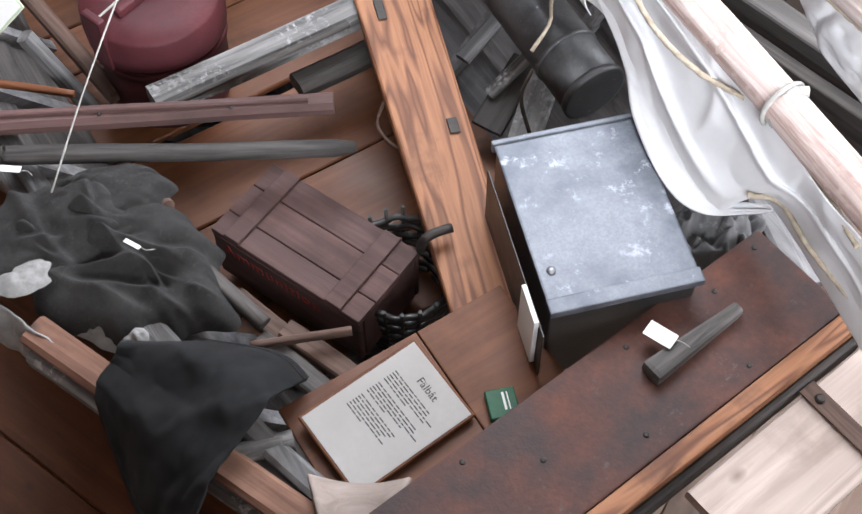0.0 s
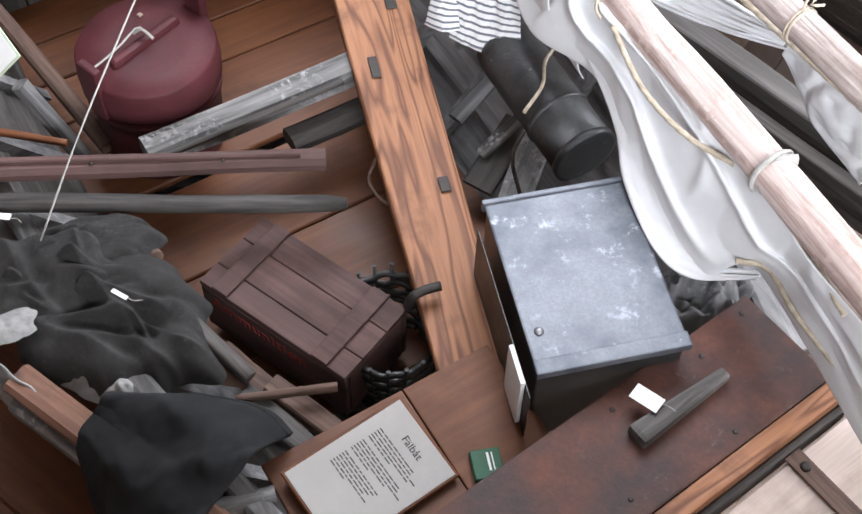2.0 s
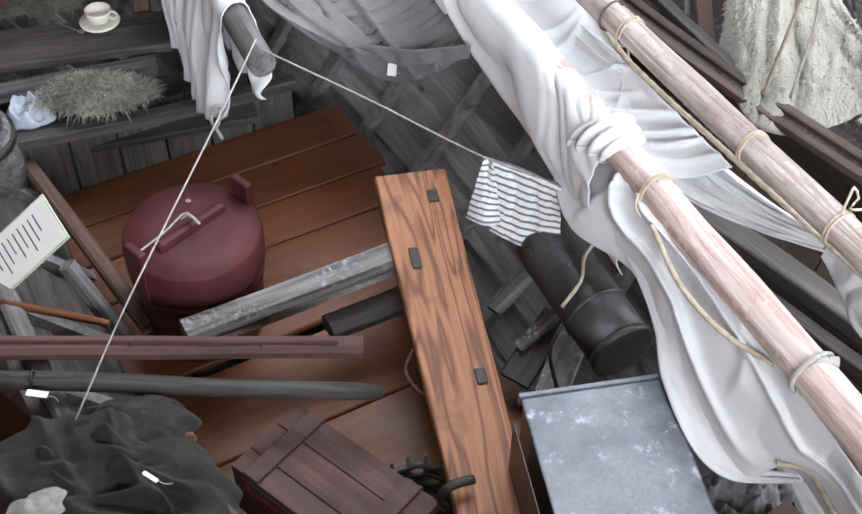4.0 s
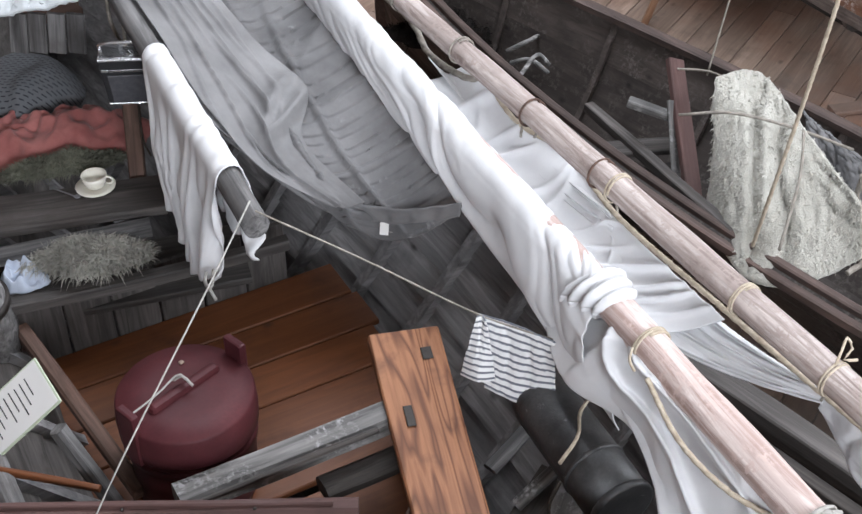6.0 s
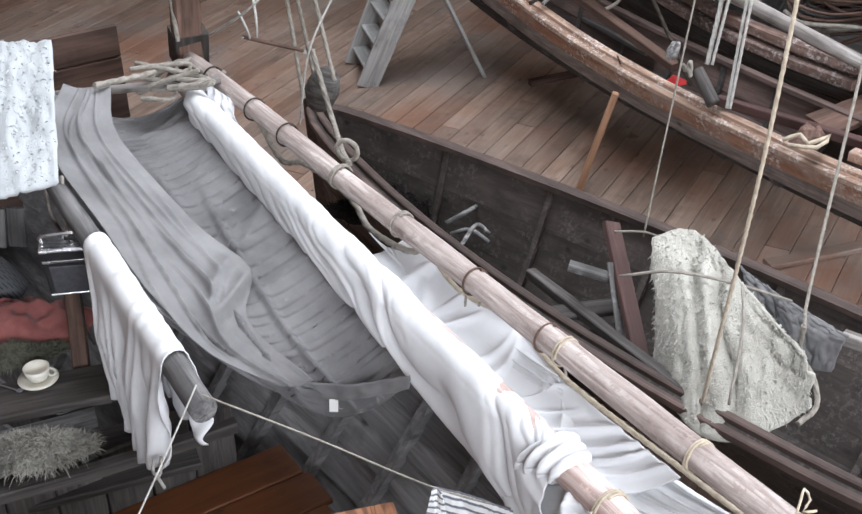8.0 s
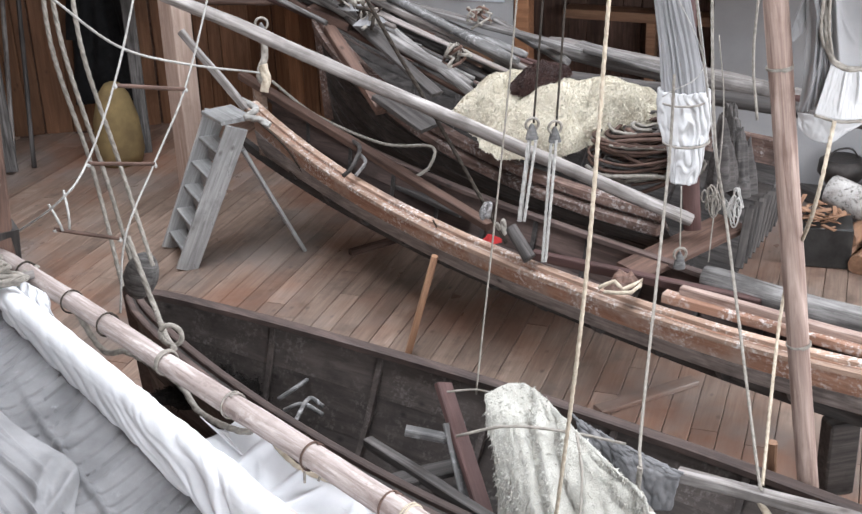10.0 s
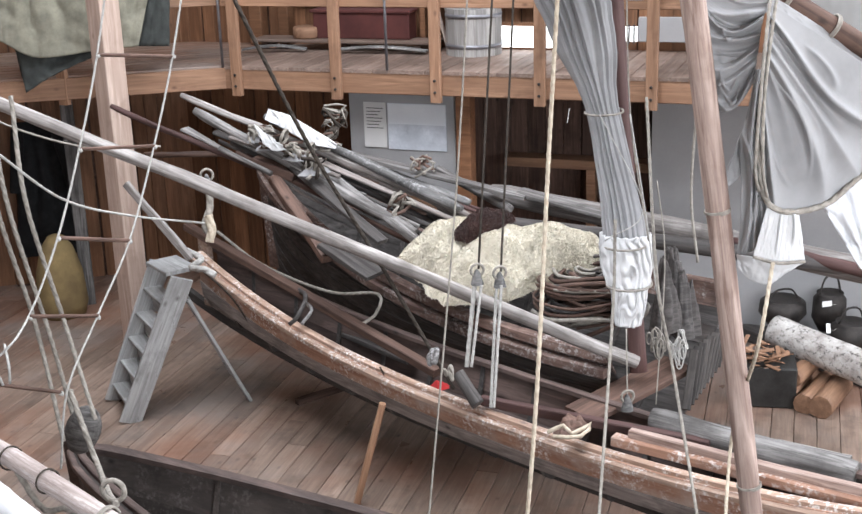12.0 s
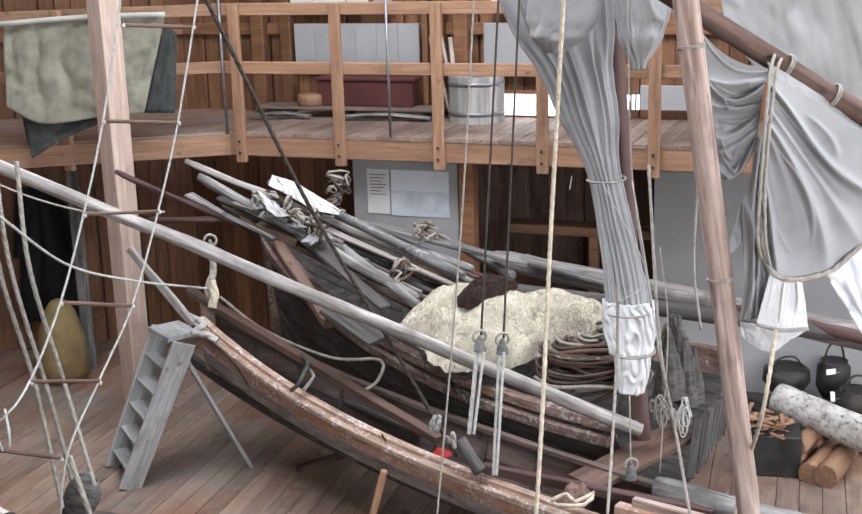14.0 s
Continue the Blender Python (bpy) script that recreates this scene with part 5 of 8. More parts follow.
part("staves", lathe("staves", [(0.13, 0), (0.16, 0.12), (0.16, 0.2), (0.14, 0.34), (0.125, 0.345), (0.12, 0.32), (0.02, 0.32)], 28), GREY, barrel, "", bmx)
for z, r in ((0.05, 0.147), (0.28, 0.153)):
    part("hoop", lathe("hoop", [(r - 0.004, z), (r + 0.004, z + 0.002), (r + 0.004, z + 0.028), (r - 0.002, z + 0.03)], 28), IRON, barrel, "", bmx)

# ---- stern of the weathered boat: bench, cup, cushions, radio, tent ----
bench = thing("stern_bench", (-1.425, 3.671, 0.950), "dark grey plank bench in a boat's stern", "bench")
beam("seat", (-1.826, 3.436, 1.000), (-1.096, 3.645, 1.000), 0.21, 0.035, GREYDARK, bench, segs=8, wobble=0.003)
beam("front", (-1.758, 3.221, 0.980), (-1.114, 3.475, 0.980), 0.06, 0.05, GREY, bench, segs=8, wobble=0.004)
beam("floor_plank", (-1.794, 3.279, 0.750), (-0.824, 3.621, 0.750), 0.34, 0.03, GREYDARK, bench, segs=8, wobble=0.004)
cup = thing("teacup", (-1.345, 3.626, 1.020), "white porcelain teacup on its saucer", "cup")
PORC = plain("cream porcelain", (0.80, 0.78, 0.70), (0.74, 0.71, 0.62), 6, 0.25)
CP = Matrix.Translation((-1.344, 3.640, 1.020))
part("saucer", lathe("saucer", [(0.03, 0), (0.045, 0.004), (0.072, 0.014), (0.073, 0.017), (0.045, 0.009), (0.01, 0.007)], 32), PORC, cup, "", CP)
part("cup", lathe("cup", [(0.022, 0.01), (0.034, 0.02), (0.043, 0.042), (0.047, 0.064), (0.044, 0.064), (0.038, 0.04), (0.01, 0.022)], 32), PORC, cup, "", CP)
part("handle", ring_mesh("handle", 0.015, 0.004), PORC, cup, "", CP @ Matrix.Translation((0.052, 0.0, 0.042)) @ Euler((0, 0, radians(90))).to_matrix().to_4x4())
spoon = thing("teaspoon", (-1.447, 3.611, 1.020), "small metal teaspoon on the bench", "spoon")
rope("stem", [(-1.498, 3.630, 1.025), (-1.406, 3.585, 1.025)], 0.003, GREYSTEEL, spoon)
part("bowl", lathe("bowl", [(0.004, 0), (0.013, 0.004), (0.012, 0.006)], 12), GREYSTEEL, spoon, "", Matrix.Translation((-1.399, 3.586, 1.020)))


def pelt(name, at, ax, ay, h, mat, label, turn, n, length, seed, droop=0.6, normal=None, width=0.004, rough=0.3, flat=2.0, lobes=0.25, freq=3.0):
    """A sheepskin: a hide with a coat of locks."""
    t = thing(name, at, label, "fleece", "fleeces")
    ob, f = heap("hide", at, ax, ay, h, mat, t, seed, rough, freq, turn, 40, flat, lobes, "", normal)
    fur("wool", surface_points(f, n, int(seed * 10)), length, mat, t, droop, width, int(seed * 7))
    return t


pelt("bench_fur", (-1.298, 3.318, 0.950), 0.21, 0.085, 0.06, plain("grey-blond fur", (0.44, 0.425, 0.38), (0.18, 0.17, 0.15), 9, 0.95, 0, 160, 0.6), "grey-blond fur pelt hanging below a bench", 0.1, 5000, 0.05, 2.7, 0.7, None, 0.002)
pelt("bench_fur", (-1.487, 3.736, 1.040), 0.24, 0.05, 0.05, plain("grey-green fur", (0.22, 0.22, 0.17), (0.09, 0.09, 0.07), 9, 0.95, 0, 160, 0.6), "grey-green fur along the edge of a bunk", 0.35, 3500, 0.035, 4.2, 0.7, None, 0.002)
blanket = thing("pink_blanket", (-1.520, 3.828, 1.100), "faded pink wool blanket in a boat bunk", "blanket")
PINKW = plain("faded pink wool", (0.42, 0.17, 0.155), (0.24, 0.075, 0.07), 7, 0.95, 0, 220, 0.6, 0.3)
heap("cloth", (-1.582, 3.925, 1.020), 0.36, 0.17, 0.12, PINKW, blanket, 3.3, 0.4, 2.6, 0.3, 44, 2.4, 0.2, "", None, 0.3)
cushion = thing("patterned_cushion", (-1.661, 4.071, 1.150), "dark cushion with a pale geometric woven pattern", "cushion")
PAT = bpy.data.materials.new("dark patterned weave")
PAT.use_nodes = True
nt = PAT.node_tree
v, _ = mapped(nt, (1, 1, 1))
vo = nt.nodes.new("ShaderNodeTexBrick")
vo.inputs["Scale"].default_value = 17
vo.inputs["Mortar Size"].default_value = 0.10
vo.inputs["Color1"].default_value, vo.inputs["Color2"].default_value, vo.inputs["Mortar"].default_value = (0.014, 0.016, 0.021, 1), (0.022, 0.025, 0.032, 1), (0.11, 0.115, 0.125, 1)
nt.links.new(v, vo.inputs["Vector"])
nt.links.new(vo.outputs[0], nt.nodes["Principled BSDF"].inputs["Base Color"])
nt.nodes["Principled BSDF"].inputs["Roughness"].default_value = 0.95
heap("pad", (-1.754, 4.159, 1.080), 0.25, 0.22, 0.14, PAT, cushion, 8.3, 0.12, 2.0, 0.4, 40, 3.5, 0.12)
bunk = thing("bunk_backboard", (-1.689, 4.568, 1.000), "dark brown boards behind a boat bunk", "boards")
for k in range(5):
    beam("board", (-2.440, 4.963, 0.900), (-1.343, 5.584, 0.900), 0.16, 0.025, BROWN, bunk, up=(0.3, -0.9, 0.3), segs=4) if k == 0 else beam("board", tuple(Vector((-2.440, 4.963, 0.900)) + Vector((0, 0.02, 0.16 * k))), tuple(Vector((-1.343, 5.584, 0.900)) + Vector((0, 0.02, 0.16 * k))), 0.025, 0.155, BROWN, bunk, segs=4)
post = thing("tent_post", (-1.320, 4.131, 0.800), "dark brown post holding a tent pole", "post")
beam("shaft", (-1.219, 3.743, 0.950), (-1.252, 3.930, 1.220), 0.06, 0.06, BROWN, post, segs=6)
shelf = thing("wooden_crate_front", (-1.613, 4.274, 1.350), "grey box front under a white fleece", "crate")
for k in range(4):
    beam("slat", tuple(Vector((-1.640, 3.958, 1.400)).lerp(Vector((-1.428, 3.963, 1.400)), k / 3)), tuple(Vector((-1.624, 3.976, 1.550)).lerp(Vector((-1.415, 3.980, 1.550)), k / 3)), 0.065, 0.02, GREY, shelf, up=(0, -1, 0.2), segs=3)

radio = thing("portable_radio", (-1.270, 3.956, 1.300), "black and silver portable radio hanging from a pole", "radio")
RM = frame_of((-1.277, 3.713, 1.520), (-1.075, 3.736, 1.520), (-1.329, 3.774, 1.300), True)
rw = (Vector((-1.075, 3.736, 1.520)) - Vector((-1.277, 3.713, 1.520))).length
rh = (Vector((-1.329, 3.774, 1.300)) - Vector((-1.277, 3.713, 1.520))).length
BLK = plain("black radio casing", (0.035, 0.036, 0.04), (0.02, 0.02, 0.022), 12, 0.4)
CHR = plain("silver trim", (0.75, 0.75, 0.76), (0.6, 0.6, 0.62), 12, 0.25, 0.9)
case = part("case", bevelled_box(0, rw, 0, rh, 0.0, 0.08, 0.008, 2), BLK, radio, "", RM)
part("grille", bevelled_box(0.02, rw - 0.02, rh * 0.35, rh - 0.012, -0.004, 0.002, 0.003), plain("dark grey grille", (0.11, 0.11, 0.12), (0.07, 0.07, 0.08), 40, 0.6), case, "", RM)
part("trim", bevelled_box(0.0, rw, 0.0, 0.012, -0.004, 0.084, 0.003), CHR, case, "silver trim", RM)
part("trim", bevelled_box(0.004, rw - 0.004, rh * 0.22, rh * 0.27, -0.004, 0.0, 0.001), CHR, case, "silver trim", RM)
part("trim", bevelled_box(0.0, rw, rh - 0.008, rh, -0.003, 0.08, 0.003), CHR, case, "silver trim", RM)
rope("carry_handle", [RM @ Vector((0.01, 0.0, 0.04)), RM @ Vector((0.02, -0.035, 0.04)), RM @ Vector((rw - 0.02, -0.035, 0.04)), RM @ Vector((rw - 0.01, 0, 0.04))], 0.006, CHR, radio)
rope("hanging_cord", [RM @ Vector((rw / 2, -0.03, 0.04)), (-1.206, 3.845, 1.550), (-1.240, 3.956, 1.620)], 0.007, GREYROPE, None, "grey cord holding a radio to a pole", "cord")
rope("hanging_cord", [(-1.303, 4.017, 1.620), (-1.301, 4.011, 1.500), (-1.247, 3.960, 1.450), (-1.234, 4.005, 1.660)], 0.007, GREYROPE, None, "grey cord looped round a pole", "cord")
rope("thin_rope", [(-1.162, 3.852, 1.400), (-1.195, 3.843, 1.300), (-1.183, 3.780, 1.150), (-1.153, 3.746, 1.100)], 0.004, DARKROPE, None, "thin dark cord hanging beside a radio", "cord")

white = thing("white_cloth", (-0.918, 3.371, 1.300), "white cotton cloth hung over a ridge pole", "cloth")
RIDGE0, RIDGE1 = Vector((-1.390, 4.255, 1.620)), Vector((-0.597, 2.842, 1.500))


def over_ridge(u, v):
    """The cloth goes over the pole: v 0 is the hem on one side, 1 on the other."""
    p = RIDGE0.lerp(RIDGE1, 0.42 + 0.44 * u)
    side = Vector((0.75, 0.55, 0)).normalized()
    d = abs(v - 0.4)
    drop = max(0, d - 0.06)
    s = (1 if v > 0.4 else -1)
    bend = min(1, d / 0.06) * math.pi / 2
    w = 0.046 * math.sin(bend) + 0.05 * drop
    ph = 6 * u + 1.2 * fbm(u * 3, drop * 2, 3.0)
    fold = 0.034 * math.sin(2 * math.pi * ph) * min(1, drop * 5)
    if s < 0:
        depth = drop * (1.32 - 0.5 * abs(u - 0.62)) * 1.25
        gather = (u - 0.6) * 0.35 * min(1, drop * 2.5)
    else:
        depth, gather = drop * (0.55 + 0.1 * u), 0.0
    q = p + side * (s * (w + fold)) + Vector((0, 0, 0.046 * math.cos(bend) + 0.005 * math.sin(2 * math.pi * ph) - depth * (1.0 + 0.02 * math.sin(ph * 3))))
    return q - (RIDGE1 - RIDGE0).normalized() * gather + Vector((0.016 * fbm(u * 4, v * 4, 1) * min(1, drop * 4), 0, 0.003 * fbm(u * 7, v * 3, 5)))


sheet("cloth", over_ridge, 70, 60, SAILWHITE, white)
rope("tie", [(-0.829, 3.075, 1.120), (-0.830, 3.044, 1.100), (-0.810, 3.012, 1.100), (-0.786, 2.982, 1.080)], 0.006, WHITEROPE, white)
rope("tie", [(-0.805, 3.077, 1.130), (-0.806, 3.030, 1.100), (-0.823, 3.015, 1.090)], 0.006, WHITEROPE, white)

tent = thing("tent_canvas", (-1.155, 4.705, 1.100), "dusty grey canvas tent sagging between two spars", "canvas")
TENT_UP = (0.1, -0.35, 0.93)
tent_base = loft([(-0.917, 5.240, 1.470), (-0.732, 4.781, 1.440), (-0.259, 3.814, 1.400), (0.036, 3.187, 1.360)], [(-1.515, 4.881, 1.620), (-1.377, 4.215, 1.640), (-0.908, 3.468, 1.520), (-0.490, 3.407, 1.140)], 180, 80, 0.16, 0.0, 8, 8.0, 0.0015, 0.35)
tent_folds = fan_folds(8, 5, 0.014, 0.012, (-0.12, 0.1), (0.5, 1.15), (0.0, 0.66), 0.05, 0.05, 0.13) + fan_folds(7, 11, 0.008, 0.02, (-0.1, 0.3), (0.6, 1.1), (0.0, 0.7), 0.08, 0.06, 0.15) + fan_folds(3, 8, 0.02, 0.02, (-0.1, 0.1), (0.8, 1.1), (0.68, 1.0), 0.05, 0.05)
tent_folds += [(0.45, 0.30, 0.97, 0.42, 0.03, 0.02, 0.03), (0.62, 0.55, 0.98, 0.75, 0.035, 0.03, -0.03), (0.55, 0.72, 0.98, 0.93, 0.03, 0.02, 0.02), (0.30, 0.45, 0.66, 0.5, 0.02, 0.03, -0.04)]
sheet("canvas", creased(tent_base, TENT_UP, tent_folds), 240, 90, CANVAS, tent)
gauze_base = loft([(-1.402, 4.802, 1.670), (-1.353, 4.270, 1.680), (-1.039, 3.723, 1.600), (-0.856, 3.467, 1.500), (-0.672, 3.351, 1.340), (-0.463, 3.358, 1.190)], [(-1.224, 4.852, 1.630), (-1.133, 4.503, 1.570), (-0.792, 4.011, 1.460), (-0.576, 3.816, 1.360), (-0.555, 3.558, 1.310), (-0.330, 3.336, 1.220)], 90, 40, 0.02, 0.0, 6, 4.0, 0.0015, 0.5)
grng = random.Random(14)
gauze_folds = []
for k in range(13):
    u, v = grng.uniform(-0.05, 0.6), grng.uniform(0.1, 0.95)
    gauze_folds.append((u, v, u + grng.uniform(0.25, 0.5), v + grng.uniform(-0.35, 0.1), grng.uniform(0.012, 0.03), grng.uniform(0.012, 0.03), grng.uniform(-0.05, 0.05)))
gauze_folds += [(0.62, 1.0, 0.72, 0.35, 0.05, 0.05, 0.03), (0.55, 0.95, 0.66, 0.5, 0.03, 0.03, -0.02)]
sheet("overlay", creased(gauze_base, TENT_UP, gauze_folds), 150, 60, GAUZE, tent, "paler overlapping gauze", 0.003)
sheet("hem", loft([(-0.870, 3.481, 1.480), (-0.528, 3.452, 1.200), (-0.257, 3.333, 1.200), (-0.008, 3.157, 1.360)], [(-0.871, 3.459, 1.440), (-0.520, 3.422, 1.140), (-0.258, 3.326, 1.140), (-0.013, 3.164, 1.300)], 60, 6, 0.0, 0.012, 9, 4.0, 0.006), 60, 6, GAUZE, tent, "folded hem")
tag((-0.281, 3.332, 1.140), (-0.251, 3.329, 1.140), (-0.285, 3.316, 1.100))

# ---- the white sail on its yard ----
YARD0, YARD1 = Vector((-0.984, 5.174, 1.470)), Vector((1.110, 1.314, 1.450))
sail = thing("white_sail", (0.229, 3.154, 1.300), "white cotton sail bundled along a yard and laced to a boom", "sail")
S_END = 0.655


def bundle(u, v):
    """Cloth rolled over the yard: it wraps the top and hangs down on the near side."""
    k = 0.03 + (S_END - 0.03) * u
    p = YARD0.lerp(YARD1, k)
    d = (YARD1 - YARD0).normalized()
    side = Vector((d.y, -d.x, 0)).normalized()   # towards the near side
    if side.y > 0:
        side = -side
    ph = 8.5 * u - 3.4 * v + 1.9 * fbm(u * 3.1, v * 0.8, 2.0)
    crease = abs((ph % 1.0) * 2 - 1) ** 2.0
    small = abs(((ph * 3.3 + 0.8 * fbm(u * 9, v * 2, 4.0)) % 1.0) * 2 - 1) ** 1.5 * min(1.0, max(0.0, fbm(u * 6, v * 0.8, 8.0) * 1.6 + 0.45))
    ease = min(1.0, max(0.0, (u - 0.30) / 0.45))
    grow = (0.14 + 0.30 * max(0.0, fbm(u * 3, v, 11.0))) * (1 - ease) + ease * ease * (3 - 2 * ease)
    hang = 0.13 + 0.22 * u ** 1.6 + 0.02 * math.sin(u * 7)
    r = 0.066 + 0.004 * fbm(u * 4, v * 0.6, 6.0) - (0.012 * crease + 0.006 * small) * grow
    a = v * 2.0
    if a < 1.0:
        th = math.pi * 0.92 * a
        q = -side * (r * math.cos(th)) + Vector((0, 0, r * math.sin(th)))
        q += Vector((0, 0, -0.06)) * (1 - a) ** 3
    else:
        t = a - 1.0
        bag = math.sin(math.pi * min(1.0, t * 0.95))
        q = side * (r * (1 - 0.75 * t) + (0.02 + 0.05 * u - (0.040 * crease + 0.016 * small) * grow) * bag) + Vector((0, 0, r * 0.25 * (1 - t) - hang * t))
    return p + q + d * (0.20 * v * v) + Vector((0, 0, 0.003 * fbm(u * 30, v * 4, 1.0)))


sheet("furled_roll", bundle, 420, 64, SAILWHITE, sail)
SWAGS = (  # a pinch, and the edge that fans out from it
    ([(0.950, 2.366, 1.380), (0.969, 2.358, 1.360), (0.972, 2.364, 1.320)], [(0.449, 3.134, 1.380), (0.468, 3.095, 1.350), (0.432, 2.892, 1.340), (0.388, 2.767, 1.360)], 0.07, 6),
    ([(0.453, 3.106, 1.380), (0.466, 3.076, 1.360), (0.456, 3.010, 1.330)], [(0.052, 3.864, 1.420), (0.000, 3.864, 1.380), (-0.086, 3.918, 1.380), (-0.142, 3.964, 1.410)], 0.05, 5),
)
for top, low, sag, count in SWAGS:
    sheet("swag", creased(loft(top, low, 110, 70, sag, 0.012, count, 5.0 + count, 0.0, 0.12), (-0.3, -0.5, 0.8), fan_folds(9, count, 0.016, 0.03, (-0.1, 0.1), (0.4, 0.9), (0.0, 1.0), 0.05, 0.06)), 150, 90, SAILWHITE, sail)
sheet("apron", creased(loft([(0.010, 3.920, 1.425), (0.165, 3.570, 1.400), (0.343, 3.395, 1.380), (0.470, 3.090, 1.370)], [(-0.293, 3.900, 1.41), (-0.114, 3.570, 1.40), (-0.019, 3.395, 1.40), (0.160, 3.070, 1.39)], 90, 50, 0.07, 0.0, 3, 2.0, 0.0), (-0.2, -0.4, 0.85), fan_folds(7, 52, 0.03, 0.03, (-0.1, 0.2), (0.6, 1.1), (0.05, 1.0), 0.1, 0.06)), 90, 50, SAILWHITE, sail, "cloth hanging between yard and boom")
sheet("apron", creased(loft([(0.470, 3.090, 1.370), (0.620, 2.850, 1.360), (0.747, 2.646, 1.360)], [(0.160, 3.070, 1.39), (0.290, 2.820, 1.39), (0.400, 2.620, 1.39)], 90, 50, 0.06, 0.0, 3, 2.0, 0.0), (-0.2, -0.4, 0.85), fan_folds(7, 57, 0.03, 0.03, (-0.1, 0.2), (0.6, 1.1), (0.0, 0.95), -0.15, 0.06)), 90, 50, SAILWHITE, sail, "cloth hanging between yard and boom")
sheet("swag", loft([(0.964, 2.358, 1.370), (1.072, 2.168, 1.380), (1.192, 1.978, 1.380)], [(0.989, 2.401, 1.270), (1.042, 2.198, 1.220), (1.136, 2.004, 1.200)], 50, 30, 0.02, 0.02, 2, 9.0, 0.0, 0.3), 50, 30, SAILWHITE, sail)


def cuff(u, v):
    """The last turns of cloth, rucked up round the yard."""
    k = S_END - 0.012 + 0.030 * u
    p, d = YARD0.lerp(YARD1, k), (YARD1 - YARD0).normalized()
    side = Vector((d.y, -d.x, 0)).normalized()
    a = v * 2 * math.pi
    r = 0.085 - 0.032 * u ** 2 + 0.011 * math.cos(2 * math.pi * (3.2 * u + 0.3 * math.sin(a))) + 0.006 * fbm(u * 3, math.cos(a), math.sin(a))
    return p + side * (r * math.cos(a)) + Vector((0, 0, r * math.sin(a) - 0.02 * (1 - u))) + d * (0.035 * math.sin(a))


sheet("cuff", cuff, 26, 40, SAILWHITE, sail, "rucked end of the roll")
rope("bolt_rope", [(0.035, 3.896, 1.430), (0.165, 3.570, 1.410), (0.343, 3.395, 1.390), (0.478, 3.084, 1.380), (0.747, 2.646, 1.390), (0.962, 2.348, 1.370), (1.187, 1.970, 1.390)], 0.0085, ROPE, sail, "rope sewn along the sail's edge", laid=True)
CLEW_FOLDS = fan_folds(5, 41, 0.018, 0.022, (-0.1, 0.1), (0.5, 1.0), (0.0, 0.95), 0.12, 0.05) + [(0.02, 0.1, 0.55, 0.75, 0.05, 0.05, 0.08), (0.1, 0.05, 0.9, 0.5, 0.03, 0.03, -0.06)]
sheet("clew", creased(loft([(0.450, 2.502, 1.460), (0.500, 2.329, 1.450), (0.711, 2.014, 1.440), (0.871, 1.644, 1.420), (1.014, 1.366, 1.420)],
      [(0.242, 2.784, 1.250), (0.301, 2.542, 1.200), (0.480, 2.352, 1.200), (0.582, 1.978, 1.150), (0.701, 1.758, 1.130), (0.840, 1.744, 1.180), (1.040, 1.156, 1.200)], 150, 44, 0.0, 0.012, 4, 7.0, 0.0, -0.3), (-0.4, -0.4, 0.8), CLEW_FOLDS), 180, 60, SAILWHITE, sail, "loose gathered corner")
sheet("hem_band", loft([(0.263, 2.875, 1.300), (0.454, 2.377, 1.240), (0.515, 2.178, 1.200), (0.530, 2.026, 1.170), (0.589, 1.838, 1.150), (0.677, 1.747, 1.140), (0.840, 1.725, 1.170)], [(0.355, 2.835, 1.340), (0.544, 2.347, 1.270), (0.586, 2.133, 1.230), (0.632, 1.947, 1.190), (0.683, 1.837, 1.170), (0.732, 1.776, 1.160), (0.856, 1.741, 1.180)], 90, 14, 0.0, 0.012, 2, 3.0, 0.001, 0.2), 90, 14, SAILWHITE, sail, "wide white hem band")
rope("bolt_rope", [(0.483, 2.298, 1.460), (0.546, 2.120, 1.430), (0.647, 1.982, 1.410), (0.796, 1.864, 1.400), (0.874, 1.704, 1.400), (0.946, 1.478, 1.400)], 0.0075, ROPE, sail, "yellowed rope along the sail's foot", laid=True)
rope("bolt_rope", [(0.768, 1.725, 1.250), (0.844, 1.700, 1.250), (0.890, 1.574, 1.250), (0.975, 1.409, 1.250)], 0.0075, ROPE, sail, "yellowed rope along the sail's foot", laid=True)


BOOM0, BOOM1 = Vector((-0.988, 5.444, 1.500)), Vector((1.185, 1.887, 1.500))


def lashing(at, axis, r, tube, mat, label, turns=2.3, rise=0.02):
    """Turns of cord round the boom or the yard, whichever the axis is."""
    start = BOOM0 if axis == BOOM1 - BOOM0 else YARD0
    at = start + axis * ((Vector(at) - start).dot(axis) / axis.length_squared)
    return part("collar", ring_mesh("collar", r, tube, turns, int(22 * turns), rise), mat, spar_one if start is BOOM0 else spar_two, label, along(at, tuple(Vector(at) + Vector(axis))))


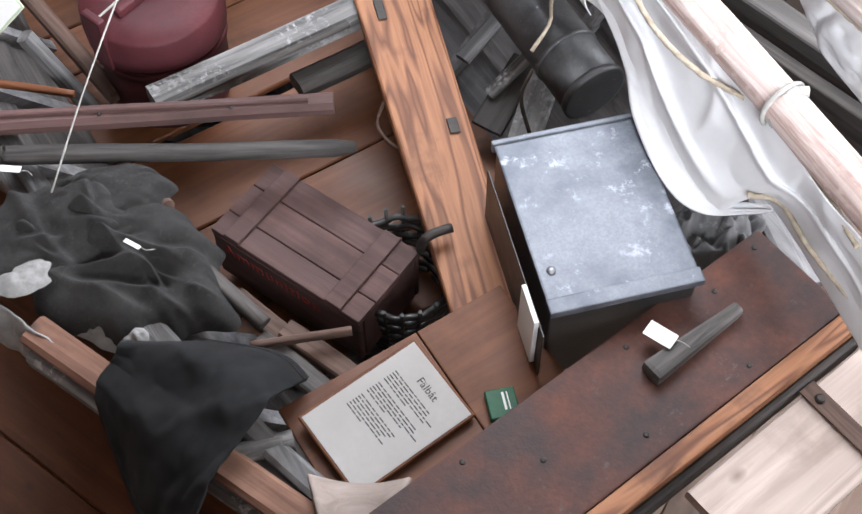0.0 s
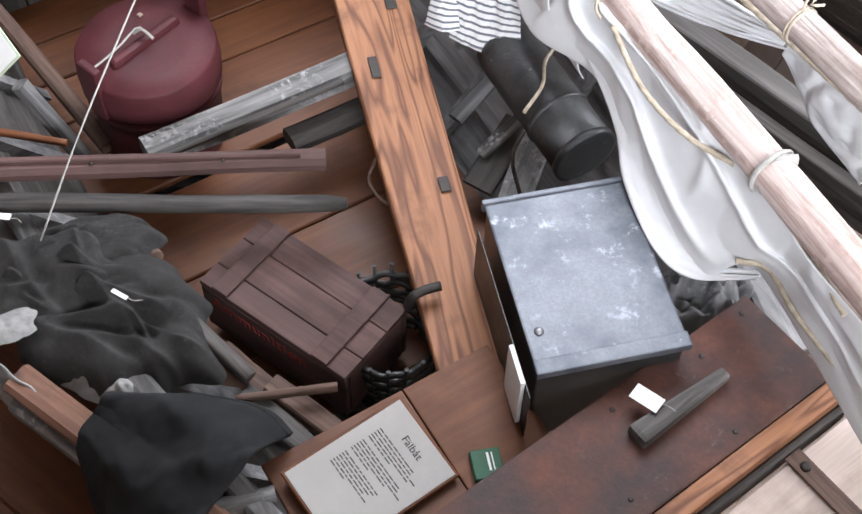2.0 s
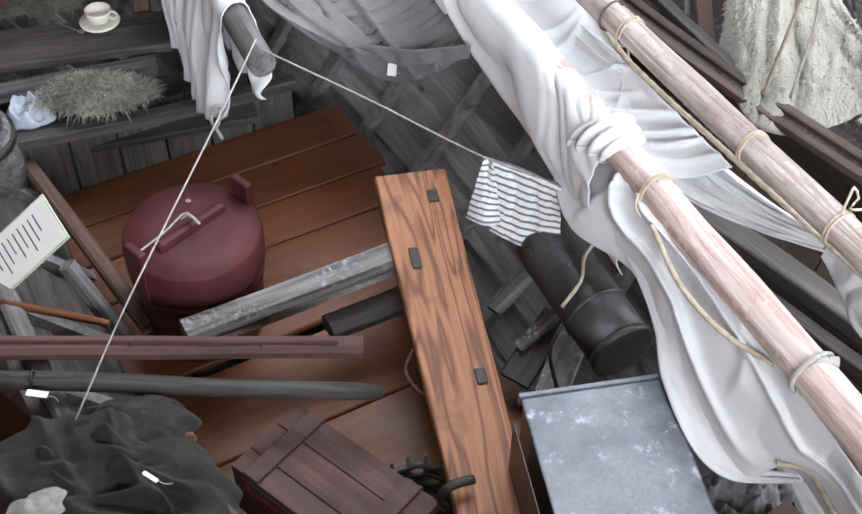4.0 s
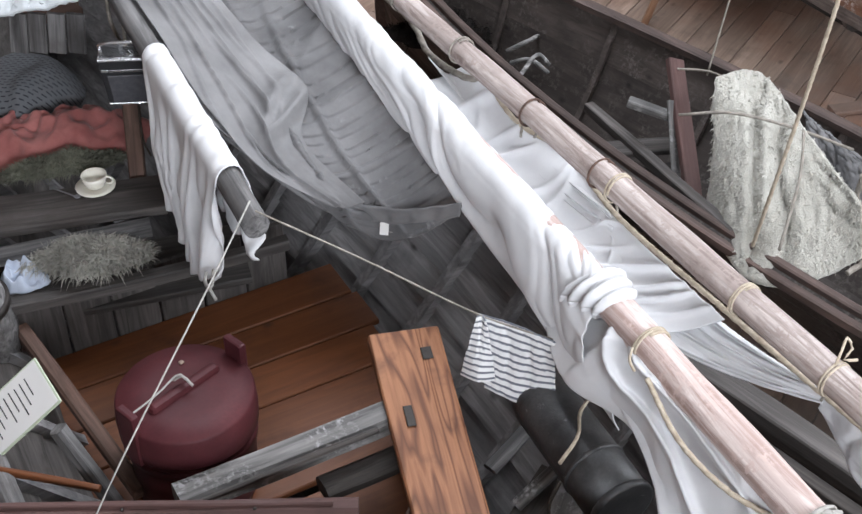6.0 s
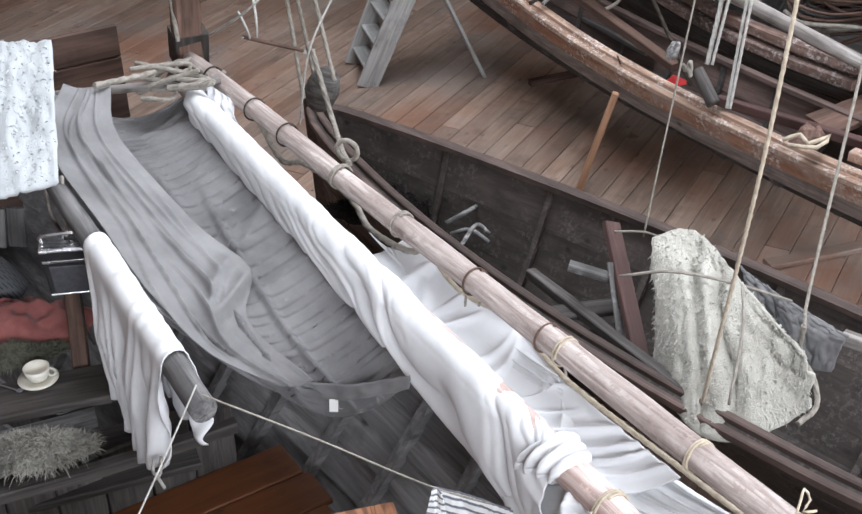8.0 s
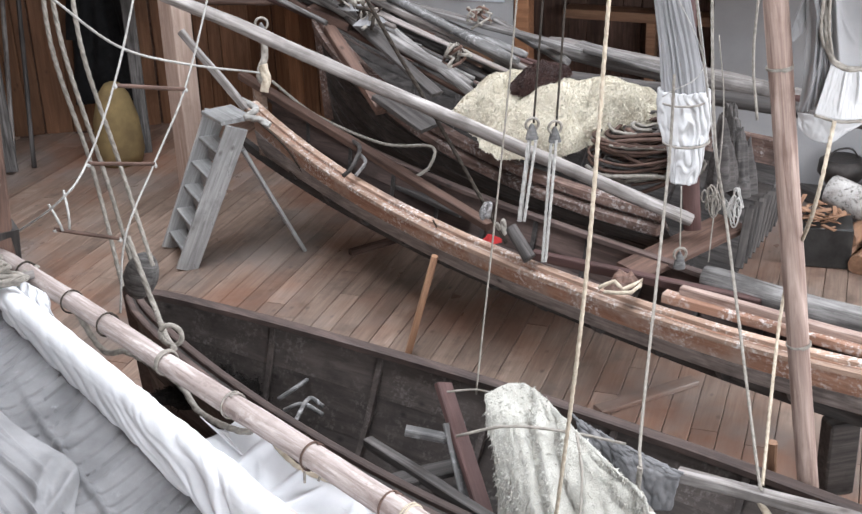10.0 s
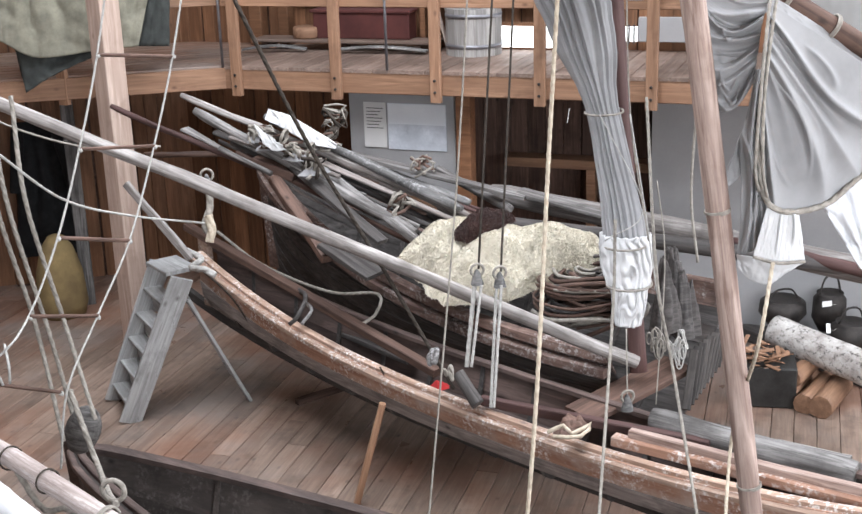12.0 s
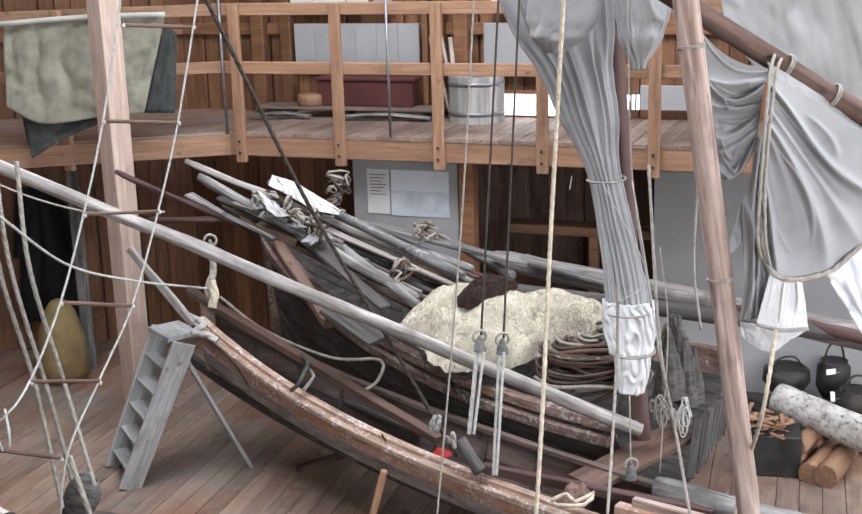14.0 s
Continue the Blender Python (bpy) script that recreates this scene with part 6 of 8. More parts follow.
YD = YARD1 - YARD0
lashing((0.456, 2.412, 1.470), YD, 0.054, 0.0045, ROPE, "yellow cord lashed round a yard")
lashing((0.849, 1.863, 1.450), YD, 0.060, 0.007, WHITEROPE, "white rope turn round a yard", 1.2)
rope("tail", [(0.444, 2.351, 1.520), (0.436, 2.324, 1.500), (0.451, 2.316, 1.470)], 0.004, ROPE, None, "frayed end of yellow cord on a yard", "cord")
rope("tail", [(0.872, 1.843, 1.500), (0.820, 1.835, 1.500), (0.795, 1.803, 1.450), (0.814, 1.802, 1.420)], 0.012, WHITEROPE, None, "white rope end on a yard", "rope")
for p, mt, tw in (((0.233, 3.495, 1.500), BROWN, 1.2), ((0.487, 3.195, 1.500), BROWN, 1.2), ((0.517, 3.108, 1.500), ROPE, 1.5), ((0.817, 2.614, 1.500), ROPE, 2.3), ((1.018, 2.329, 1.500), ROPE, 2.0), ((0.014, 3.898, 1.500), GREYROPE, 1.3), ((-0.222, 4.266, 1.500), GREYROPE, 2.5), ((-0.614, 4.895, 1.500), DARKROPE, 1.1), ((-0.455, 4.642, 1.500), DARKROPE, 1.2), ((-0.818, 5.254, 1.500), DARKROPE, 1.2)):
    lashing(p, BOOM1 - BOOM0, 0.048, 0.004, mt, "cord collar round a boom", tw)
for a, b in (((0.236, 3.517, 1.460), (0.228, 3.475, 1.400)), ((0.500, 3.207, 1.460), (0.520, 3.139, 1.360)), ((0.800, 2.614, 1.460), (0.817, 2.613, 1.400)), ((0.974, 2.349, 1.460), (0.954, 2.337, 1.360)), ((0.093, 3.765, 1.400), (0.120, 3.565, 1.360)), ((0.476, 3.247, 1.420), (0.462, 3.020, 1.300)), ((0.175, 3.676, 1.430), (0.184, 3.481, 1.400))):
    rope("lacing", [a, tuple((Vector(a) + Vector(b)) / 2 + Vector((0.012, 0, 0))), b], 0.005, GREYROPE, None, "short lacing cord between sail and boom", "cord", group="sail lacings")
rope("bow_knot", [(0.940, 2.276, 1.550), (0.962, 2.315, 1.570), (0.978, 2.345, 1.580), (0.991, 2.326, 1.560), (0.965, 2.296, 1.550), (1.000, 2.297, 1.550)], 0.004, ROPE, None, "pale cord tied in a bow on a boom", "cord")
rope("slack_rope", [(-0.611, 4.797, 1.470), (-0.513, 4.627, 1.380), (-0.408, 4.544, 1.400), (-0.222, 4.257, 1.400), (-0.145, 4.081, 1.360), (-0.009, 3.851, 1.400), (0.070, 3.822, 1.420)], 0.012, GREYROPE, None, "slack grey rope along a boom", "rope", laid=True)

# ---- inside the tarred boat ----
yoke = thing("wooden_yoke", (1.012, 4.748, 0.600), "reddish-grey upright board with a side arm in a boat", "board")
beam("upright", (0.876, 4.648, 1.020), (0.947, 4.063, 0.620), 0.085, 0.03, CRATE, yoke, up=(0.5, -0.8, 0.3), segs=8, wobble=0.003)
beam("upright", (0.885, 4.488, 0.920), (0.922, 4.210, 0.600), 0.12, 0.012, DRIFT, yoke, up=(0.5, -0.8, 0.3), segs=6, wobble=0.003)
beam("arm", (0.681, 4.506, 0.900), (0.887, 4.442, 0.860), 0.05, 0.035, DRIFT, yoke, segs=6, wobble=0.004)


def skin(name, top, low, label, mat, count, length, seed, sag=0.0, fold=0.03, width=0.004, nf=3, droop=0.9):
    """A fleece hung or laid between two edges, with its locks."""
    t = thing(name, low[0], label, "fleece", "fleeces")
    f = loft(top, low, 50, 40, sag, fold, nf, seed, 0.012)
    sheet("hide", f, 50, 40, mat, t, "", 0.012)
    rng = random.Random(int(seed * 100))
    places = []
    for _ in range(count):
        u, v = rng.uniform(0, 0.98), rng.uniform(0, 0.98)
        p = f(u, v)
        n = (f(u + 0.02, v) - p).cross(f(u, v + 0.02) - p)
        n = n.normalized() if n.length else Vector((0, 0, 1))
        if n.dot(Vector(EYE) - p) < 0:
            n = -n
        places.append((p, n))
    fur("wool", places, length, mat, t, droop, width, int(seed * 10))
    return t


skin("hung_fleece", [(1.012, 4.421, 1.080), (1.189, 4.471, 1.080), (1.297, 4.211, 1.040), (1.463, 3.764, 0.950)], [(0.987, 4.086, 0.680), (1.056, 3.693, 0.660), (1.246, 3.609, 0.660), (1.506, 3.719, 0.720)], "grey-white fleece with a ragged edge roped to a board", FLEECEGREY, 9000, 0.022, 2.4, -0.06, 0.05, 0.004, 3, 1.3)
skin("canvas_backing", [(1.374, 4.389, 0.950), (1.500, 4.179, 0.930), (1.712, 3.952, 0.880)], [(1.416, 4.181, 0.750), (1.526, 4.007, 0.720), (1.664, 3.943, 0.720)], "grey canvas bag behind a fleece", CANVAS, 10, 0.01, 3.1, -0.05, 0.03)
rope("fleece_cord", [(0.856, 4.286, 0.980), (1.046, 4.217, 1.040), (1.276, 4.138, 1.030), (1.507, 4.066, 0.980)], 0.006, GREYROPE, None, "grey cord tied across a fleece", "cord")
rope("fleece_cord", [(1.316, 4.118, 1.030), (1.276, 3.911, 0.950), (1.180, 3.657, 0.800)], 0.006, GREYROPE, None, "grey cord hanging over a fleece", "cord")
rope("fleece_cord", [(0.873, 4.611, 1.000), (0.990, 4.533, 1.040), (1.054, 4.448, 1.060)], 0.005, GREYROPE, None, "grey cord from board to fleece", "cord")
for p, q, w, h, mt, lb in (((1.726, 4.039, 0.820), (2.325, 3.539, 0.820), 0.055, 0.05, PALEPOLE, "grey worn thwart bar across a boat"),
                       ((0.548, 4.418, 0.700), (0.895, 4.481, 0.700), 0.1, 0.03, GREYDARK, "grey plank lying in a boat"),
                       ((0.538, 4.197, 0.660), (0.943, 4.362, 0.660), 0.12, 0.03, GREYDARK, "grey plank lying in a boat"),
                       ((0.545, 4.740, 0.720), (1.053, 3.855, 0.720), 0.05, 0.045, GREYDARK, "brown near rail of a tarred boat"),
                       ((1.991, 5.846, 0.020), (2.645, 6.033, 0.020), 0.09, 0.03, FLOOR, "short floor offcut beside a boat"),
                       ((0.919, 8.399, 0.020), (1.293, 8.559, 0.020), 0.05, 0.05, BROWN, "dark wood offcut on the floor")):
    th = thing("plank", p, lb, "plank", "loose planks")
    beam("timber", p, q, w, h, mt, th, segs=8, wobble=0.004)
for p, q, r0 in (((1.063, 6.797, 0.000), (1.252, 6.777, 0.660), 0.026), ((2.310, 4.362, 0.450), (2.274, 4.311, 0.720), 0.022)):
    th = thing("prop_stick", p, "yellow split pine stick propping a boat", "stick", "prop sticks")
    beam("stick", p, q, r0 * 2, r0 * 1.5, RAILPINE, th, segs=8, bevel=0.01, wobble=0.003)
PEAT = plain("black turf", (0.02, 0.016, 0.014), (0.006, 0.005, 0.0045), 14, 0.95, 0, 160, 0.8)
heap_thing = thing("dark_turf", (0.166, 6.184, 0.300), "black moss and feathers in a boat's bottom", "moss", "", "stuff")
ob, f = heap("mound", (0.11, 6.02, 0.36), 0.46, 0.22, 0.10, PEAT, heap_thing, 3.7, 0.7, 4.0, 0.2, 40, 2.0, 0.4, "", None, 0.4)
fur("fibres", surface_points(f, 3000, 4), 0.05, PEAT, heap_thing, 1.0, 0.003, 9)
for k, (p, q, c) in enumerate((((0.197, 5.584, 0.500), (0.369, 5.754, 0.500), (0.315, 5.599, 0.560)), ((0.262, 5.352, 0.500), (0.411, 5.459, 0.500), (0.344, 5.452, 0.560)), ((0.216, 5.469, 0.500), (0.403, 5.379, 0.500), (0.313, 5.437, 0.540)))):
    rope("bleached_bone", [p, c, q], 0.012, DRIFT, None, "pale bleached bone in a boat's bottom", "bone", group="bones")
drng = random.Random(5)
for p in ((0.419, 5.974, 0.660), (0.599, 5.854, 0.620), (0.488, 5.870, 0.600), (0.642, 5.752, 0.620), (0.426, 5.802, 0.500), (0.571, 5.713, 0.550), (0.668, 5.653, 0.500)):
    q = Vector(p) + Vector((drng.uniform(-0.01, 0.01), -0.01, -0.05))
    rope("white_splash", [p, tuple(q)], 0.006, PAPER, None, "white droplet stain on a tarred plank", "stain", group="white stains")
rope("slack_line", [(1.496, 3.871, 1.000), (1.509, 3.900, 0.850), (1.550, 3.825, 0.780), (1.543, 3.730, 0.720), (1.452, 3.653, 0.700)], 0.011, GREYROPE, None, "grey rope trailing into a boat", "rope", laid=True)
rope("slack_line", [(1.979, 3.809, 0.800), (2.024, 3.757, 0.700), (2.007, 3.768, 0.600), (1.867, 3.667, 0.550)], 0.014, ROPE, None, "thick pale rope hanging under a thwart", "rope", laid=True)

skin("roof_fleece", [(-1.913, 4.382, 1.950), (-1.634, 4.547, 1.950), (-1.343, 4.553, 1.950)], [(-1.708, 3.608, 1.720), (-1.474, 3.680, 1.720), (-1.189, 3.803, 1.740)], "white fleece laid over the edge of a boat tent", plain("white fleece", (0.46, 0.48, 0.49), (0.36, 0.38, 0.39), 6, 0.95, 0, 160, 0.6, 0.2), 7000, 0.022, 5.5, 0.0, 0.02, 0.004, 3, 1.3)

# ---- step ladder ----
ladder = thing("step_ladder", (-0.255, 8.445, 0.000), "small grey-painted wooden step ladder on the floor", "ladder")
LN0, LF0 = Vector((-0.271, 8.450, 0.000)), Vector((-0.371, 8.894, 0.000))
LN1, LF1 = Vector((0.186, 8.373, 1.060)), Vector((0.055, 8.756, 1.080))
GREYPAINT = wood("flaked grey paint on wood", (0.47, 0.47, 0.462), (0.25, 0.246, 0.24), (0.12, 0.113, 0.106), stains=0.5, vary=0.1, bumps=0.2)
side_up = (LF0 - LN0).cross(LN1 - LN0)
for p, q in ((LN0, LN1), (LF0, LF1)):
    beam("stile", tuple(p), tuple(q), 0.16, 0.026, GREYPAINT, ladder, up=tuple(LF0 - LN0), segs=6, wobble=0.002)
fwd = (LN1 - LN0).normalized().cross((LF0 - LN0).normalized())
for k in range(5):
    f = (k + 0.75) / 5.8
    p, q = LN0.lerp(LN1, f), LF0.lerp(LF1, f)
    beam("tread", tuple(p), tuple(q), 0.13, 0.024, GREYPAINT, ladder, segs=2, wobble=0.001)
    beam("riser", tuple(p + Vector((0, 0, -0.09))), tuple(q + Vector((0, 0, -0.09))), 0.012, 0.15, GREYPAINT, ladder, segs=2, wobble=0.001)
beam("top_step", (0.191, 8.409, 1.100), (0.063, 8.714, 1.100), 0.24, 0.03, GREYPAINT, ladder, segs=3)
for p, q in (((0.213, 8.424, 0.880), (0.598, 8.574, 0.000)), ((0.167, 8.534, 0.950), (0.517, 9.135, -0.000))):
    beam("rear_leg", p, q, 0.04, 0.025, GREYPAINT, ladder, segs=4)

# ---- gear on the long boat ----
rope("bow_lashing", [(0.239, 8.382, 1.250), (0.316, 8.094, 1.270), (0.247, 8.092, 1.220), (0.331, 7.907, 1.250), (0.386, 7.864, 1.220)], 0.022, WHITEROPE, None, "white rope turns round a boat's stem", "rope", laid=True)
for p, q, w, h, mt, lb in (((-0.122, 8.422, 1.750), (0.255, 8.214, 1.240), 0.045, 0.045, PALEPOLE, "grey bowsprit above a boat's stem"),
                       ((0.271, 9.014, 1.250), (1.588, 6.741, 0.830), 0.07, 0.05, BROWN, "long brown timber lying along a boat"),
                       ((1.025, 8.385, 0.700), (1.578, 7.301, 0.700), 0.16, 0.03, GREYDARK, "grey thwart plank in a boat"),
                       ((2.230, 5.534, 0.860), (3.288, 4.332, 0.860), 0.07, 0.05, SHEERSTRAKE, "worn red-brown stringer along a boat's side"),
                       ((2.304, 5.494, 0.900), (3.606, 4.017, 0.900), 0.05, 0.05, MASTW, "pale brown stringer along a boat's side"),
                       ((3.112, 5.464, 0.720), (3.384, 5.182, 0.720), 0.13, 0.04, FARGREY, "grey plank offcut in a boat"),
                       ((3.039, 4.919, 0.800), (3.464, 4.580, 0.800), 0.09, 0.03, DRIFT, "pale plank offcut in a boat"),
                       ((2.244, 6.081, 0.750), (2.975, 6.387, 0.850), 0.24, 0.035, BROWN, "broad brown plank crossing a boat"),
                       ((1.718, 6.242, 0.850), (2.682, 5.346, 0.850), 0.05, 0.05, CRATE, "brown stringer inside a boat")):
    th = thing("timber", p, lb, "timber", "loose timbers")
    beam("plank", p, q, w, h, mt, th, segs=10, wobble=0.005)
log = thing("grey_log", (2.509, 5.611, 0.850), "round grey log lying in a boat", "log")
pole("trunk", (2.505, 5.676, 0.860), (3.188, 4.803, 0.860), 0.068, 0.075, FARGREY, log, segs=16, wobble=0.008, ends=0.1)
rope("knotted_hide", [(1.868, 5.531, 0.950), (1.955, 5.527, 0.980), (1.970, 5.443, 0.970), (2.096, 5.505, 0.980), (2.006, 5.420, 0.960), (1.880, 5.480, 0.950)], 0.011, ROPE, None, "pale knotted rawhide on a boat's rail", "rawhide")
heap_obj = thing("rawhide_scrap", (2.042, 5.642, 0.900), "brown rawhide scrap tied on a boat's rail", "rawhide")
heap("scrap", (2.037, 5.630, 0.900), 0.12, 0.06, 0.06, BROWN, heap_obj, 2.2, 0.6, 6, 0.4, 24)
red = thing("red_rag", (1.565, 6.584, 0.800), "small red rag in a boat", "rag")
heap("rag", (1.566, 6.632, 0.780), 0.07, 0.04, 0.04, plain("bright red cloth", (0.4, 0.03, 0.03), (0.25, 0.02, 0.02), 10, 0.9), red, 1.2, 0.4, 6, 0, 20)
rope("slack_rope", [(0.475, 8.793, 1.250), (0.751, 8.539, 1.050), (1.128, 7.943, 1.000), (1.409, 7.641, 1.050), (1.356, 7.420, 1.000), (1.245, 7.367, 0.950)], 0.011, GREYROPE, None, "slack grey rope hanging in a boat", "rope", laid=True)
rope("thin_rope", [(1.258, 6.833, 0.870), (1.380, 7.060, 0.600), (1.467, 7.081, 0.450)], 0.006, DARKROPE, None, "dark rope over a boat's side", "cord")
rope("thin_rope", [(0.295, 8.141, 1.200), (0.488, 8.245, 0.950), (0.602, 8.207, 0.750)], 0.007, DARKROPE, None, "dark rope at a boat's bow", "cord")
bracket = thing("rowlock", (0.914, 7.816, 0.950), "bent wooden rowlock on a timber", "rowlock")
rope("bow", [(0.923, 7.918, 1.050), (0.945, 7.678, 1.070), (0.873, 7.580, 0.980), (0.820, 7.608, 0.920)], 0.016, GREYDARK, bracket)
rope("bow", [(0.954, 7.769, 1.000), (0.966, 7.600, 1.000), (0.895, 7.584, 0.920)], 0.013, DRIFT, bracket)

# ---- load of the broad boat ----
prng = random.Random(12)
for p, q, r0, r1, mt, lb in (
        ((0.328, 9.066, 2.218), (2.098, 7.809, 1.475), 0.034, 0.045, PALEPOLE, "grey oar on a boat's load"),
        ((0.406, 8.845, 2.139), (1.689, 7.680, 1.425), 0.05, 0.055, FARGREY, "thick grey spar on a boat's load"),
        ((0.881, 8.797, 2.066), (2.025, 7.742, 1.546), 0.04, 0.05, DRIFT, "silver spar on a boat's load"),
        ((0.899, 8.597, 2.101), (1.284, 8.403, 1.896), 0.055, 0.05, PALEPOLE, "pale short spar with a rounded end"),
        ((1.104, 8.516, 1.827), (1.698, 7.564, 1.401), 0.04, 0.045, FARGREY, "grey spar on a boat's load"),
        ((1.326, 8.688, 1.813), (2.156, 8.016, 1.501), 0.035, 0.04, DRIFT, "silver spar on a boat's load"),
        ((1.398, 8.443, 1.701), (1.814, 7.884, 1.490), 0.016, 0.018, BROWN, "thin brown stick on a boat's load"),
        ((1.439, 8.445, 1.736), (1.888, 7.876, 1.523), 0.014, 0.016, RAILPINE, "thin yellow stick on a boat's load"),
        ((2.094, 8.698, 1.604), (2.424, 7.927, 1.461), 0.04, 0.05, FARGREY, "grey spar on a boat's load"),
        ((-0.179, 9.160, 2.150), (0.784, 8.632, 1.729), 0.03, 0.034, CRATE, "reddish boat-hook shaft on a boat's load"),
        ((2.415, 8.365, 1.470), (4.470, 6.151, 1.263), 0.075, 0.085, PALEPOLE, "long heavy grey spar along a boat"),
        ((2.182, 7.977, 1.391), (4.069, 6.332, 1.351), 0.05, 0.05, GREYDARK, "dark spar along a boat"),
        ((0.022, 9.189, 1.770), (0.642, 8.961, 1.769), 0.03, 0.03, BROWN, "brown pole lying behind a boat"),
        ((3.606, 6.973, 1.383), (4.355, 5.745, 1.343), 0.035, 0.04, CRATE, "reddish-brown pole along a boat")):
    th = thing("spar", p, lb, "spar", "spars of the load")
    k = 1.0 if "long" in lb else 0.68
    pole("shaft", p, q, r0 * k, r1 * k, mt, th, segs=22, wobble=0.009, ends=0.25)
mess = random.Random(31)
for k in range(46):
    a = Vector((0.450, 8.725, 2.052)).lerp(Vector((1.385, 8.356, 1.761)), mess.random()) + Vector((mess.uniform(-0.2, 0.2), mess.uniform(-0.1, 0.2), mess.uniform(-0.12, 0.02)))
    b = a + (Vector((2.071, 7.709, 1.474)) - Vector((0.536, 8.829, 2.086))).normalized() * mess.uniform(0.7, 1.7) + Vector((mess.uniform(-0.15, 0.15), mess.uniform(-0.1, 0.1), mess.uniform(-0.12, 0.05)))
    th = thing("stick", tuple(a), "old grey-brown stick on a boat's load", "stick", "sticks of the load")
    r0, mt = mess.uniform(0.010, 0.024), mess.choice((FARGREY, PAINTEDSIDE, BROWN, GREYDARK, CRATE))
    if k % 3:
        pole("shaft", tuple(a), tuple(b), r0, r0 * 0.8, mt, th, segs=8, sides=8, wobble=0.008)
    else:                                    # a flat oar: narrow loom, broad thin blade
        pole("loom", tuple(a.lerp(b, 0.42)), tuple(b), 0.02, 0.017, mt, th, segs=8, sides=8, wobble=0.005)
        beam("blade", tuple(a), tuple(a.lerp(b, 0.45)), 0.085, 0.02, mt, th, segs=8, bevel=0.006, wobble=0.005, taper=0.5)
for p, q, w, h, mt in (((1.348, 8.582, 1.814), (2.520, 7.918, 1.532), 0.10, 0.03, FARGREY), ((0.999, 8.317, 1.802), (1.437, 7.523, 1.438), 0.09, 0.03, GREYDARK), ((2.516, 8.031, 1.544), (3.034, 7.595, 1.434), 0.16, 0.03, FARGREY), ((0.753, 8.452, 1.831), (1.011, 8.297, 1.728), 0.12, 0.06, BROWN), ((0.862, 8.312, 1.718), (1.084, 7.556, 1.354), 0.08, 0.06, BROWN), ((1.093, 7.585, 1.454), (1.348, 7.282, 1.303), 0.2, 0.03, GREYDARK)):
    th = thing("board", p, "grey weathered board on a boat's load", "board", "boards of the load")
    beam("plank", p, q, w, h, mt, th, segs=8, wobble=0.006)
for k, c in enumerate(((0.865, 8.370, 1.974), (1.013, 8.237, 1.914), (1.120, 8.103, 1.840), (0.806, 8.487, 2.013), (1.640, 7.850, 1.610), (1.871, 8.256, 1.743), (1.251, 8.420, 1.953), (1.349, 8.634, 2.062))):
    th = thing("lashing_bundle", c, "tangled grey lashing with pale rag ends", "lashing", "tangled lashings")
    for j in range(6):
        pts = [tuple(Vector(c) + Vector((prng.uniform(-0.09, 0.09), prng.uniform(-0.08, 0.08), prng.uniform(-0.09, 0.06)))) for _ in range(5)]
        rope("strand", pts, prng.choice((0.006, 0.009, 0.012)), prng.choice((GREYROPE, BROWN, DARKROPE, GREYROPE)), th)
    if k < 4:
        heap("rag", tuple(Vector(c) + Vector((0, 0, -0.06))), 0.10, 0.05, 0.05, SAILGREY, th, 1.7 + k, 0.5, 4, prng.uniform(0, 3), 24, 2, 0.4, "pale rag", None, 0.3)

wrap = thing("white_wrapping", (0.95, 8.30, 1.95), "white cotton cloth wrapped round the oar blades", "cloth")
sheet("cloth", creased(loft([(0.858, 8.35, 2.195), (1.010, 8.35, 2.130), (1.172, 8.35, 2.019), (1.314, 8.35, 1.916)], [(0.82, 8.27, 2.14), (0.955, 8.28, 2.06), (1.115, 8.28, 1.95), (1.288, 8.28, 1.90)], 60, 24, 0.0, 0.012, 3, 4.0, 0.001, 0.3), (-0.1, -0.9, 0.3), fan_folds(9, 3, 0.03, 0.03, (-0.1, 0.2), (0.7, 1.1), (0.0, 1.0), 0.2, 0.06)), 60, 24, SAILTAIL, wrap)
sheet("cloth", creased(loft([(0.751, 8.30, 2.111), (0.813, 8.30, 2.050), (0.882, 8.30, 1.988)], [(0.795, 8.25, 1.979), (0.872, 8.25, 1.924), (0.954, 8.25, 1.928)], 30, 16, 0.0, 0.02, 2, 2.0, 0.004, 0.2), (-0.1, -0.9, 0.3), fan_folds(4, 9, 0.03, 0.07, (-0.1, 0.2), (0.7, 1.1))), 30, 16, SAILTAIL, wrap, "loose white end")
for c in ((0.93, 8.22, 2.03), (1.10, 8.20, 1.93)):
    part("tie", ring_mesh("tie", 0.05, 0.006, 2.0, 40, 0.02), GREYROPE, wrap, "grey cord turns", along(c, (c[0] + 0.8, c[1] - 0.5, c[2] - 0.35)))

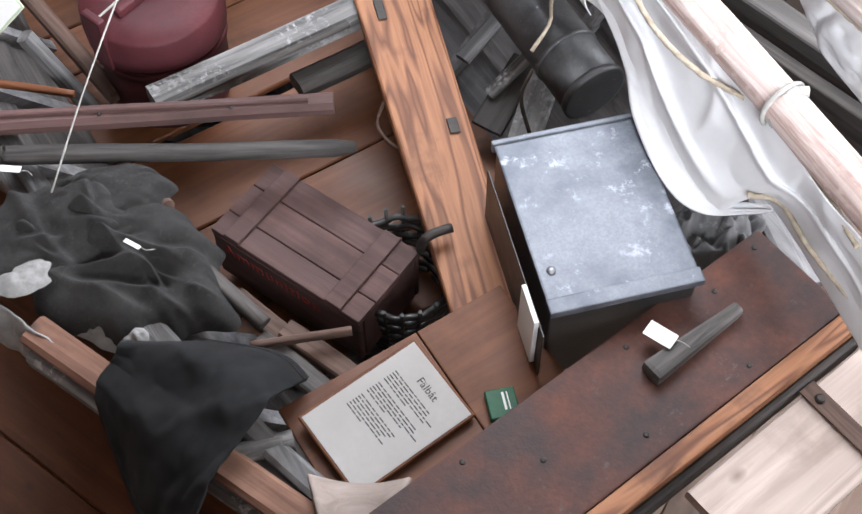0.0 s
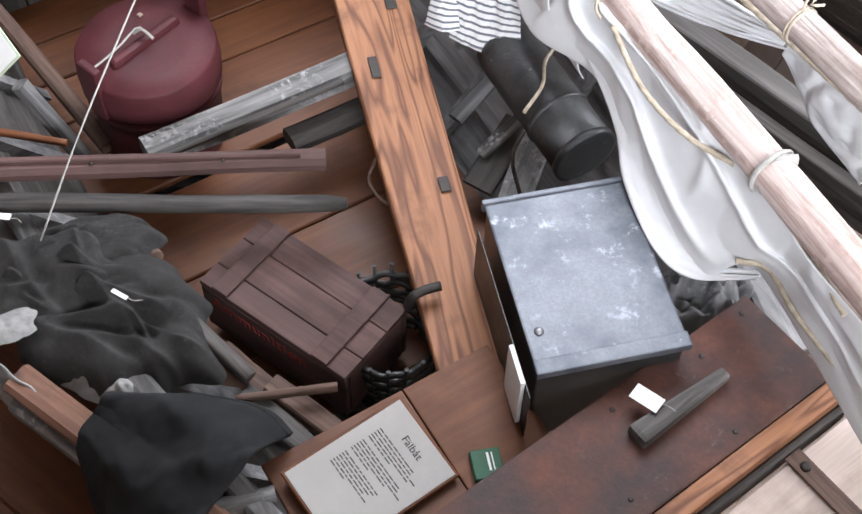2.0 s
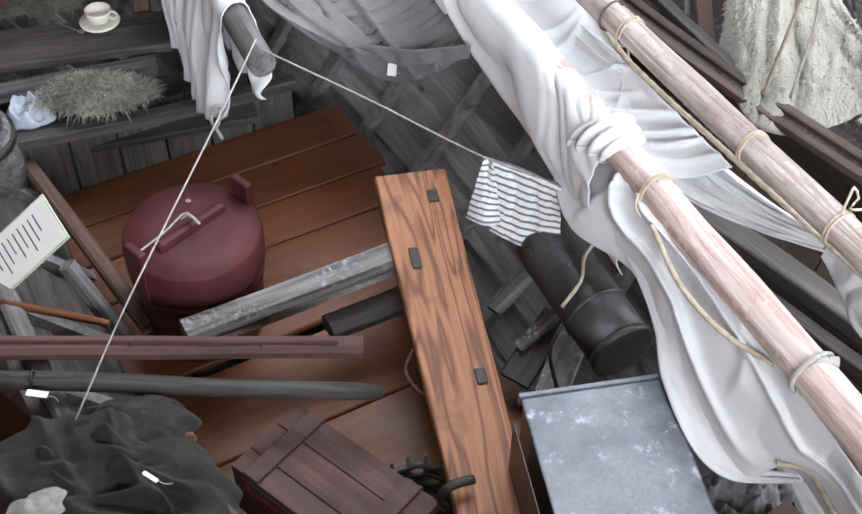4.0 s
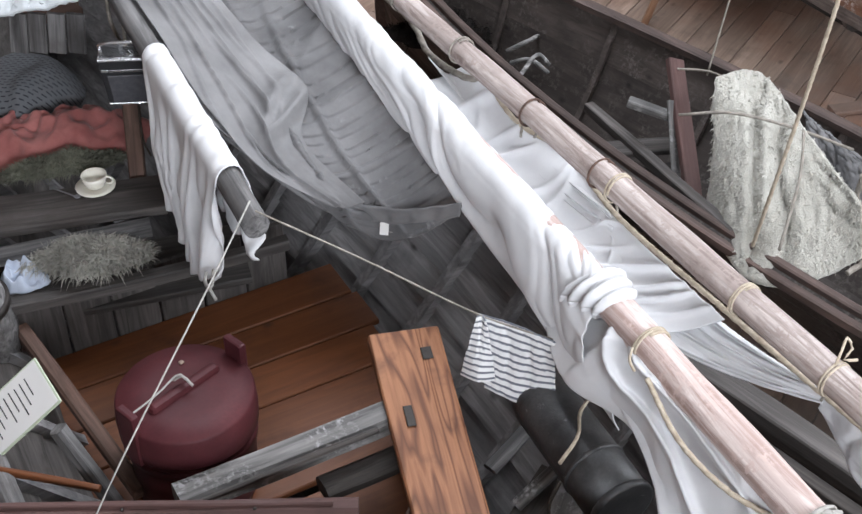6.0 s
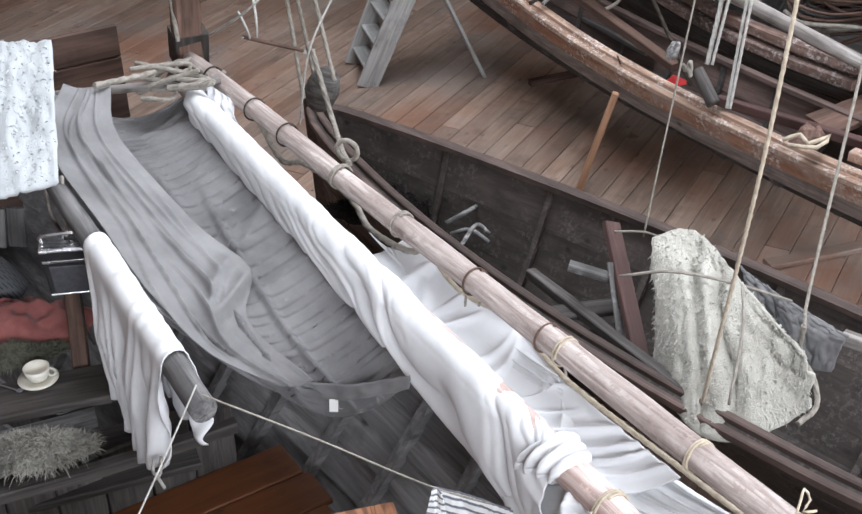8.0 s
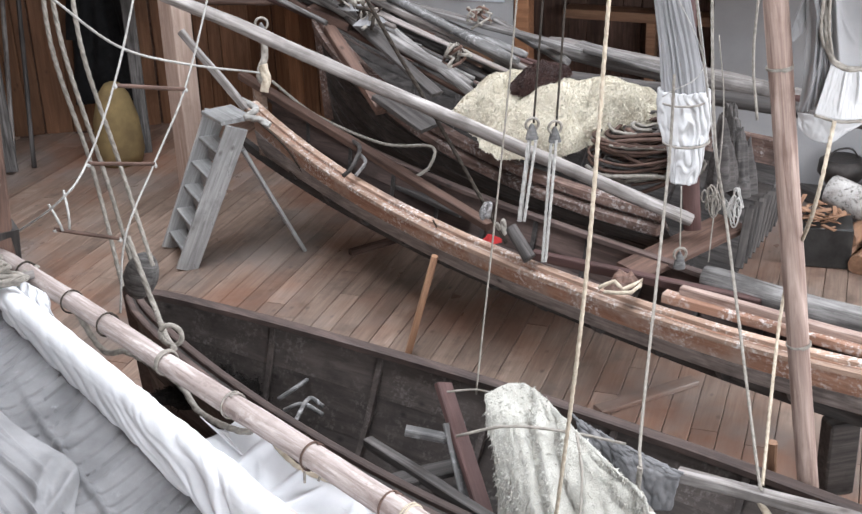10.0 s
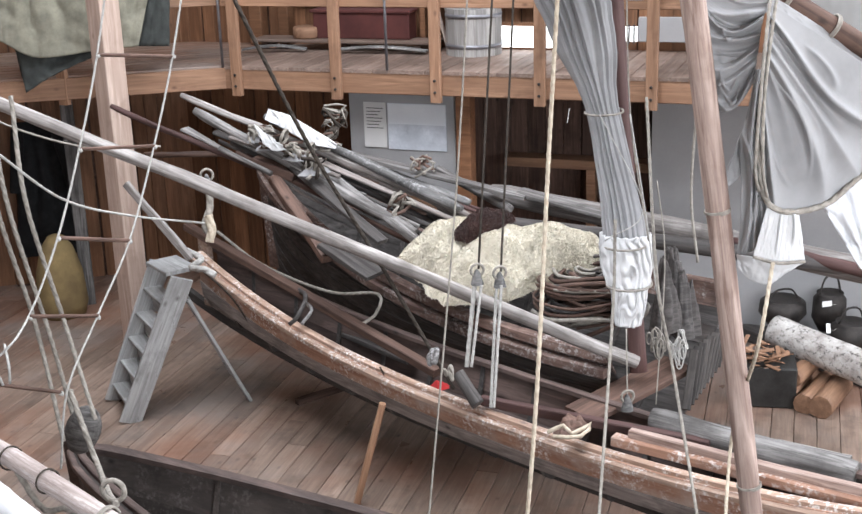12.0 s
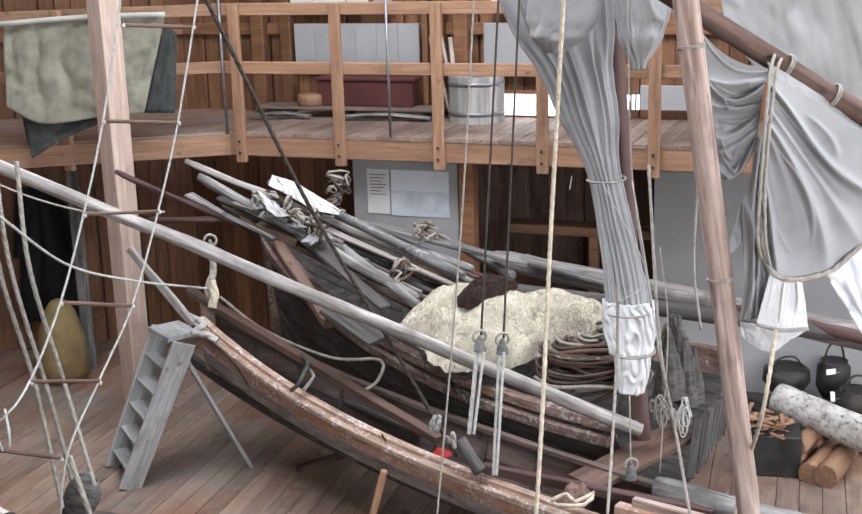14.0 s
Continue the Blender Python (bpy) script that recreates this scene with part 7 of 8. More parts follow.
pelt("cream_fleece", (1.951, 7.418, 1.307), 0.42, 0.30, 0.26, WOOLFLEECE, "cream sheepskin at the end of a heap", -0.1, 11000, 0.012, 2.9, 1.3, (-0.1, -0.45, 0.85), 0.006, 0.25, 2.4, 0.2, 1.3)
pelt("cream_fleece", (2.190, 7.237, 1.294), 0.50, 0.26, 0.28, WOOLFLEECE, "heap of cream sheepskins on a boat's load", 0.15, 14000, 0.012, 5.1, 1.3, (-0.1, -0.45, 0.85), 0.006, 0.3, 2.2, 0.25, 1.3)
pelt("cream_fleece", (2.520, 7.133, 1.306), 0.30, 0.24, 0.22, WOOLFLEECE, "thick cream sheepskin on a heap", 0.2, 9000, 0.012, 6.6, 1.3, (-0.05, -0.5, 0.85), 0.006, 0.3, 2.4, 0.2, 1.6)
pelt("brown_fleece", (2.049, 7.260, 1.544), 0.19, 0.10, 0.13, FURBROWN, "dark brown sheepskin on a heap of cream ones", 0.1, 6000, 0.012, 4.9, 0.9, (-0.1, -0.5, 0.85), 0.005, 0.3, 3.0, 0.2, 3)
net = thing("rope_coil", (2.563, 6.806, 1.220), "tangled brown heap of fishing rope", "rope")
for k in range(64):
    c = Vector((2.593, 6.839, 1.188))
    a0, r = prng.uniform(0, 6.3), prng.uniform(0.08, 0.32)
    zz, tilt = prng.uniform(-0.16, 0.16), prng.uniform(-0.25, 0.25)
    pts = [tuple(c + Vector((r * math.cos(a0 + i * 0.8) * 1.15, r * math.sin(a0 + i * 0.8) * 0.8, zz + tilt * math.cos(a0 + i * 0.8) * r + 0.03 * prng.uniform(-1, 1)))) for i in range(7)]
    rope("strand", pts, prng.choice((0.009, 0.011, 0.014)), prng.choice((BROWN, BROWN, GREYDARK, GREYROPE)), net)

# ---- far wall furnishings ----
RUNM = Matrix((RUN, BACK, (0, 0, 1))).transposed().to_4x4()
RUNM.translation = CORNER


def on_run(name, x0, x1, y0, y1, z0, z1, mat, label, category, bevel=0.006, kind=""):
    return tagged(part(name, bevelled_box(x0, x1, y0, y1, z0, z1, bevel), mat, None, "", RUNM), label, category, "", kind)


on_run("poster_panel", 0.95, 1.86, 0.30, 0.36, 0.0, 2.0, GREYWALL, "grey painted panel under the gallery", "panel", 0.004, "structure")
on_run("panel_post", 1.88, 2.0, 0.26, 0.40, 0.0, 2.02, ORANGE, "brown pine post under the gallery", "post", 0.006, "structure")
PHOTO = plain("grey seascape print", (0.74, 0.77, 0.82), (0.45, 0.48, 0.53), 5.0, 0.35, 0, 60, 0.0)
poster = thing("photo_poster", tuple(at_run(1.5, 0.29, 1.5)), "grey seascape photograph mounted on a panel", "poster")
print_part = part("print", bevelled_box(1.29, 1.79, 0.288, 0.297, 1.52, 1.90, 0.001), PHOTO, poster, "", RUNM)
part("sky_part", bevelled_box(1.295, 1.785, 0.285, 0.2885, 1.73, 1.895, 0), plain("pale print sky", (0.78, 0.81, 0.84), (0.68, 0.71, 0.75), 3, 0.4), print_part, "", RUNM)
leaflet = thing("text_sheet", tuple(at_run(1.18, 0.29, 1.5)), "white printed text sheet on a panel", "sheet")
leaf_paper = part("paper", bevelled_box(1.08, 1.275, 0.288, 0.297, 1.53, 1.90, 0.001), PAPER, leaflet, "", RUNM)
for k in range(7):
    part("text_bar", bevelled_box(1.105, 1.25 - 0.02 * (k % 3), 0.2865, 0.2882, 1.85 - k * 0.027, 1.856 - k * 0.027, 0), INK, leaf_paper, "", RUNM)
on_run("grey_wall", 3.35, 9.0, 0.75, 0.85, 0.0, 2.03, GREYWALL, "grey-white painted wall under the gallery", "wall", 0.0, "structure")
on_run("pale_wall", 4.3, 9.2, 1.15, 1.25, 2.22, 7.1, WHITEWALL, "whitewashed wall above the gallery", "wall", 0.0, "structure")
on_run("low_shelf", 2.05, 3.3, 1.0, 1.2, 1.25, 1.33, RAILPINE, "orange pine shelf under the gallery", "shelf")
on_run("trestle_post", 2.75, 2.83, 1.05, 1.15, 0.0, 1.25, RAILPINE, "orange pine trestle post under the gallery", "post")
shutter_label = "pale grey board shutter on the gallery wall"
for k in range(6):
    a = 0.06 + k * 0.197
    on_run("shutter_board", a, a + 0.195, 1.16, 1.19, 2.62, 3.0, GREYWALL, shutter_label, "shutter", 0.004)
on_run("grey_shutter", 1.82, 2.7, 1.16, 1.2, 2.57, 3.0, GREYWALL, shutter_label, "shutter")
for a, w in ((-0.02, 0.10), (-0.3, 0.12), (1.30, 0.05), (1.42, 0.09), (1.62, 0.12), (2.75, 0.1)):
    on_run("wall_stud", a - w / 2, a + w / 2, 1.13, 1.27, 2.215, 5.0, ORANGE, "orange wall stud on the gallery", "post", 0.006, "structure")
DARKRED = plain("dark red painted board", (0.13, 0.045, 0.04), (0.075, 0.028, 0.026), 3, 0.6, 0, 80, 0.15)
chest = thing("red_chest", tuple(at_run(0.85, 1.05, 2.3)), "dark red painted chest on a plank shelf", "chest")
part("body", bevelled_box(0.36, 1.25, 0.95, 1.12, 2.312, 2.53, 0.01, 2), DARKRED, chest, "", RUNM)
part("lid", bevelled_box(0.34, 1.27, 0.93, 1.12, 2.533, 2.56, 0.008, 2), DARKRED, chest, "", RUNM)
on_run("plank_shelf", -0.2, 1.5, 0.86, 1.12, 2.282, 2.31, GALLERYDECK, "grey plank shelf under a chest", "shelf")
for a in (-0.1, 0.6, 1.4):
    on_run("shelf_block", a - 0.04, a + 0.04, 0.92, 1.1, 2.215, 2.28, BROWN, "dark block under a plank shelf", "block")
for k, (a, w) in enumerate(((0.05, 0.21), (0.27, 0.31), (0.59, 0.2), (0.84, 0.17), (1.9, 0.3))):
    th = thing("notice", tuple(at_run(a, 1.15, 3.3)), "white notice sheet on the gallery wall", "notice", "wall notices")
    part("sheet", bevelled_box(a, a + w, 1.14, 1.155, 3.09, 3.5, 0.001), PAPER if k != 3 else GREYWALL, th, "", RUNM)
for a0, a1 in ((1.52, 1.6), (1.62, 1.66), (1.7, 1.66)):
    th = thing("leaning_stick", tuple(at_run(a0, 1.0, 2.6)), "pale stick leaning behind a vat", "stick", "leaning sticks")
    beam("stick", tuple(at_run(a0 - 0.12, 1.0, 2.9)), tuple(at_run(a1, 0.95, 2.215)), 0.035, 0.02, PALEPLANK, th)
pail = thing("wooden_vat", tuple(at_run(2.4, 0.75, 2.22)), "grey stave vat standing on the gallery", "vat")
PMX = Matrix.Translation(at_run(1.83, 0.92, 2.215)) @ Matrix.Scale(1.06, 4)
GREYVAT = wood("grey vat staves", (0.52, 0.50, 0.48), (0.30, 0.285, 0.27), (0.12, 0.11, 0.1), stains=0.3)
vs = plank_mesh("stave", 0.36, 0.083, 0.02, 1, 0.003)
vs.materials.append(GREYVAT)
for k in range(16):
    part("stave", vs, None, pail, "", PMX @ Euler((0, 0, k * math.pi / 8)).to_matrix().to_4x4() @ Matrix.Translation((0.205, 0, 0)) @ Euler((0, -radians(90), 0)).to_matrix().to_4x4())
for z in (0.06, 0.29):
    part("hoop", lathe("hoop", [(0.212, z), (0.222, z), (0.222, z + 0.03), (0.212, z + 0.03)], 32), GREYSTEEL, pail, "", PMX)
part("bottom", lathe("bottom", [(0.02, 0.05), (0.2, 0.05), (0.2, 0.06), (0.02, 0.06)], 24), GREYVAT, pail, "", PMX)
bowl = thing("wooden_box", tuple(at_run(0.28, 0.98, 2.312)), "round bentwood box on a plank shelf", "box")
part("body", lathe("body", [(0.11, 0), (0.12, 0.01), (0.12, 0.09), (0.105, 0.1), (0.02, 0.1)], 28), RAILPINE, bowl, "", Matrix.Translation(at_run(0.28, 0.98, 2.312)))
for p, q in ((at_run(-0.2, 0.7, 2.24), at_run(0.35, 0.8, 2.24)), (at_run(0.62, 0.78, 2.24), at_run(1.45, 0.82, 2.24))):
    sk = thing("old_ski", tuple(p), "old grey wooden ski on the gallery floor", "ski", "old skis")
    beam("blade", tuple(p), tuple(q), 0.09, 0.018, DRIFT, sk, segs=8, bow=0.03)
    beam("binding", tuple(p.lerp(q, 0.45) + Vector((0, 0, 0.02))), tuple(p.lerp(q, 0.55) + Vector((0, 0, 0.02))), 0.1, 0.015, BROWN, sk)
GLOW = bpy.data.materials.new("daylight pane")
GLOW.use_nodes = True
GLOW.node_tree.nodes["Principled BSDF"].inputs["Emission Color"].default_value = (0.95, 0.98, 1, 1)
GLOW.node_tree.nodes["Principled BSDF"].inputs["Emission Strength"].default_value = 2.2
win = thing("window_1", tuple(at_run(2.2, 1.17, 2.3)), "small bright window low in the gallery wall", "window", "", "structure")
part("pane", bevelled_box(1.97, 2.45, 1.165, 1.175, 2.235, 2.41, 0), GLOW, win, "", RUNM)
part("window_frame", bevelled_box(1.94, 2.48, 1.18, 1.22, 2.215, 2.44, 0.006), ORANGE, win, "", RUNM)
win = thing("window_2", tuple(at_run(3.09, 1.17, 2.3)), "small window with a pane divided by bars", "window", "", "structure")
part("pane", bevelled_box(3.04, 3.14, 1.165, 1.175, 2.30, 2.42, 0), GLOW, win, "", RUNM)
on_run("grey_shutter", 3.15, 3.6, 1.14, 1.18, 2.3, 2.5, GREYWALL, shutter_label, "shutter")
for a in (3.07, 3.11):
    part("bar", bevelled_box(a, a + 0.012, 1.14, 1.16, 2.28, 2.44, 0.003), GREYDARK, win, "", RUNM)

# hide hung on the rail
hide = thing("hung_hide", (-0.436, 9.574, 3.196), "greenish-grey old hide hanging over the gallery rail", "hide")
HIDE = plain("greenish grey hide", (0.27, 0.255, 0.195), (0.16, 0.152, 0.12), 11, 0.95, 0, 180, 0.6)
HIDEDARK = plain("dark hide flesh side", (0.07, 0.075, 0.07), (0.03, 0.032, 0.03), 6, 0.9, 0, 180, 0.5)
sheet("skin", loft([(-0.922, 10.100, 3.169), (-0.539, 10.100, 3.185), (-0.172, 10.100, 3.194), (0.284, 10.100, 3.183)], [(-0.952, 10.000, 2.554), (-0.693, 10.000, 2.412), (-0.240, 10.000, 2.439), (0.062, 10.000, 2.451)], 60, 40, 0, 0.06, 4, 2.0, 0.006), 60, 40, HIDE, hide, "", 0.012)
sheet("lining", loft([(-0.869, 10.120, 2.555), (-0.527, 10.120, 2.492), (-0.192, 10.120, 2.515)], [(-0.814, 10.050, 2.142), (-0.545, 10.050, 2.288), (-0.180, 10.050, 2.416)], 30, 16, 0, 0.04, 2, 5.0, 0.02), 30, 16, HIDEDARK, hide, "dark flesh side", 0.01)
sheet("lining", loft([(0.241, 10.140, 3.153), (0.358, 10.140, 3.042)], [(0.012, 10.100, 2.441), (0.300, 10.100, 2.423)], 20, 20, 0, 0.03, 2, 7.0, 0.015), 20, 20, HIDEDARK, hide, "dark flesh side", 0.01)

rope("fringe", [(-0.937, 10.050, 3.173), (-0.536, 10.050, 3.192), (-0.171, 10.050, 3.201), (0.283, 10.050, 3.194)], 0.022, FLEECEGREY, hide, "pale woolly edge")

# ---- store under the gallery on the left ----
store_rng = random.Random(21)
for k in range(15):
    x = -3.9 + 0.17 * k + store_rng.uniform(-0.05, 0.05)
    th = thing("stored_pole", (x, 11.4, 0), "grey pole stacked upright under the gallery", "pole", "stored poles")
    pole("shaft", (x, 11.2 + store_rng.uniform(-0.2, 0.3), 0.0), (x + store_rng.uniform(-0.25, 0.2), 11.8, 1.75 + store_rng.uniform(-0.3, 0.2)), 0.022, 0.02, store_rng.choice((FARGREY, PALEPOLE, GREYDARK)), th, segs=10, wobble=0.006)
for p, q, w in (((-0.527, 11.400, 0.911), (-0.591, 11.200, 0.148), 0.11), ((-1.675, 11.200, 0.438), (-1.759, 11.000, -0.595), 0.1)):
    th = thing("store_post", p, "grey post under the gallery", "post", "store posts")
    beam("shaft", (q[0], q[1], 0.0), (q[0], q[1], 2.0), w, 0.06, FARGREY, th, up=(0, -1, 0), segs=4)
sack = thing("ochre_sack", (-0.783, 11.000, 0.072), "ochre canvas sack standing on the floor", "sack")
SACK = plain("ochre sacking", (0.30, 0.22, 0.10), (0.17, 0.12, 0.06), 5, 0.9, 0, 200, 0.4)
part("body", lathe("body", [(0.19, 0), (0.22, 0.12), (0.2, 0.4), (0.14, 0.62), (0.07, 0.72), (0.02, 0.74)], 28), SACK, sack, "", Matrix.Translation(((-0.807, 11.000, 0.073)[0], 11.0, 0.0)))
for k, (x, w, z, mt) in enumerate(((-2.9, 0.5, 1.5, BROWN), (-2.2, 0.45, 1.2, BLACKWOOD), (-3.7, 0.6, 1.4, BLACKWOOD), (-0.9, 0.4, 1.6, BLACKWOOD))):
    th = thing("dark_coat", (x, 11.75, 0.3), "dark garment hanging against the store wall", "coat", "hanging coats")
    sheet("cloth", loft([(x - w / 2, 11.8, z), (x + w / 2, 11.8, z)], [(x - w / 2 - 0.1, 11.7, 0.35), (x + w / 2 + 0.1, 11.7, 0.35)], 24, 20, 0, 0.07, 3, k + 2.0), 24, 20, WOOLBLACK, th)
    for e in (-1, 1):
        pole("sleeve", (x + e * w * 0.45, 11.72, z - 0.05), (x + e * (w * 0.5 + 0.06), 11.66, z - 0.62), 0.06, 0.05, WOOLBLACK, th, segs=10, wobble=0.012)
bench2 = thing("store_bench", (-2.183, 11.000, -0.182), "orange pine bench along the store", "bench")
beam("top", (-3.6, 11.3, 0.42), (-1.9, 11.3, 0.42), 0.3, 0.05, RAILPINE, bench2)
for x in (-3.4, -2.1):
    beam("leg", (x, 11.3, 0.0), (x, 11.3, 0.4), 0.25, 0.05, RAILPINE, bench2)

# ---- masts, hanging sails, rigging ----
dmast = thing("stern_mast", (-1.056, 5.564, 1.450), "dark brown squared mast of the tent boat", "mast")
beam("shaft", (-1.005, 5.488, 1.400), (-0.907, 5.512, 3.351), 0.13, 0.10, BROWN, dmast, up=(0.4, -0.9, 0.2), segs=14, bevel=0.015, wobble=0.004)
beam("collar", (-1.005, 5.530, 1.460), (-0.989, 5.499, 1.620), 0.16, 0.13, BLACKWOOD, dmast, up=(0.4, -0.9, 0.2), segs=3)
mast2 = thing("thin_mast", (2.636, 6.204, 0.948), "thin reddish mast stepped in a boat", "mast")
pole("shaft", (2.677, 6.274, 0.881), (2.724, 7.086, 4.108), 0.05, 0.05, CRATE, mast2, segs=20, wobble=0.004)
gaff = thing("gaff", (2.365, 4.376, 3.240), "dark brown gaff slanting from a mast", "gaff")
pole("shaft", (1.898, 4.349, 3.529), (3.238, 4.190, 2.692), 0.042, 0.04, BROWN, gaff, segs=20, wobble=0.004)
for f in (0.36, 0.5, 0.62, 0.8):
    part("lacing", ring_mesh("lacing", 0.047, 0.005, 2.2, 48, 0.02), GREYROPE, gaff, "grey cord turns", along(tuple(Vector((1.898, 4.349, 3.529)).lerp(Vector((3.238, 4.190, 2.692)), f)), (3.238, 4.190, 2.692)))


def hung(name, spine, widths, depth, folds, seed, mat, parent, label="", nu=150, nv=70, crisp=1.0):
    """A sail brailed up into a hanging bundle: pleats run down along the spine."""
    C, W = curve_through(spine, 100), widths
    toward = (Vector(EYE) - C[50])
    toward.z = 0
    toward.normalize()
    right = Vector((toward.y, -toward.x, 0)) * -1

    def f(u, v):
        i = round(v * 100)
        k = v * (len(W) - 1)
        j = min(int(k), len(W) - 2)
        e = k - j
        e = e * e * (3 - 2 * e)
        w = W[j] * (1 - e) + W[j + 1] * e
        a = math.pi * (u - 0.5) * 1.5
        ph = folds * (u + 0.16 * fbm(u * 3.5, v * 0.5, seed + 3)) + 1.1 * fbm(u * 2.5, v * 1.4, seed)
        saw = ph % 1.0
        pleat = min(saw * 2.6, (1 - saw) * 1.6) - 0.22 * abs(((ph * 3.1 + 0.6 * fbm(u * 6, v * 1.2, seed + 7)) % 1.0) * 2 - 1)
        r = 0.72 + crisp * (0.3 + 0.35 * fbm(u * 4, v * 1.1, seed + 12)) * pleat
        return C[i] + right * (w * 0.5 * math.sin(a) * (0.9 + 0.1 * pleat)) + toward * (depth * (w / max(W)) ** 0.7 * math.cos(a) * r) + Vector((0, 0, 0.02 * w * fbm(u * 4, v * 3, seed + 2))) + right * (0.03 * w * fbm(u * 2, v * 3, seed + 4))
    return sheet("cloth", f, nu, nv, mat, parent, label)


sail2 = thing("grey_sail", (2.574, 6.445, 1.833), "grey sail brailed up in pleats along a thin mast", "sail")
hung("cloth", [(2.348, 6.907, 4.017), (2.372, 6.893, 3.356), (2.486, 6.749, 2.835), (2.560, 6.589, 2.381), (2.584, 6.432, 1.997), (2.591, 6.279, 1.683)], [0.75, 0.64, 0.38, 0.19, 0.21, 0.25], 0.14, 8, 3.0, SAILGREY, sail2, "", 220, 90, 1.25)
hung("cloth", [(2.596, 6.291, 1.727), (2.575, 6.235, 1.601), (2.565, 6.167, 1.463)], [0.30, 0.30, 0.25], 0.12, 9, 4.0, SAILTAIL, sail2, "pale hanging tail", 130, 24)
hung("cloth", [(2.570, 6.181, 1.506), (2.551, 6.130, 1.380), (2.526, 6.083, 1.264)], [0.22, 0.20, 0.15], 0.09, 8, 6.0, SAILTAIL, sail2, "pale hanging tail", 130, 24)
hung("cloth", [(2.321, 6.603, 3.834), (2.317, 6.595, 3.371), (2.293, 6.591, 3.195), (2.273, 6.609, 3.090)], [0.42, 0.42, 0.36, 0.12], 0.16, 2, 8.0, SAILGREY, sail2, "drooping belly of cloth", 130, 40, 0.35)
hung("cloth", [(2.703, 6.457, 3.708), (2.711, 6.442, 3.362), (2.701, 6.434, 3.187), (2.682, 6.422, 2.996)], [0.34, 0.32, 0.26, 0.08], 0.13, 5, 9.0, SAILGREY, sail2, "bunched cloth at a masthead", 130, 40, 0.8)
for y0, c in enumerate(((2.557, 6.557, 2.380), (2.578, 6.262, 1.683), (2.563, 6.163, 1.481))):
    ob = part("brail", ring_mesh("brail", 0.125 if y0 else 0.108, 0.006, 1.2, 40, 0.025), GREYROPE, sail2, "", Matrix.Translation(c) @ Euler((0, radians(90), 0)).to_matrix().to_4x4())
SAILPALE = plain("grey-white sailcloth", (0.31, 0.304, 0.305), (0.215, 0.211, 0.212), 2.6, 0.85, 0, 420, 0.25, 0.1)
sail3 = thing("gaff_sail", (2.441, 4.270, 2.849), "grey-white sail hanging in heavy folds from a gaff", "sail")
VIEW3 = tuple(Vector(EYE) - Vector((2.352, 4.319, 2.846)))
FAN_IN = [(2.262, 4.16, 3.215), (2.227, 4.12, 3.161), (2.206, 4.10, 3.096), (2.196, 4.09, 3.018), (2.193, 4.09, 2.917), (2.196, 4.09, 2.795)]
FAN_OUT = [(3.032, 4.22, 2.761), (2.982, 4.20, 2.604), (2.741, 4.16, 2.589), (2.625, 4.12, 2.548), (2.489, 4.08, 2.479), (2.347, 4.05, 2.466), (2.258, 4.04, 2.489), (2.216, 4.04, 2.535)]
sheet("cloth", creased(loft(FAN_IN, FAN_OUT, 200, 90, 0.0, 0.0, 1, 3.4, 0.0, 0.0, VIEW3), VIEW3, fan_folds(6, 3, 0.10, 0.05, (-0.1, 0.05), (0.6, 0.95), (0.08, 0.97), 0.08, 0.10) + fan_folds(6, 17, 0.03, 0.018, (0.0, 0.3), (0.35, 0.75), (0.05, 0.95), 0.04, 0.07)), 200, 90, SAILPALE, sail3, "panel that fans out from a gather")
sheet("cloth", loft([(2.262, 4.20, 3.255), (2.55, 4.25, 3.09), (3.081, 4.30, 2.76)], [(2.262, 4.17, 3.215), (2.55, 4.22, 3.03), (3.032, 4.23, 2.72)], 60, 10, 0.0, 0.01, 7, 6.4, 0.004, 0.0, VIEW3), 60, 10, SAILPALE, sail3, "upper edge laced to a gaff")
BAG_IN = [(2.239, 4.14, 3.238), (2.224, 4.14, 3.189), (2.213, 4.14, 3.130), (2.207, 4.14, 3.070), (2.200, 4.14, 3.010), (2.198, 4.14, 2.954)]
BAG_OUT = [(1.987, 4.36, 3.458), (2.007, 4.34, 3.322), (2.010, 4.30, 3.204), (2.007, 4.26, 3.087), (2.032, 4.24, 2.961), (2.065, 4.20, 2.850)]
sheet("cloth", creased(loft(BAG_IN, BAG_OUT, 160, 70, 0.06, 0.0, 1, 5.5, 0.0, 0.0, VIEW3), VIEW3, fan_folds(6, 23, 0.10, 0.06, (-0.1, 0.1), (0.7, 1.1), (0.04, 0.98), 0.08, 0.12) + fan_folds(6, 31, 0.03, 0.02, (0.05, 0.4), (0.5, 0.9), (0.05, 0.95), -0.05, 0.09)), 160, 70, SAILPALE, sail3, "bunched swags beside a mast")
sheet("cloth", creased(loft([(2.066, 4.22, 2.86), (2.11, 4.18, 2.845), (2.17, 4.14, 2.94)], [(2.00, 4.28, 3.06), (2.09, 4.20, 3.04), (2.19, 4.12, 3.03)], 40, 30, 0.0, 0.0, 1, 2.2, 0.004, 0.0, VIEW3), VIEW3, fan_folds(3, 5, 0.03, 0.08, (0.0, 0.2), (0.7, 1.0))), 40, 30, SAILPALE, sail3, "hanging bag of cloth")
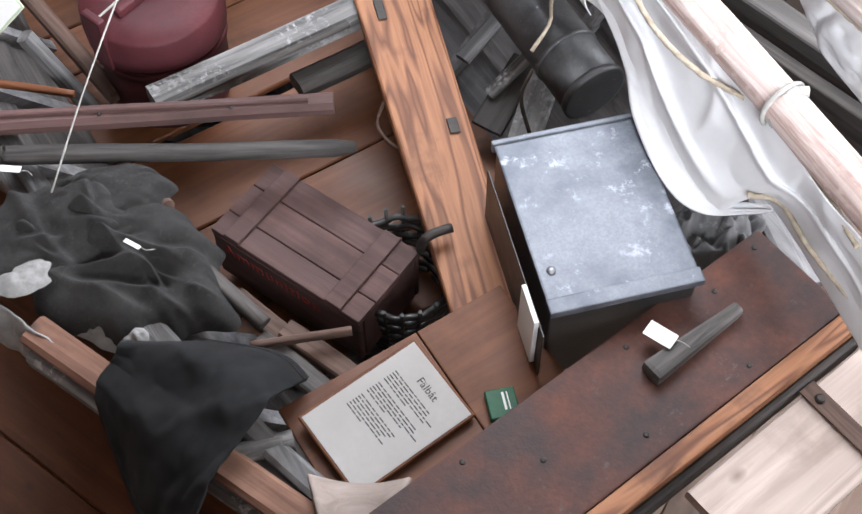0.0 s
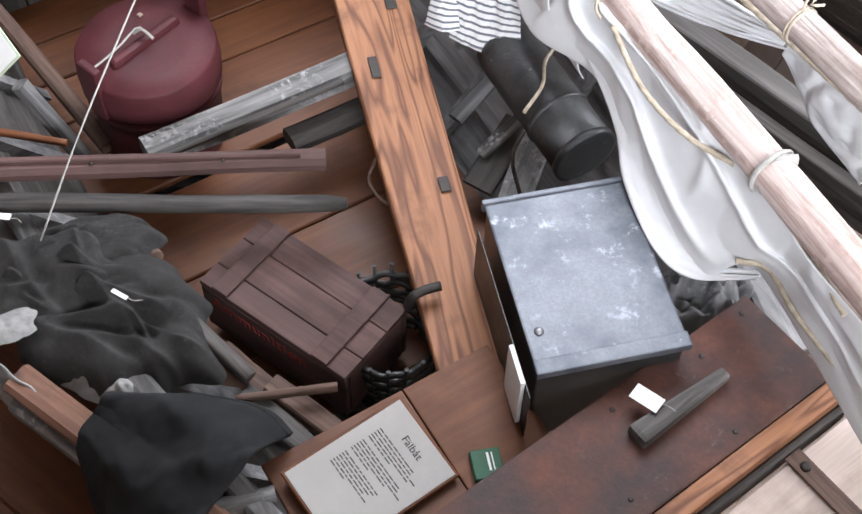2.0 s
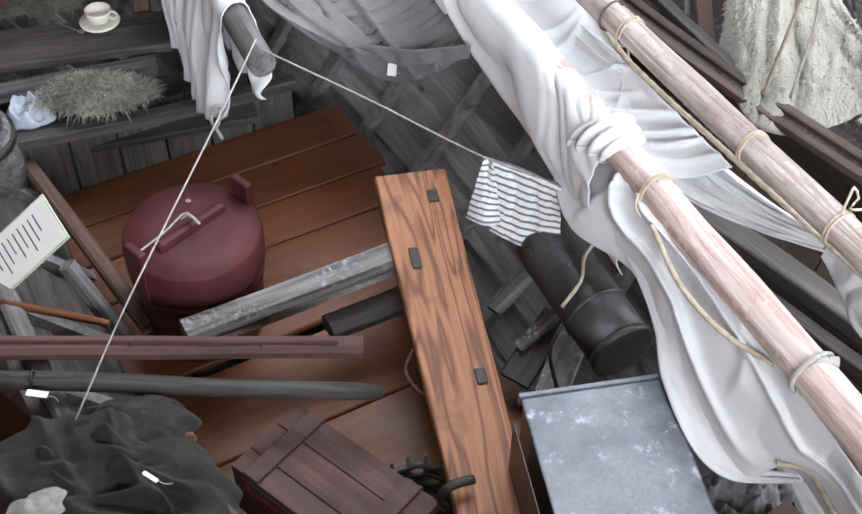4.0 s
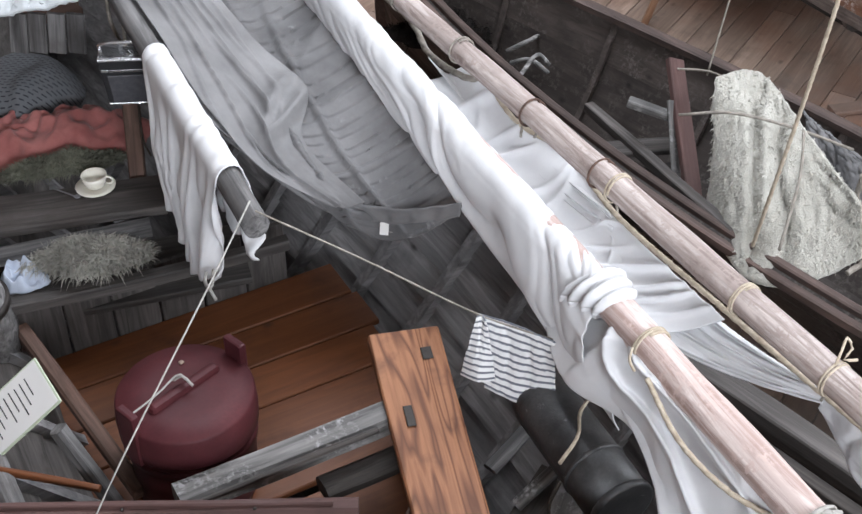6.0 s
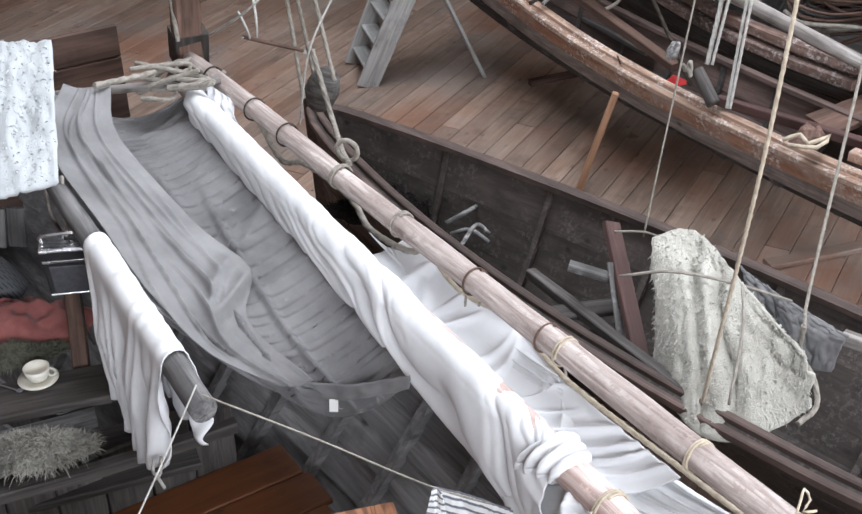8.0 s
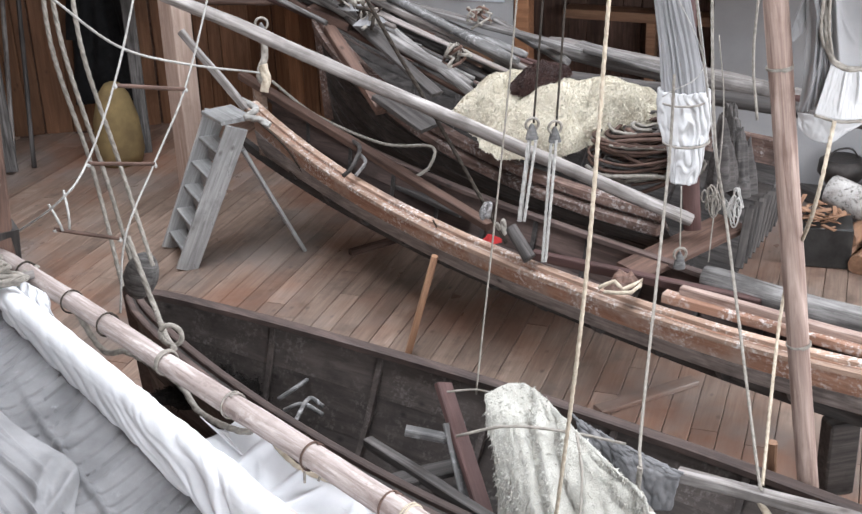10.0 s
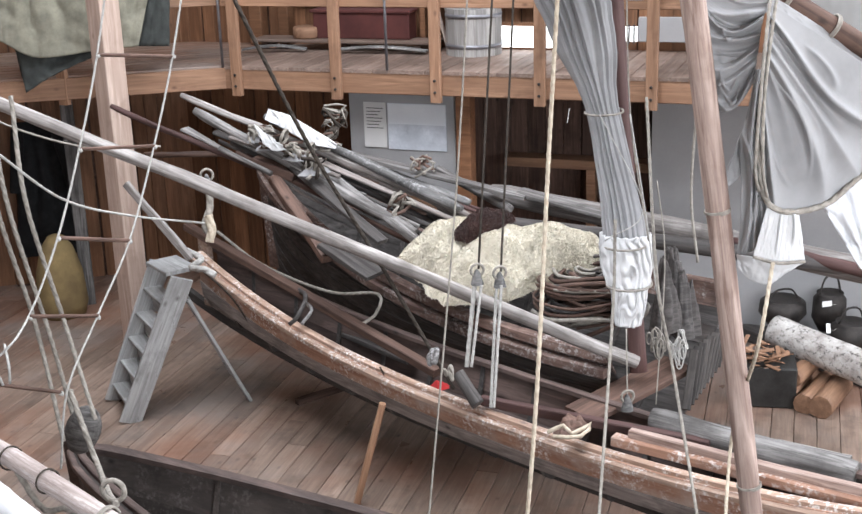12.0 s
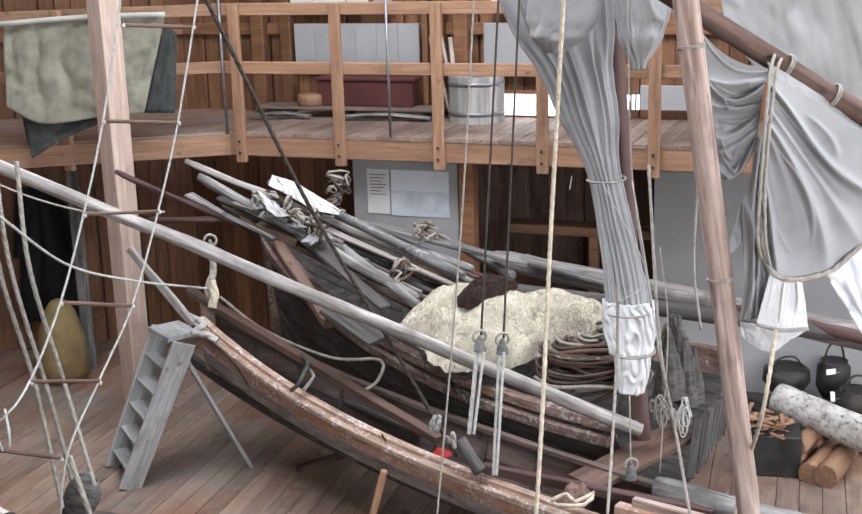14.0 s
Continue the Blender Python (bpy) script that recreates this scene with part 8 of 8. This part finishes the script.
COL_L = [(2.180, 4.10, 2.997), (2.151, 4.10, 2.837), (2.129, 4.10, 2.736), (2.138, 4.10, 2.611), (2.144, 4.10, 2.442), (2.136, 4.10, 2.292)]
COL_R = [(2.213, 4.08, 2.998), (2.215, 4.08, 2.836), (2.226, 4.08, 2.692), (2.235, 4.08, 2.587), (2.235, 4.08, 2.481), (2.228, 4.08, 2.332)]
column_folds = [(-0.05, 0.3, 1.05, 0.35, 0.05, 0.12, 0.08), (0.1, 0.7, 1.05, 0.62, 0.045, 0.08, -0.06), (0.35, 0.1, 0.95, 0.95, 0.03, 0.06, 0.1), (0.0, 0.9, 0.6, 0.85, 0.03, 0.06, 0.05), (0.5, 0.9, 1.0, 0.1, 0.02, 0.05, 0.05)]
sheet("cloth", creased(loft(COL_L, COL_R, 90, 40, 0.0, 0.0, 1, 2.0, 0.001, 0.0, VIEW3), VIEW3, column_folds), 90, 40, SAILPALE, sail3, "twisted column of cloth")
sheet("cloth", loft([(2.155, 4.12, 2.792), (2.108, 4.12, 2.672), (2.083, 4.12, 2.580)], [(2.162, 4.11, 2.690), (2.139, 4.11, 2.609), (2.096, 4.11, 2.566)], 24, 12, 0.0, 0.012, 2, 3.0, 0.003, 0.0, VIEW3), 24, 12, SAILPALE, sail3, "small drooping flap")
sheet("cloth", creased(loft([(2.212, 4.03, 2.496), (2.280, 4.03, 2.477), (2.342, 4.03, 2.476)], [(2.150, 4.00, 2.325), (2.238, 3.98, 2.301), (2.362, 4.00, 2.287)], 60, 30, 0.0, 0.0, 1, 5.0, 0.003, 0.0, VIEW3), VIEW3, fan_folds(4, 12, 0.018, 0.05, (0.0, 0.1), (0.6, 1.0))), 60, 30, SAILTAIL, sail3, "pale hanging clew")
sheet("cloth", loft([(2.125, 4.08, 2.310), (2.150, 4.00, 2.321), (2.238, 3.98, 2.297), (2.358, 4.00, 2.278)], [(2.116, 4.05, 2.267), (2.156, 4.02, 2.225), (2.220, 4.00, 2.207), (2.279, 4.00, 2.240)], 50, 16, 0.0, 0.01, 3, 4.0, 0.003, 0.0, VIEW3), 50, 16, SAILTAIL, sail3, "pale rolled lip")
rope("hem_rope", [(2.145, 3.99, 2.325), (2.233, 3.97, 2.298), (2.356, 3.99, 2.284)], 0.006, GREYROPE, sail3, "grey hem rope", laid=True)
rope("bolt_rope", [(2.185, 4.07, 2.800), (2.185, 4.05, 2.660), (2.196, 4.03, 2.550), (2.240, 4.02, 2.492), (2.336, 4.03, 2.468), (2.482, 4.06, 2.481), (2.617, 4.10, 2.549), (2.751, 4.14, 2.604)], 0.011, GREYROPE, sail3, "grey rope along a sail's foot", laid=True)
canvas = thing("pale_canvas", (3.239, 5.720, 3.157), "pale canvas hanging behind a gaff sail", "canvas")
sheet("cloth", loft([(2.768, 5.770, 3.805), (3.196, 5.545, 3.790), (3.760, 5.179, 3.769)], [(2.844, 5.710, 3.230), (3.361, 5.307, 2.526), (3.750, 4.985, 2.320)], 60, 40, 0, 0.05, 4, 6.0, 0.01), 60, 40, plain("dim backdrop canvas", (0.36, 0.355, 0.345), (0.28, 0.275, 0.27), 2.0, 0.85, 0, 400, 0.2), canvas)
sheet("cloth", loft([(2.782, 4.648, 2.331), (2.933, 4.621, 2.565), (3.122, 4.526, 2.687)], [(2.903, 4.477, 2.051), (3.017, 4.363, 1.954), (3.232, 4.234, 2.021)], 40, 40, 0, 0.05, 4, 7.0, 0.01), 40, 40, SAILWHITE, canvas, "pale pleated tail")

rope("canvas_hanger", [(3.197, 5.545, 3.765), (3.9, 5.4, 7.2)], 0.008, GREYROPE, None, "rope holding a canvas to the roof", "rope")
RIG = (  # way, radius, material, laid, label
    ([(1.438, 4.053, 3.749), (1.349, 3.968, 2.787), (1.175, 3.628, 1.874), (1.104, 3.742, 0.750)], 0.0075, ROPE, True, "thick pale hemp rope hanging from the rafters"),
    ([(1.395, 5.009, 3.737), (1.252, 4.873, 2.436), (0.996, 4.528, 1.020)], 0.0041, GREYROPE, False, "thin grey rope running down to a board"),
    ([(1.977, 6.611, 3.729), (1.689, 6.138, 1.660)], 0.0061, DARKROPE, False, "black halyard rope hanging from the rafters"),
    ([(2.081, 6.579, 3.726), (1.802, 6.100, 1.644)], 0.0061, DARKROPE, False, "black halyard rope hanging from the rafters"),
    ([(1.660, 6.117, 1.577), (1.569, 5.981, 1.170)], 0.0122, WHITEROPE, True, "doubled white tackle rope"),
    ([(1.689, 6.089, 1.583), (1.589, 5.957, 1.178)], 0.0082, WHITEROPE, True, "doubled white tackle rope"),
    ([(1.772, 6.084, 1.575), (1.665, 5.865, 0.972)], 0.0082, WHITEROPE, True, "doubled white tackle rope"),
    ([(1.792, 6.059, 1.582), (1.676, 5.843, 0.980)], 0.0082, WHITEROPE, True, "doubled white tackle rope"),
    ([(1.935, 4.818, 2.267), (1.881, 4.699, 1.868), (1.569, 4.060, 1.100), (1.496, 3.871, 1.000)], 0.0068, GREYROPE, True, "grey rope hanging into a boat"),
    ([(2.171, 5.061, 2.732), (2.073, 4.687, 2.048), (2.087, 4.522, 1.662), (1.988, 3.893, 0.950), (1.982, 3.812, 0.850)], 0.0068, GREYROPE, True, "grey rope running to a thwart"),
    ([(2.182, 3.911, 2.324), (2.096, 3.836, 2.023), (2.375, 4.532, 1.300), (1.994, 3.833, 0.860)], 0.0075, ROPE, True, "pale sheet rope from a sail's corner"),
    ([(2.363, 4.325, 3.285), (2.235, 4.124, 3.229), (2.157, 4.003, 3.052), (2.115, 3.942, 2.869), (2.120, 3.959, 2.665), (2.171, 4.020, 2.565)], 0.006, GREYROPE, True, "grey brail rope round a sail"),
    ([(2.384, 4.311, 3.265), (2.262, 4.132, 3.217), (2.165, 3.991, 3.014), (2.138, 3.953, 2.865), (2.143, 3.947, 2.666), (2.195, 4.002, 2.546)], 0.006, GREYROPE, True, "grey brail rope round a sail"),
    ([(0.312, 6.291, 3.621), (0.487, 6.359, 3.213), (0.848, 6.502, 2.372), (1.219, 6.562, 1.641), (1.590, 6.355, 0.886)], 0.0109, DARKROPE, True, "dark shroud rope running to a boat's side"),
    ([(-0.693, 5.264, 2.764), (-0.596, 5.456, 2.636), (-0.372, 5.815, 2.321), (-0.091, 6.188, 2.117), (0.316, 6.933, 1.833)], 0.0061, WHITEROPE, True, "white rope running to a pulley on a pole"),
    ([(-0.872, 6.752, 2.629), (-0.563, 6.755, 2.460), (-0.237, 6.753, 2.352), (0.106, 6.752, 2.334)], 0.0054, GREYROPE, False, "grey rope beside a long pole"),
    ([(2.599, 6.389, 3.541), (2.590, 6.259, 2.438), (2.627, 6.057, 1.744)], 0.0041, GREYROPE, False, "thin grey halyard on a mast"),
    ([(2.551, 6.163, 2.428), (2.587, 6.023, 1.942), (2.609, 5.818, 1.387), (2.666, 5.689, 1.149)], 0.0041, WHITEROPE, False, "thin white halyard on a mast"),
    ([(2.698, 6.122, 2.061), (2.695, 5.988, 1.633), (2.557, 5.749, 0.918)], 0.0034, GREYROPE, False, "thin grey line beside a mast"),
    ([(2.465, 5.957, 1.291), (2.421, 5.818, 0.939)], 0.0041, GREYROPE, False, "thin line under a sail tail"),
    ([(2.437, 6.314, 2.408), (2.636, 6.159, 1.902), (2.408, 6.146, 1.740)], 0.0034, WHITEROPE, False, "thin crossing brail line"),
    ([(3.120, 6.555, 2.314), (3.062, 6.463, 1.849), (3.061, 6.345, 1.485)], 0.0082, GREYROPE, False, "grey rope beside a mast"),
    ([(2.319, 6.469, 2.420), (2.303, 6.459, 2.345)], 0.0027, WHITEROPE, False, "short white cord end"),
)
for pts, r, mt, laid, lb in RIG:
    rope("rigging_rope", pts, r, mt, None, lb, "rope", laid=laid, group="rigging")
for c in ((1.678, 6.126, 1.618), (1.792, 6.088, 1.603), (0.350, 7.087, 2.034), (2.418, 5.809, 0.918)):
    th = thing("rope_block", c, "small pale rope block in the rigging", "block", "rope blocks")
    ob, f = heap("cheek", tuple(Vector(c) + Vector((0, 0, -0.04))), 0.035, 0.03, 0.09, DRIFT, th, c[0], 0.2, 6, 0, 14, 2.0, 0.1)
    part("strop", ring_mesh("strop", 0.035, 0.008), GREYROPE, th, "", Matrix.Translation(Vector(c) + Vector((0, 0, 0.04))) @ Euler((0, 0, radians(90))).to_matrix().to_4x4())
rope("pole_strop", [(0.336, 6.990, 2.058), (0.350, 6.959, 1.936), (0.309, 6.929, 1.819), (0.346, 6.910, 1.756)], 0.02, GREYROPE, None, "rope strop hanging from a long pole", "strop", laid=True)
rope("pole_strop", [(0.332, 6.925, 1.882), (0.343, 6.903, 1.806), (0.324, 6.883, 1.733)], 0.025, ROPE, None, "yellow rope end hanging from a long pole", "strop", laid=True)
knot_rng = random.Random(3)
for c, n, r, spread, mt, lb in (((1.485, 6.360, 1.096), 4, 0.016, 0.05, DRIFT, "grey knot in a shroud rope"), ((1.549, 6.308, 1.010), 4, 0.012, 0.035, GREYROPE, "grey knot in a shroud rope"), ((2.665, 5.725, 1.229), 9, 0.006, 0.08, WHITEROPE, "tangle of white cord in the rigging"), ((2.606, 5.876, 1.241), 7, 0.006, 0.08, GREYROPE, "tangle of grey cord in the rigging")):
    th = thing("rope_knot", c, lb, "knot", "rope knots")
    for _ in range(n):
        turn_at, tip, size = knot_rng.uniform(0, 6), Vector((knot_rng.uniform(-0.5, 0.5), knot_rng.uniform(-0.5, 0.5), knot_rng.uniform(-0.8, 0.6))) * spread, spread * knot_rng.uniform(0.35, 0.7)
        rope("loop", [tuple(Vector(c) + tip + Vector((math.cos(turn_at + i * 0.9) * size * 0.45, math.sin(turn_at + i * 0.9) * size * 0.4, math.sin(turn_at * 2 + i * 0.9) * size * 1.3))) for i in range(8)], r * 0.75, mt, th, n=40)
deadman = thing("rope_end_timber", (1.635, 6.283, 0.877), "grey timber end at the foot of a shroud", "timber")
pole("end", (1.614, 6.339, 0.989), (1.690, 6.198, 0.846), 0.035, 0.04, GREYDARK, deadman)

# shrouds with ratlines on the left
shroud = thing("rope_ladder", (-0.514, 5.092, 2.027), "white rope ladder with wooden rungs", "rope ladder")
rope("side_rope", [(0.010, 5.999, 3.636), (-0.149, 5.846, 2.964), (-0.266, 5.674, 2.576), (-0.391, 5.481, 2.233), (-0.533, 5.279, 1.959), (-0.653, 5.121, 1.852), (-0.962, 5.603, 1.520)], 0.0052, WHITEROPE, shroud, laid=True)
rope("side_rope", [(0.343, 6.186, 3.519), (0.191, 6.040, 2.917), (0.063, 5.874, 2.528), (-0.093, 5.673, 2.134), (-0.262, 5.477, 1.858), (-0.416, 5.264, 1.603), (-0.483, 5.233, 1.250)], 0.0052, WHITEROPE, shroud, laid=True)
for a, b in (((-0.027, 5.959, 3.384), (0.297, 6.150, 3.348)), ((-0.149, 5.846, 2.964), (0.191, 6.039, 2.911)), ((-0.266, 5.674, 2.576), (0.062, 5.873, 2.523)), ((-0.391, 5.481, 2.233), (-0.093, 5.673, 2.134)), ((-0.533, 5.277, 1.954), (-0.263, 5.475, 1.854)), ((-0.770, 5.700, 1.500), (-0.474, 5.619, 1.450))):
    pole("rung", a, b, 0.009, 0.009, BROWN, shroud, segs=6, wobble=0.003)
    for e in (a, b):
        part("knot", ring_mesh("knot", 0.008, 0.0045, 1.6, 26, 0.012), WHITEROPE, shroud, "", Matrix.Translation(e) @ Euler((0, radians(70), 0.4)).to_matrix().to_4x4())
rope("side_rope", [(-0.780, 5.719, 1.620), (-0.743, 5.675, 1.550), (-0.729, 5.670, 1.500)], 0.007, WHITEROPE, shroud)
rope("side_rope", [(-0.704, 5.728, 1.680), (-0.688, 5.642, 1.600), (-0.693, 5.634, 1.520)], 0.007, WHITEROPE, shroud)
for pts in ([(-0.654, 5.790, 2.822), (-0.654, 5.725, 2.350), (-0.561, 5.770, 1.750), (-0.491, 5.631, 1.200)], [(-0.630, 5.792, 2.820), (-0.605, 5.712, 2.350), (-0.501, 5.741, 1.700), (-0.434, 5.704, 1.250)], [(-0.537, 5.800, 2.814), (-0.523, 5.691, 2.350), (-0.438, 5.756, 1.800), (-0.334, 5.604, 1.300)], [(-0.902, 5.460, 2.891), (-0.886, 5.192, 2.500), (-0.937, 5.437, 1.950), (-0.956, 5.483, 1.550)], [(-0.926, 5.082, 3.155), (-1.004, 5.223, 2.500), (-1.051, 5.466, 2.000), (-1.025, 5.411, 1.600)]):
    rope("stay_rope", pts, 0.0105, GREYROPE, None, "grey stay rope running down to a block", "rope", laid=True, group="stay ropes")
block = thing("pulley_block", (-0.413, 5.712, 1.200), "grey wooden pulley block hooked to a boom", "pulley block")
bm = bmesh.new()
bmesh.ops.create_uvsphere(bm, u_segments=20, v_segments=12, radius=1.0)
bmesh.ops.scale(bm, vec=(0.085, 0.05, 0.15), verts=bm.verts)
part("shell", bm, FARGREY, block, "", Matrix.Translation((-0.405, 5.730, 1.200)) @ Euler((0.3, 0.3, 0)).to_matrix().to_4x4())
part("sheave", lathe("sheave", [(0.06, -0.015), (0.05, 0), (0.06, 0.015)], 20), BLACKWOOD, block, "", Matrix.Translation((-0.405, 5.730, 1.200)) @ Euler((radians(90), 0, 0.3)).to_matrix().to_4x4())
rope("hook_strop", [(-0.436, 5.645, 1.450), (-0.388, 5.562, 1.280), (-0.343, 5.457, 1.150), (-0.277, 4.860, 1.300), (-0.227, 4.436, 1.450)], 0.013, GREYROPE, block, "grey rope strop", laid=True)
part("ring", ring_mesh("ring", 0.045, 0.011), GREYROPE, block, "", Matrix.Translation((-0.236, 4.519, 1.470)) @ Euler((0.4, 0, 1.2)).to_matrix().to_4x4())
rope("ridge_rope", [(-1.274, 4.797, 1.660), (-1.083, 5.056, 1.600), (-0.961, 5.312, 1.550)], 0.013, GREYROPE, None, "grey rope along the top of a tent", "rope", laid=True)
tentpole = thing("cross_pole", (-1.064, 5.020, 1.550), "thin grey pole across the head of a tent", "pole")
pole("shaft", (-1.618, 4.897, 1.560), (-0.803, 5.102, 1.540), 0.02, 0.018, PALEPOLE, tentpole)
tr = random.Random(9)
for k in range(7):
    c = Vector((-0.936, 5.114, 1.560))
    rope("tent_lashing", [tuple(c + Vector((tr.uniform(-0.28, 0.14), tr.uniform(-0.15, 0.1), tr.uniform(-0.05, 0.08)))) for _ in range(4)], 0.011, GREYROPE, None, "grey lashing at the head of a tent", "rope", group="tent lashings", laid=True)
heap_t = thing("sail_throat", (-0.853, 5.262, 1.350), "white gathered sail corner lashed to a mast", "sail corner")
sheet("cloth", loft([(-0.914, 5.170, 1.520), (-0.832, 5.065, 1.520), (-0.746, 4.978, 1.500)], [(-0.844, 4.975, 1.380), (-0.792, 4.911, 1.380), (-0.713, 4.829, 1.400)], 40, 20, 0, 0.035, 4, 2.0), 40, 20, SAILWHITE, heap_t)

# ---- hearth corner on the right ----
chips = thing("chip_box", (4.401, 7.918, 0.000), "black box heaped with yellow wood chips", "box")
CHM = Matrix.Translation((4.163, 7.472, 0.000)) @ Euler((0, 0, radians(-25))).to_matrix().to_4x4()
part("box", bevelled_box(-0.2, 0.2, -0.16, 0.16, 0, 0.3, 0.01), BLACKTIN, chips, "", CHM)
crng = random.Random(6)
chip = plank_mesh("chip", 0.13, 0.03, 0.008, 1, 0.002)
chip.materials.append(RAILPINE)
for k in range(40):
    part("chip", chip, None, chips, "", CHM @ Matrix.Translation((crng.uniform(-0.2, 0.1), crng.uniform(-0.14, 0.14), 0.30 + crng.uniform(0, 0.07))) @ Euler((crng.uniform(-0.5, 0.5), crng.uniform(-0.5, 0.5), crng.uniform(0, 6))).to_matrix().to_4x4())
for p, q, r in (((4.257, 7.377, 0.070), (4.641, 7.723, 0.070), 0.085), ((4.291, 7.173, 0.070), (4.674, 7.500, 0.070), 0.075), ((4.366, 7.052, 0.080), (4.746, 7.402, 0.080), 0.085), ((4.276, 7.308, 0.200), (4.599, 7.571, 0.200), 0.07)):
    lg = thing("firewood_log", p, "split orange firewood log on the floor", "log", "firewood logs")
    pole("core", p, q, r, r * 0.95, RAILPINE, lg, segs=6, sides=9, wobble=0.012)
blog = thing("birch_log", (4.670, 7.770, 0.200), "thick birch log with white peeling bark", "log")
BARK = plain("white birch bark", (0.62, 0.60, 0.57), (0.30, 0.27, 0.25), 9, 0.8, 0, 70, 0.4, fleck=(0.06, 0.052, 0.047), fleck_at=0.52)
pole("bark", (4.380, 7.785, 0.380), (4.783, 7.104, 0.280), 0.115, 0.12, BARK, blog, segs=14, sides=20, wobble=0.012)
part("end", lathe("end", [(0.108, 0), (0.10, 0.006), (0.02, 0.008)], 20), RAILPINE, blog, "cut orange end", along((4.380, 7.785, 0.380), tuple(2 * Vector((4.380, 7.785, 0.380)) - Vector((4.783, 7.104, 0.280)))) @ Euler((0, radians(90), 0)).to_matrix().to_4x4())
for c, r, h in (((5.020, 8.104, 0.300), 0.13, 0.26), ((4.900, 7.604, 0.300), 0.15, 0.2), ((4.677, 8.200, 0.350), 0.18, 0.14)):
    pot = thing("iron_pot", c, "black iron cooking pot with a wire handle", "pot", "iron pots")
    pm = Matrix.Translation(c)
    part("body", lathe("body", [(r * 0.6, -0.1), (r, 0.0), (r * 0.95, h * 0.6), (r * 0.75, h * 0.7), (r * 0.78, h * 0.78), (r * 0.7, h * 0.74), (0.02, h * 0.7)], 28), IRON, pot, "", pm)
    rope("handle", [pm @ Vector((-r * 0.7, 0, h * 0.7)), pm @ Vector((-r * 0.35, 0, h * 1.25)), pm @ Vector((r * 0.35, 0, h * 1.25)), pm @ Vector((r * 0.7, 0, h * 0.7))], 0.008, IRON, pot)
tag((4.586, 7.498, 0.680), (4.660, 7.498, 0.680), (4.590, 7.494, 0.640), "white paper tag on a pot handle")
tag((4.498, 7.290, 0.600), (4.526, 7.281, 0.600), (4.487, 7.259, 0.540), "white paper tag on a pot")
hearth = thing("hearth_floor", (4.710, 7.821, 0.000), "low grey platform under pots and logs", "platform")
beam("slab", (4.800, 8.852, 0.060), (5.236, 7.507, 0.060), 0.7, 0.1, GREYDARK, hearth)
for k, p in enumerate(((3.005, 6.511, 1.234), (3.033, 6.451, 1.114), (3.045, 6.644, 1.326), (2.896, 6.421, 1.175))):
    th = thing("dark_net", p, "dark hanging bundle of old net", "net", "old nets")
    heap("mass", tuple(Vector(p) + Vector((0, 0, -0.1))), 0.10, 0.1, 0.3, GREYDARK, th, k + 1.5, 0.6, 5, k, 24, 2.0, 0.3)
# leaning staves stand in for a dark red heap of net
for k in range(9):
    a, b = Vector((2.893, 6.087, 0.693)).lerp(Vector((3.166, 6.273, 0.854)), k / 8), Vector((3.025, 6.276, 0.973)).lerp(Vector((3.301, 6.416, 1.061)), k / 8)
    th = thing("dark_stave", tuple(a), "dark brown stave standing in for a heap of net", "stave", "stacked staves")
    beam("stave", tuple(a), tuple(b), 0.05, 0.02, BLACKWOOD, th, segs=3)
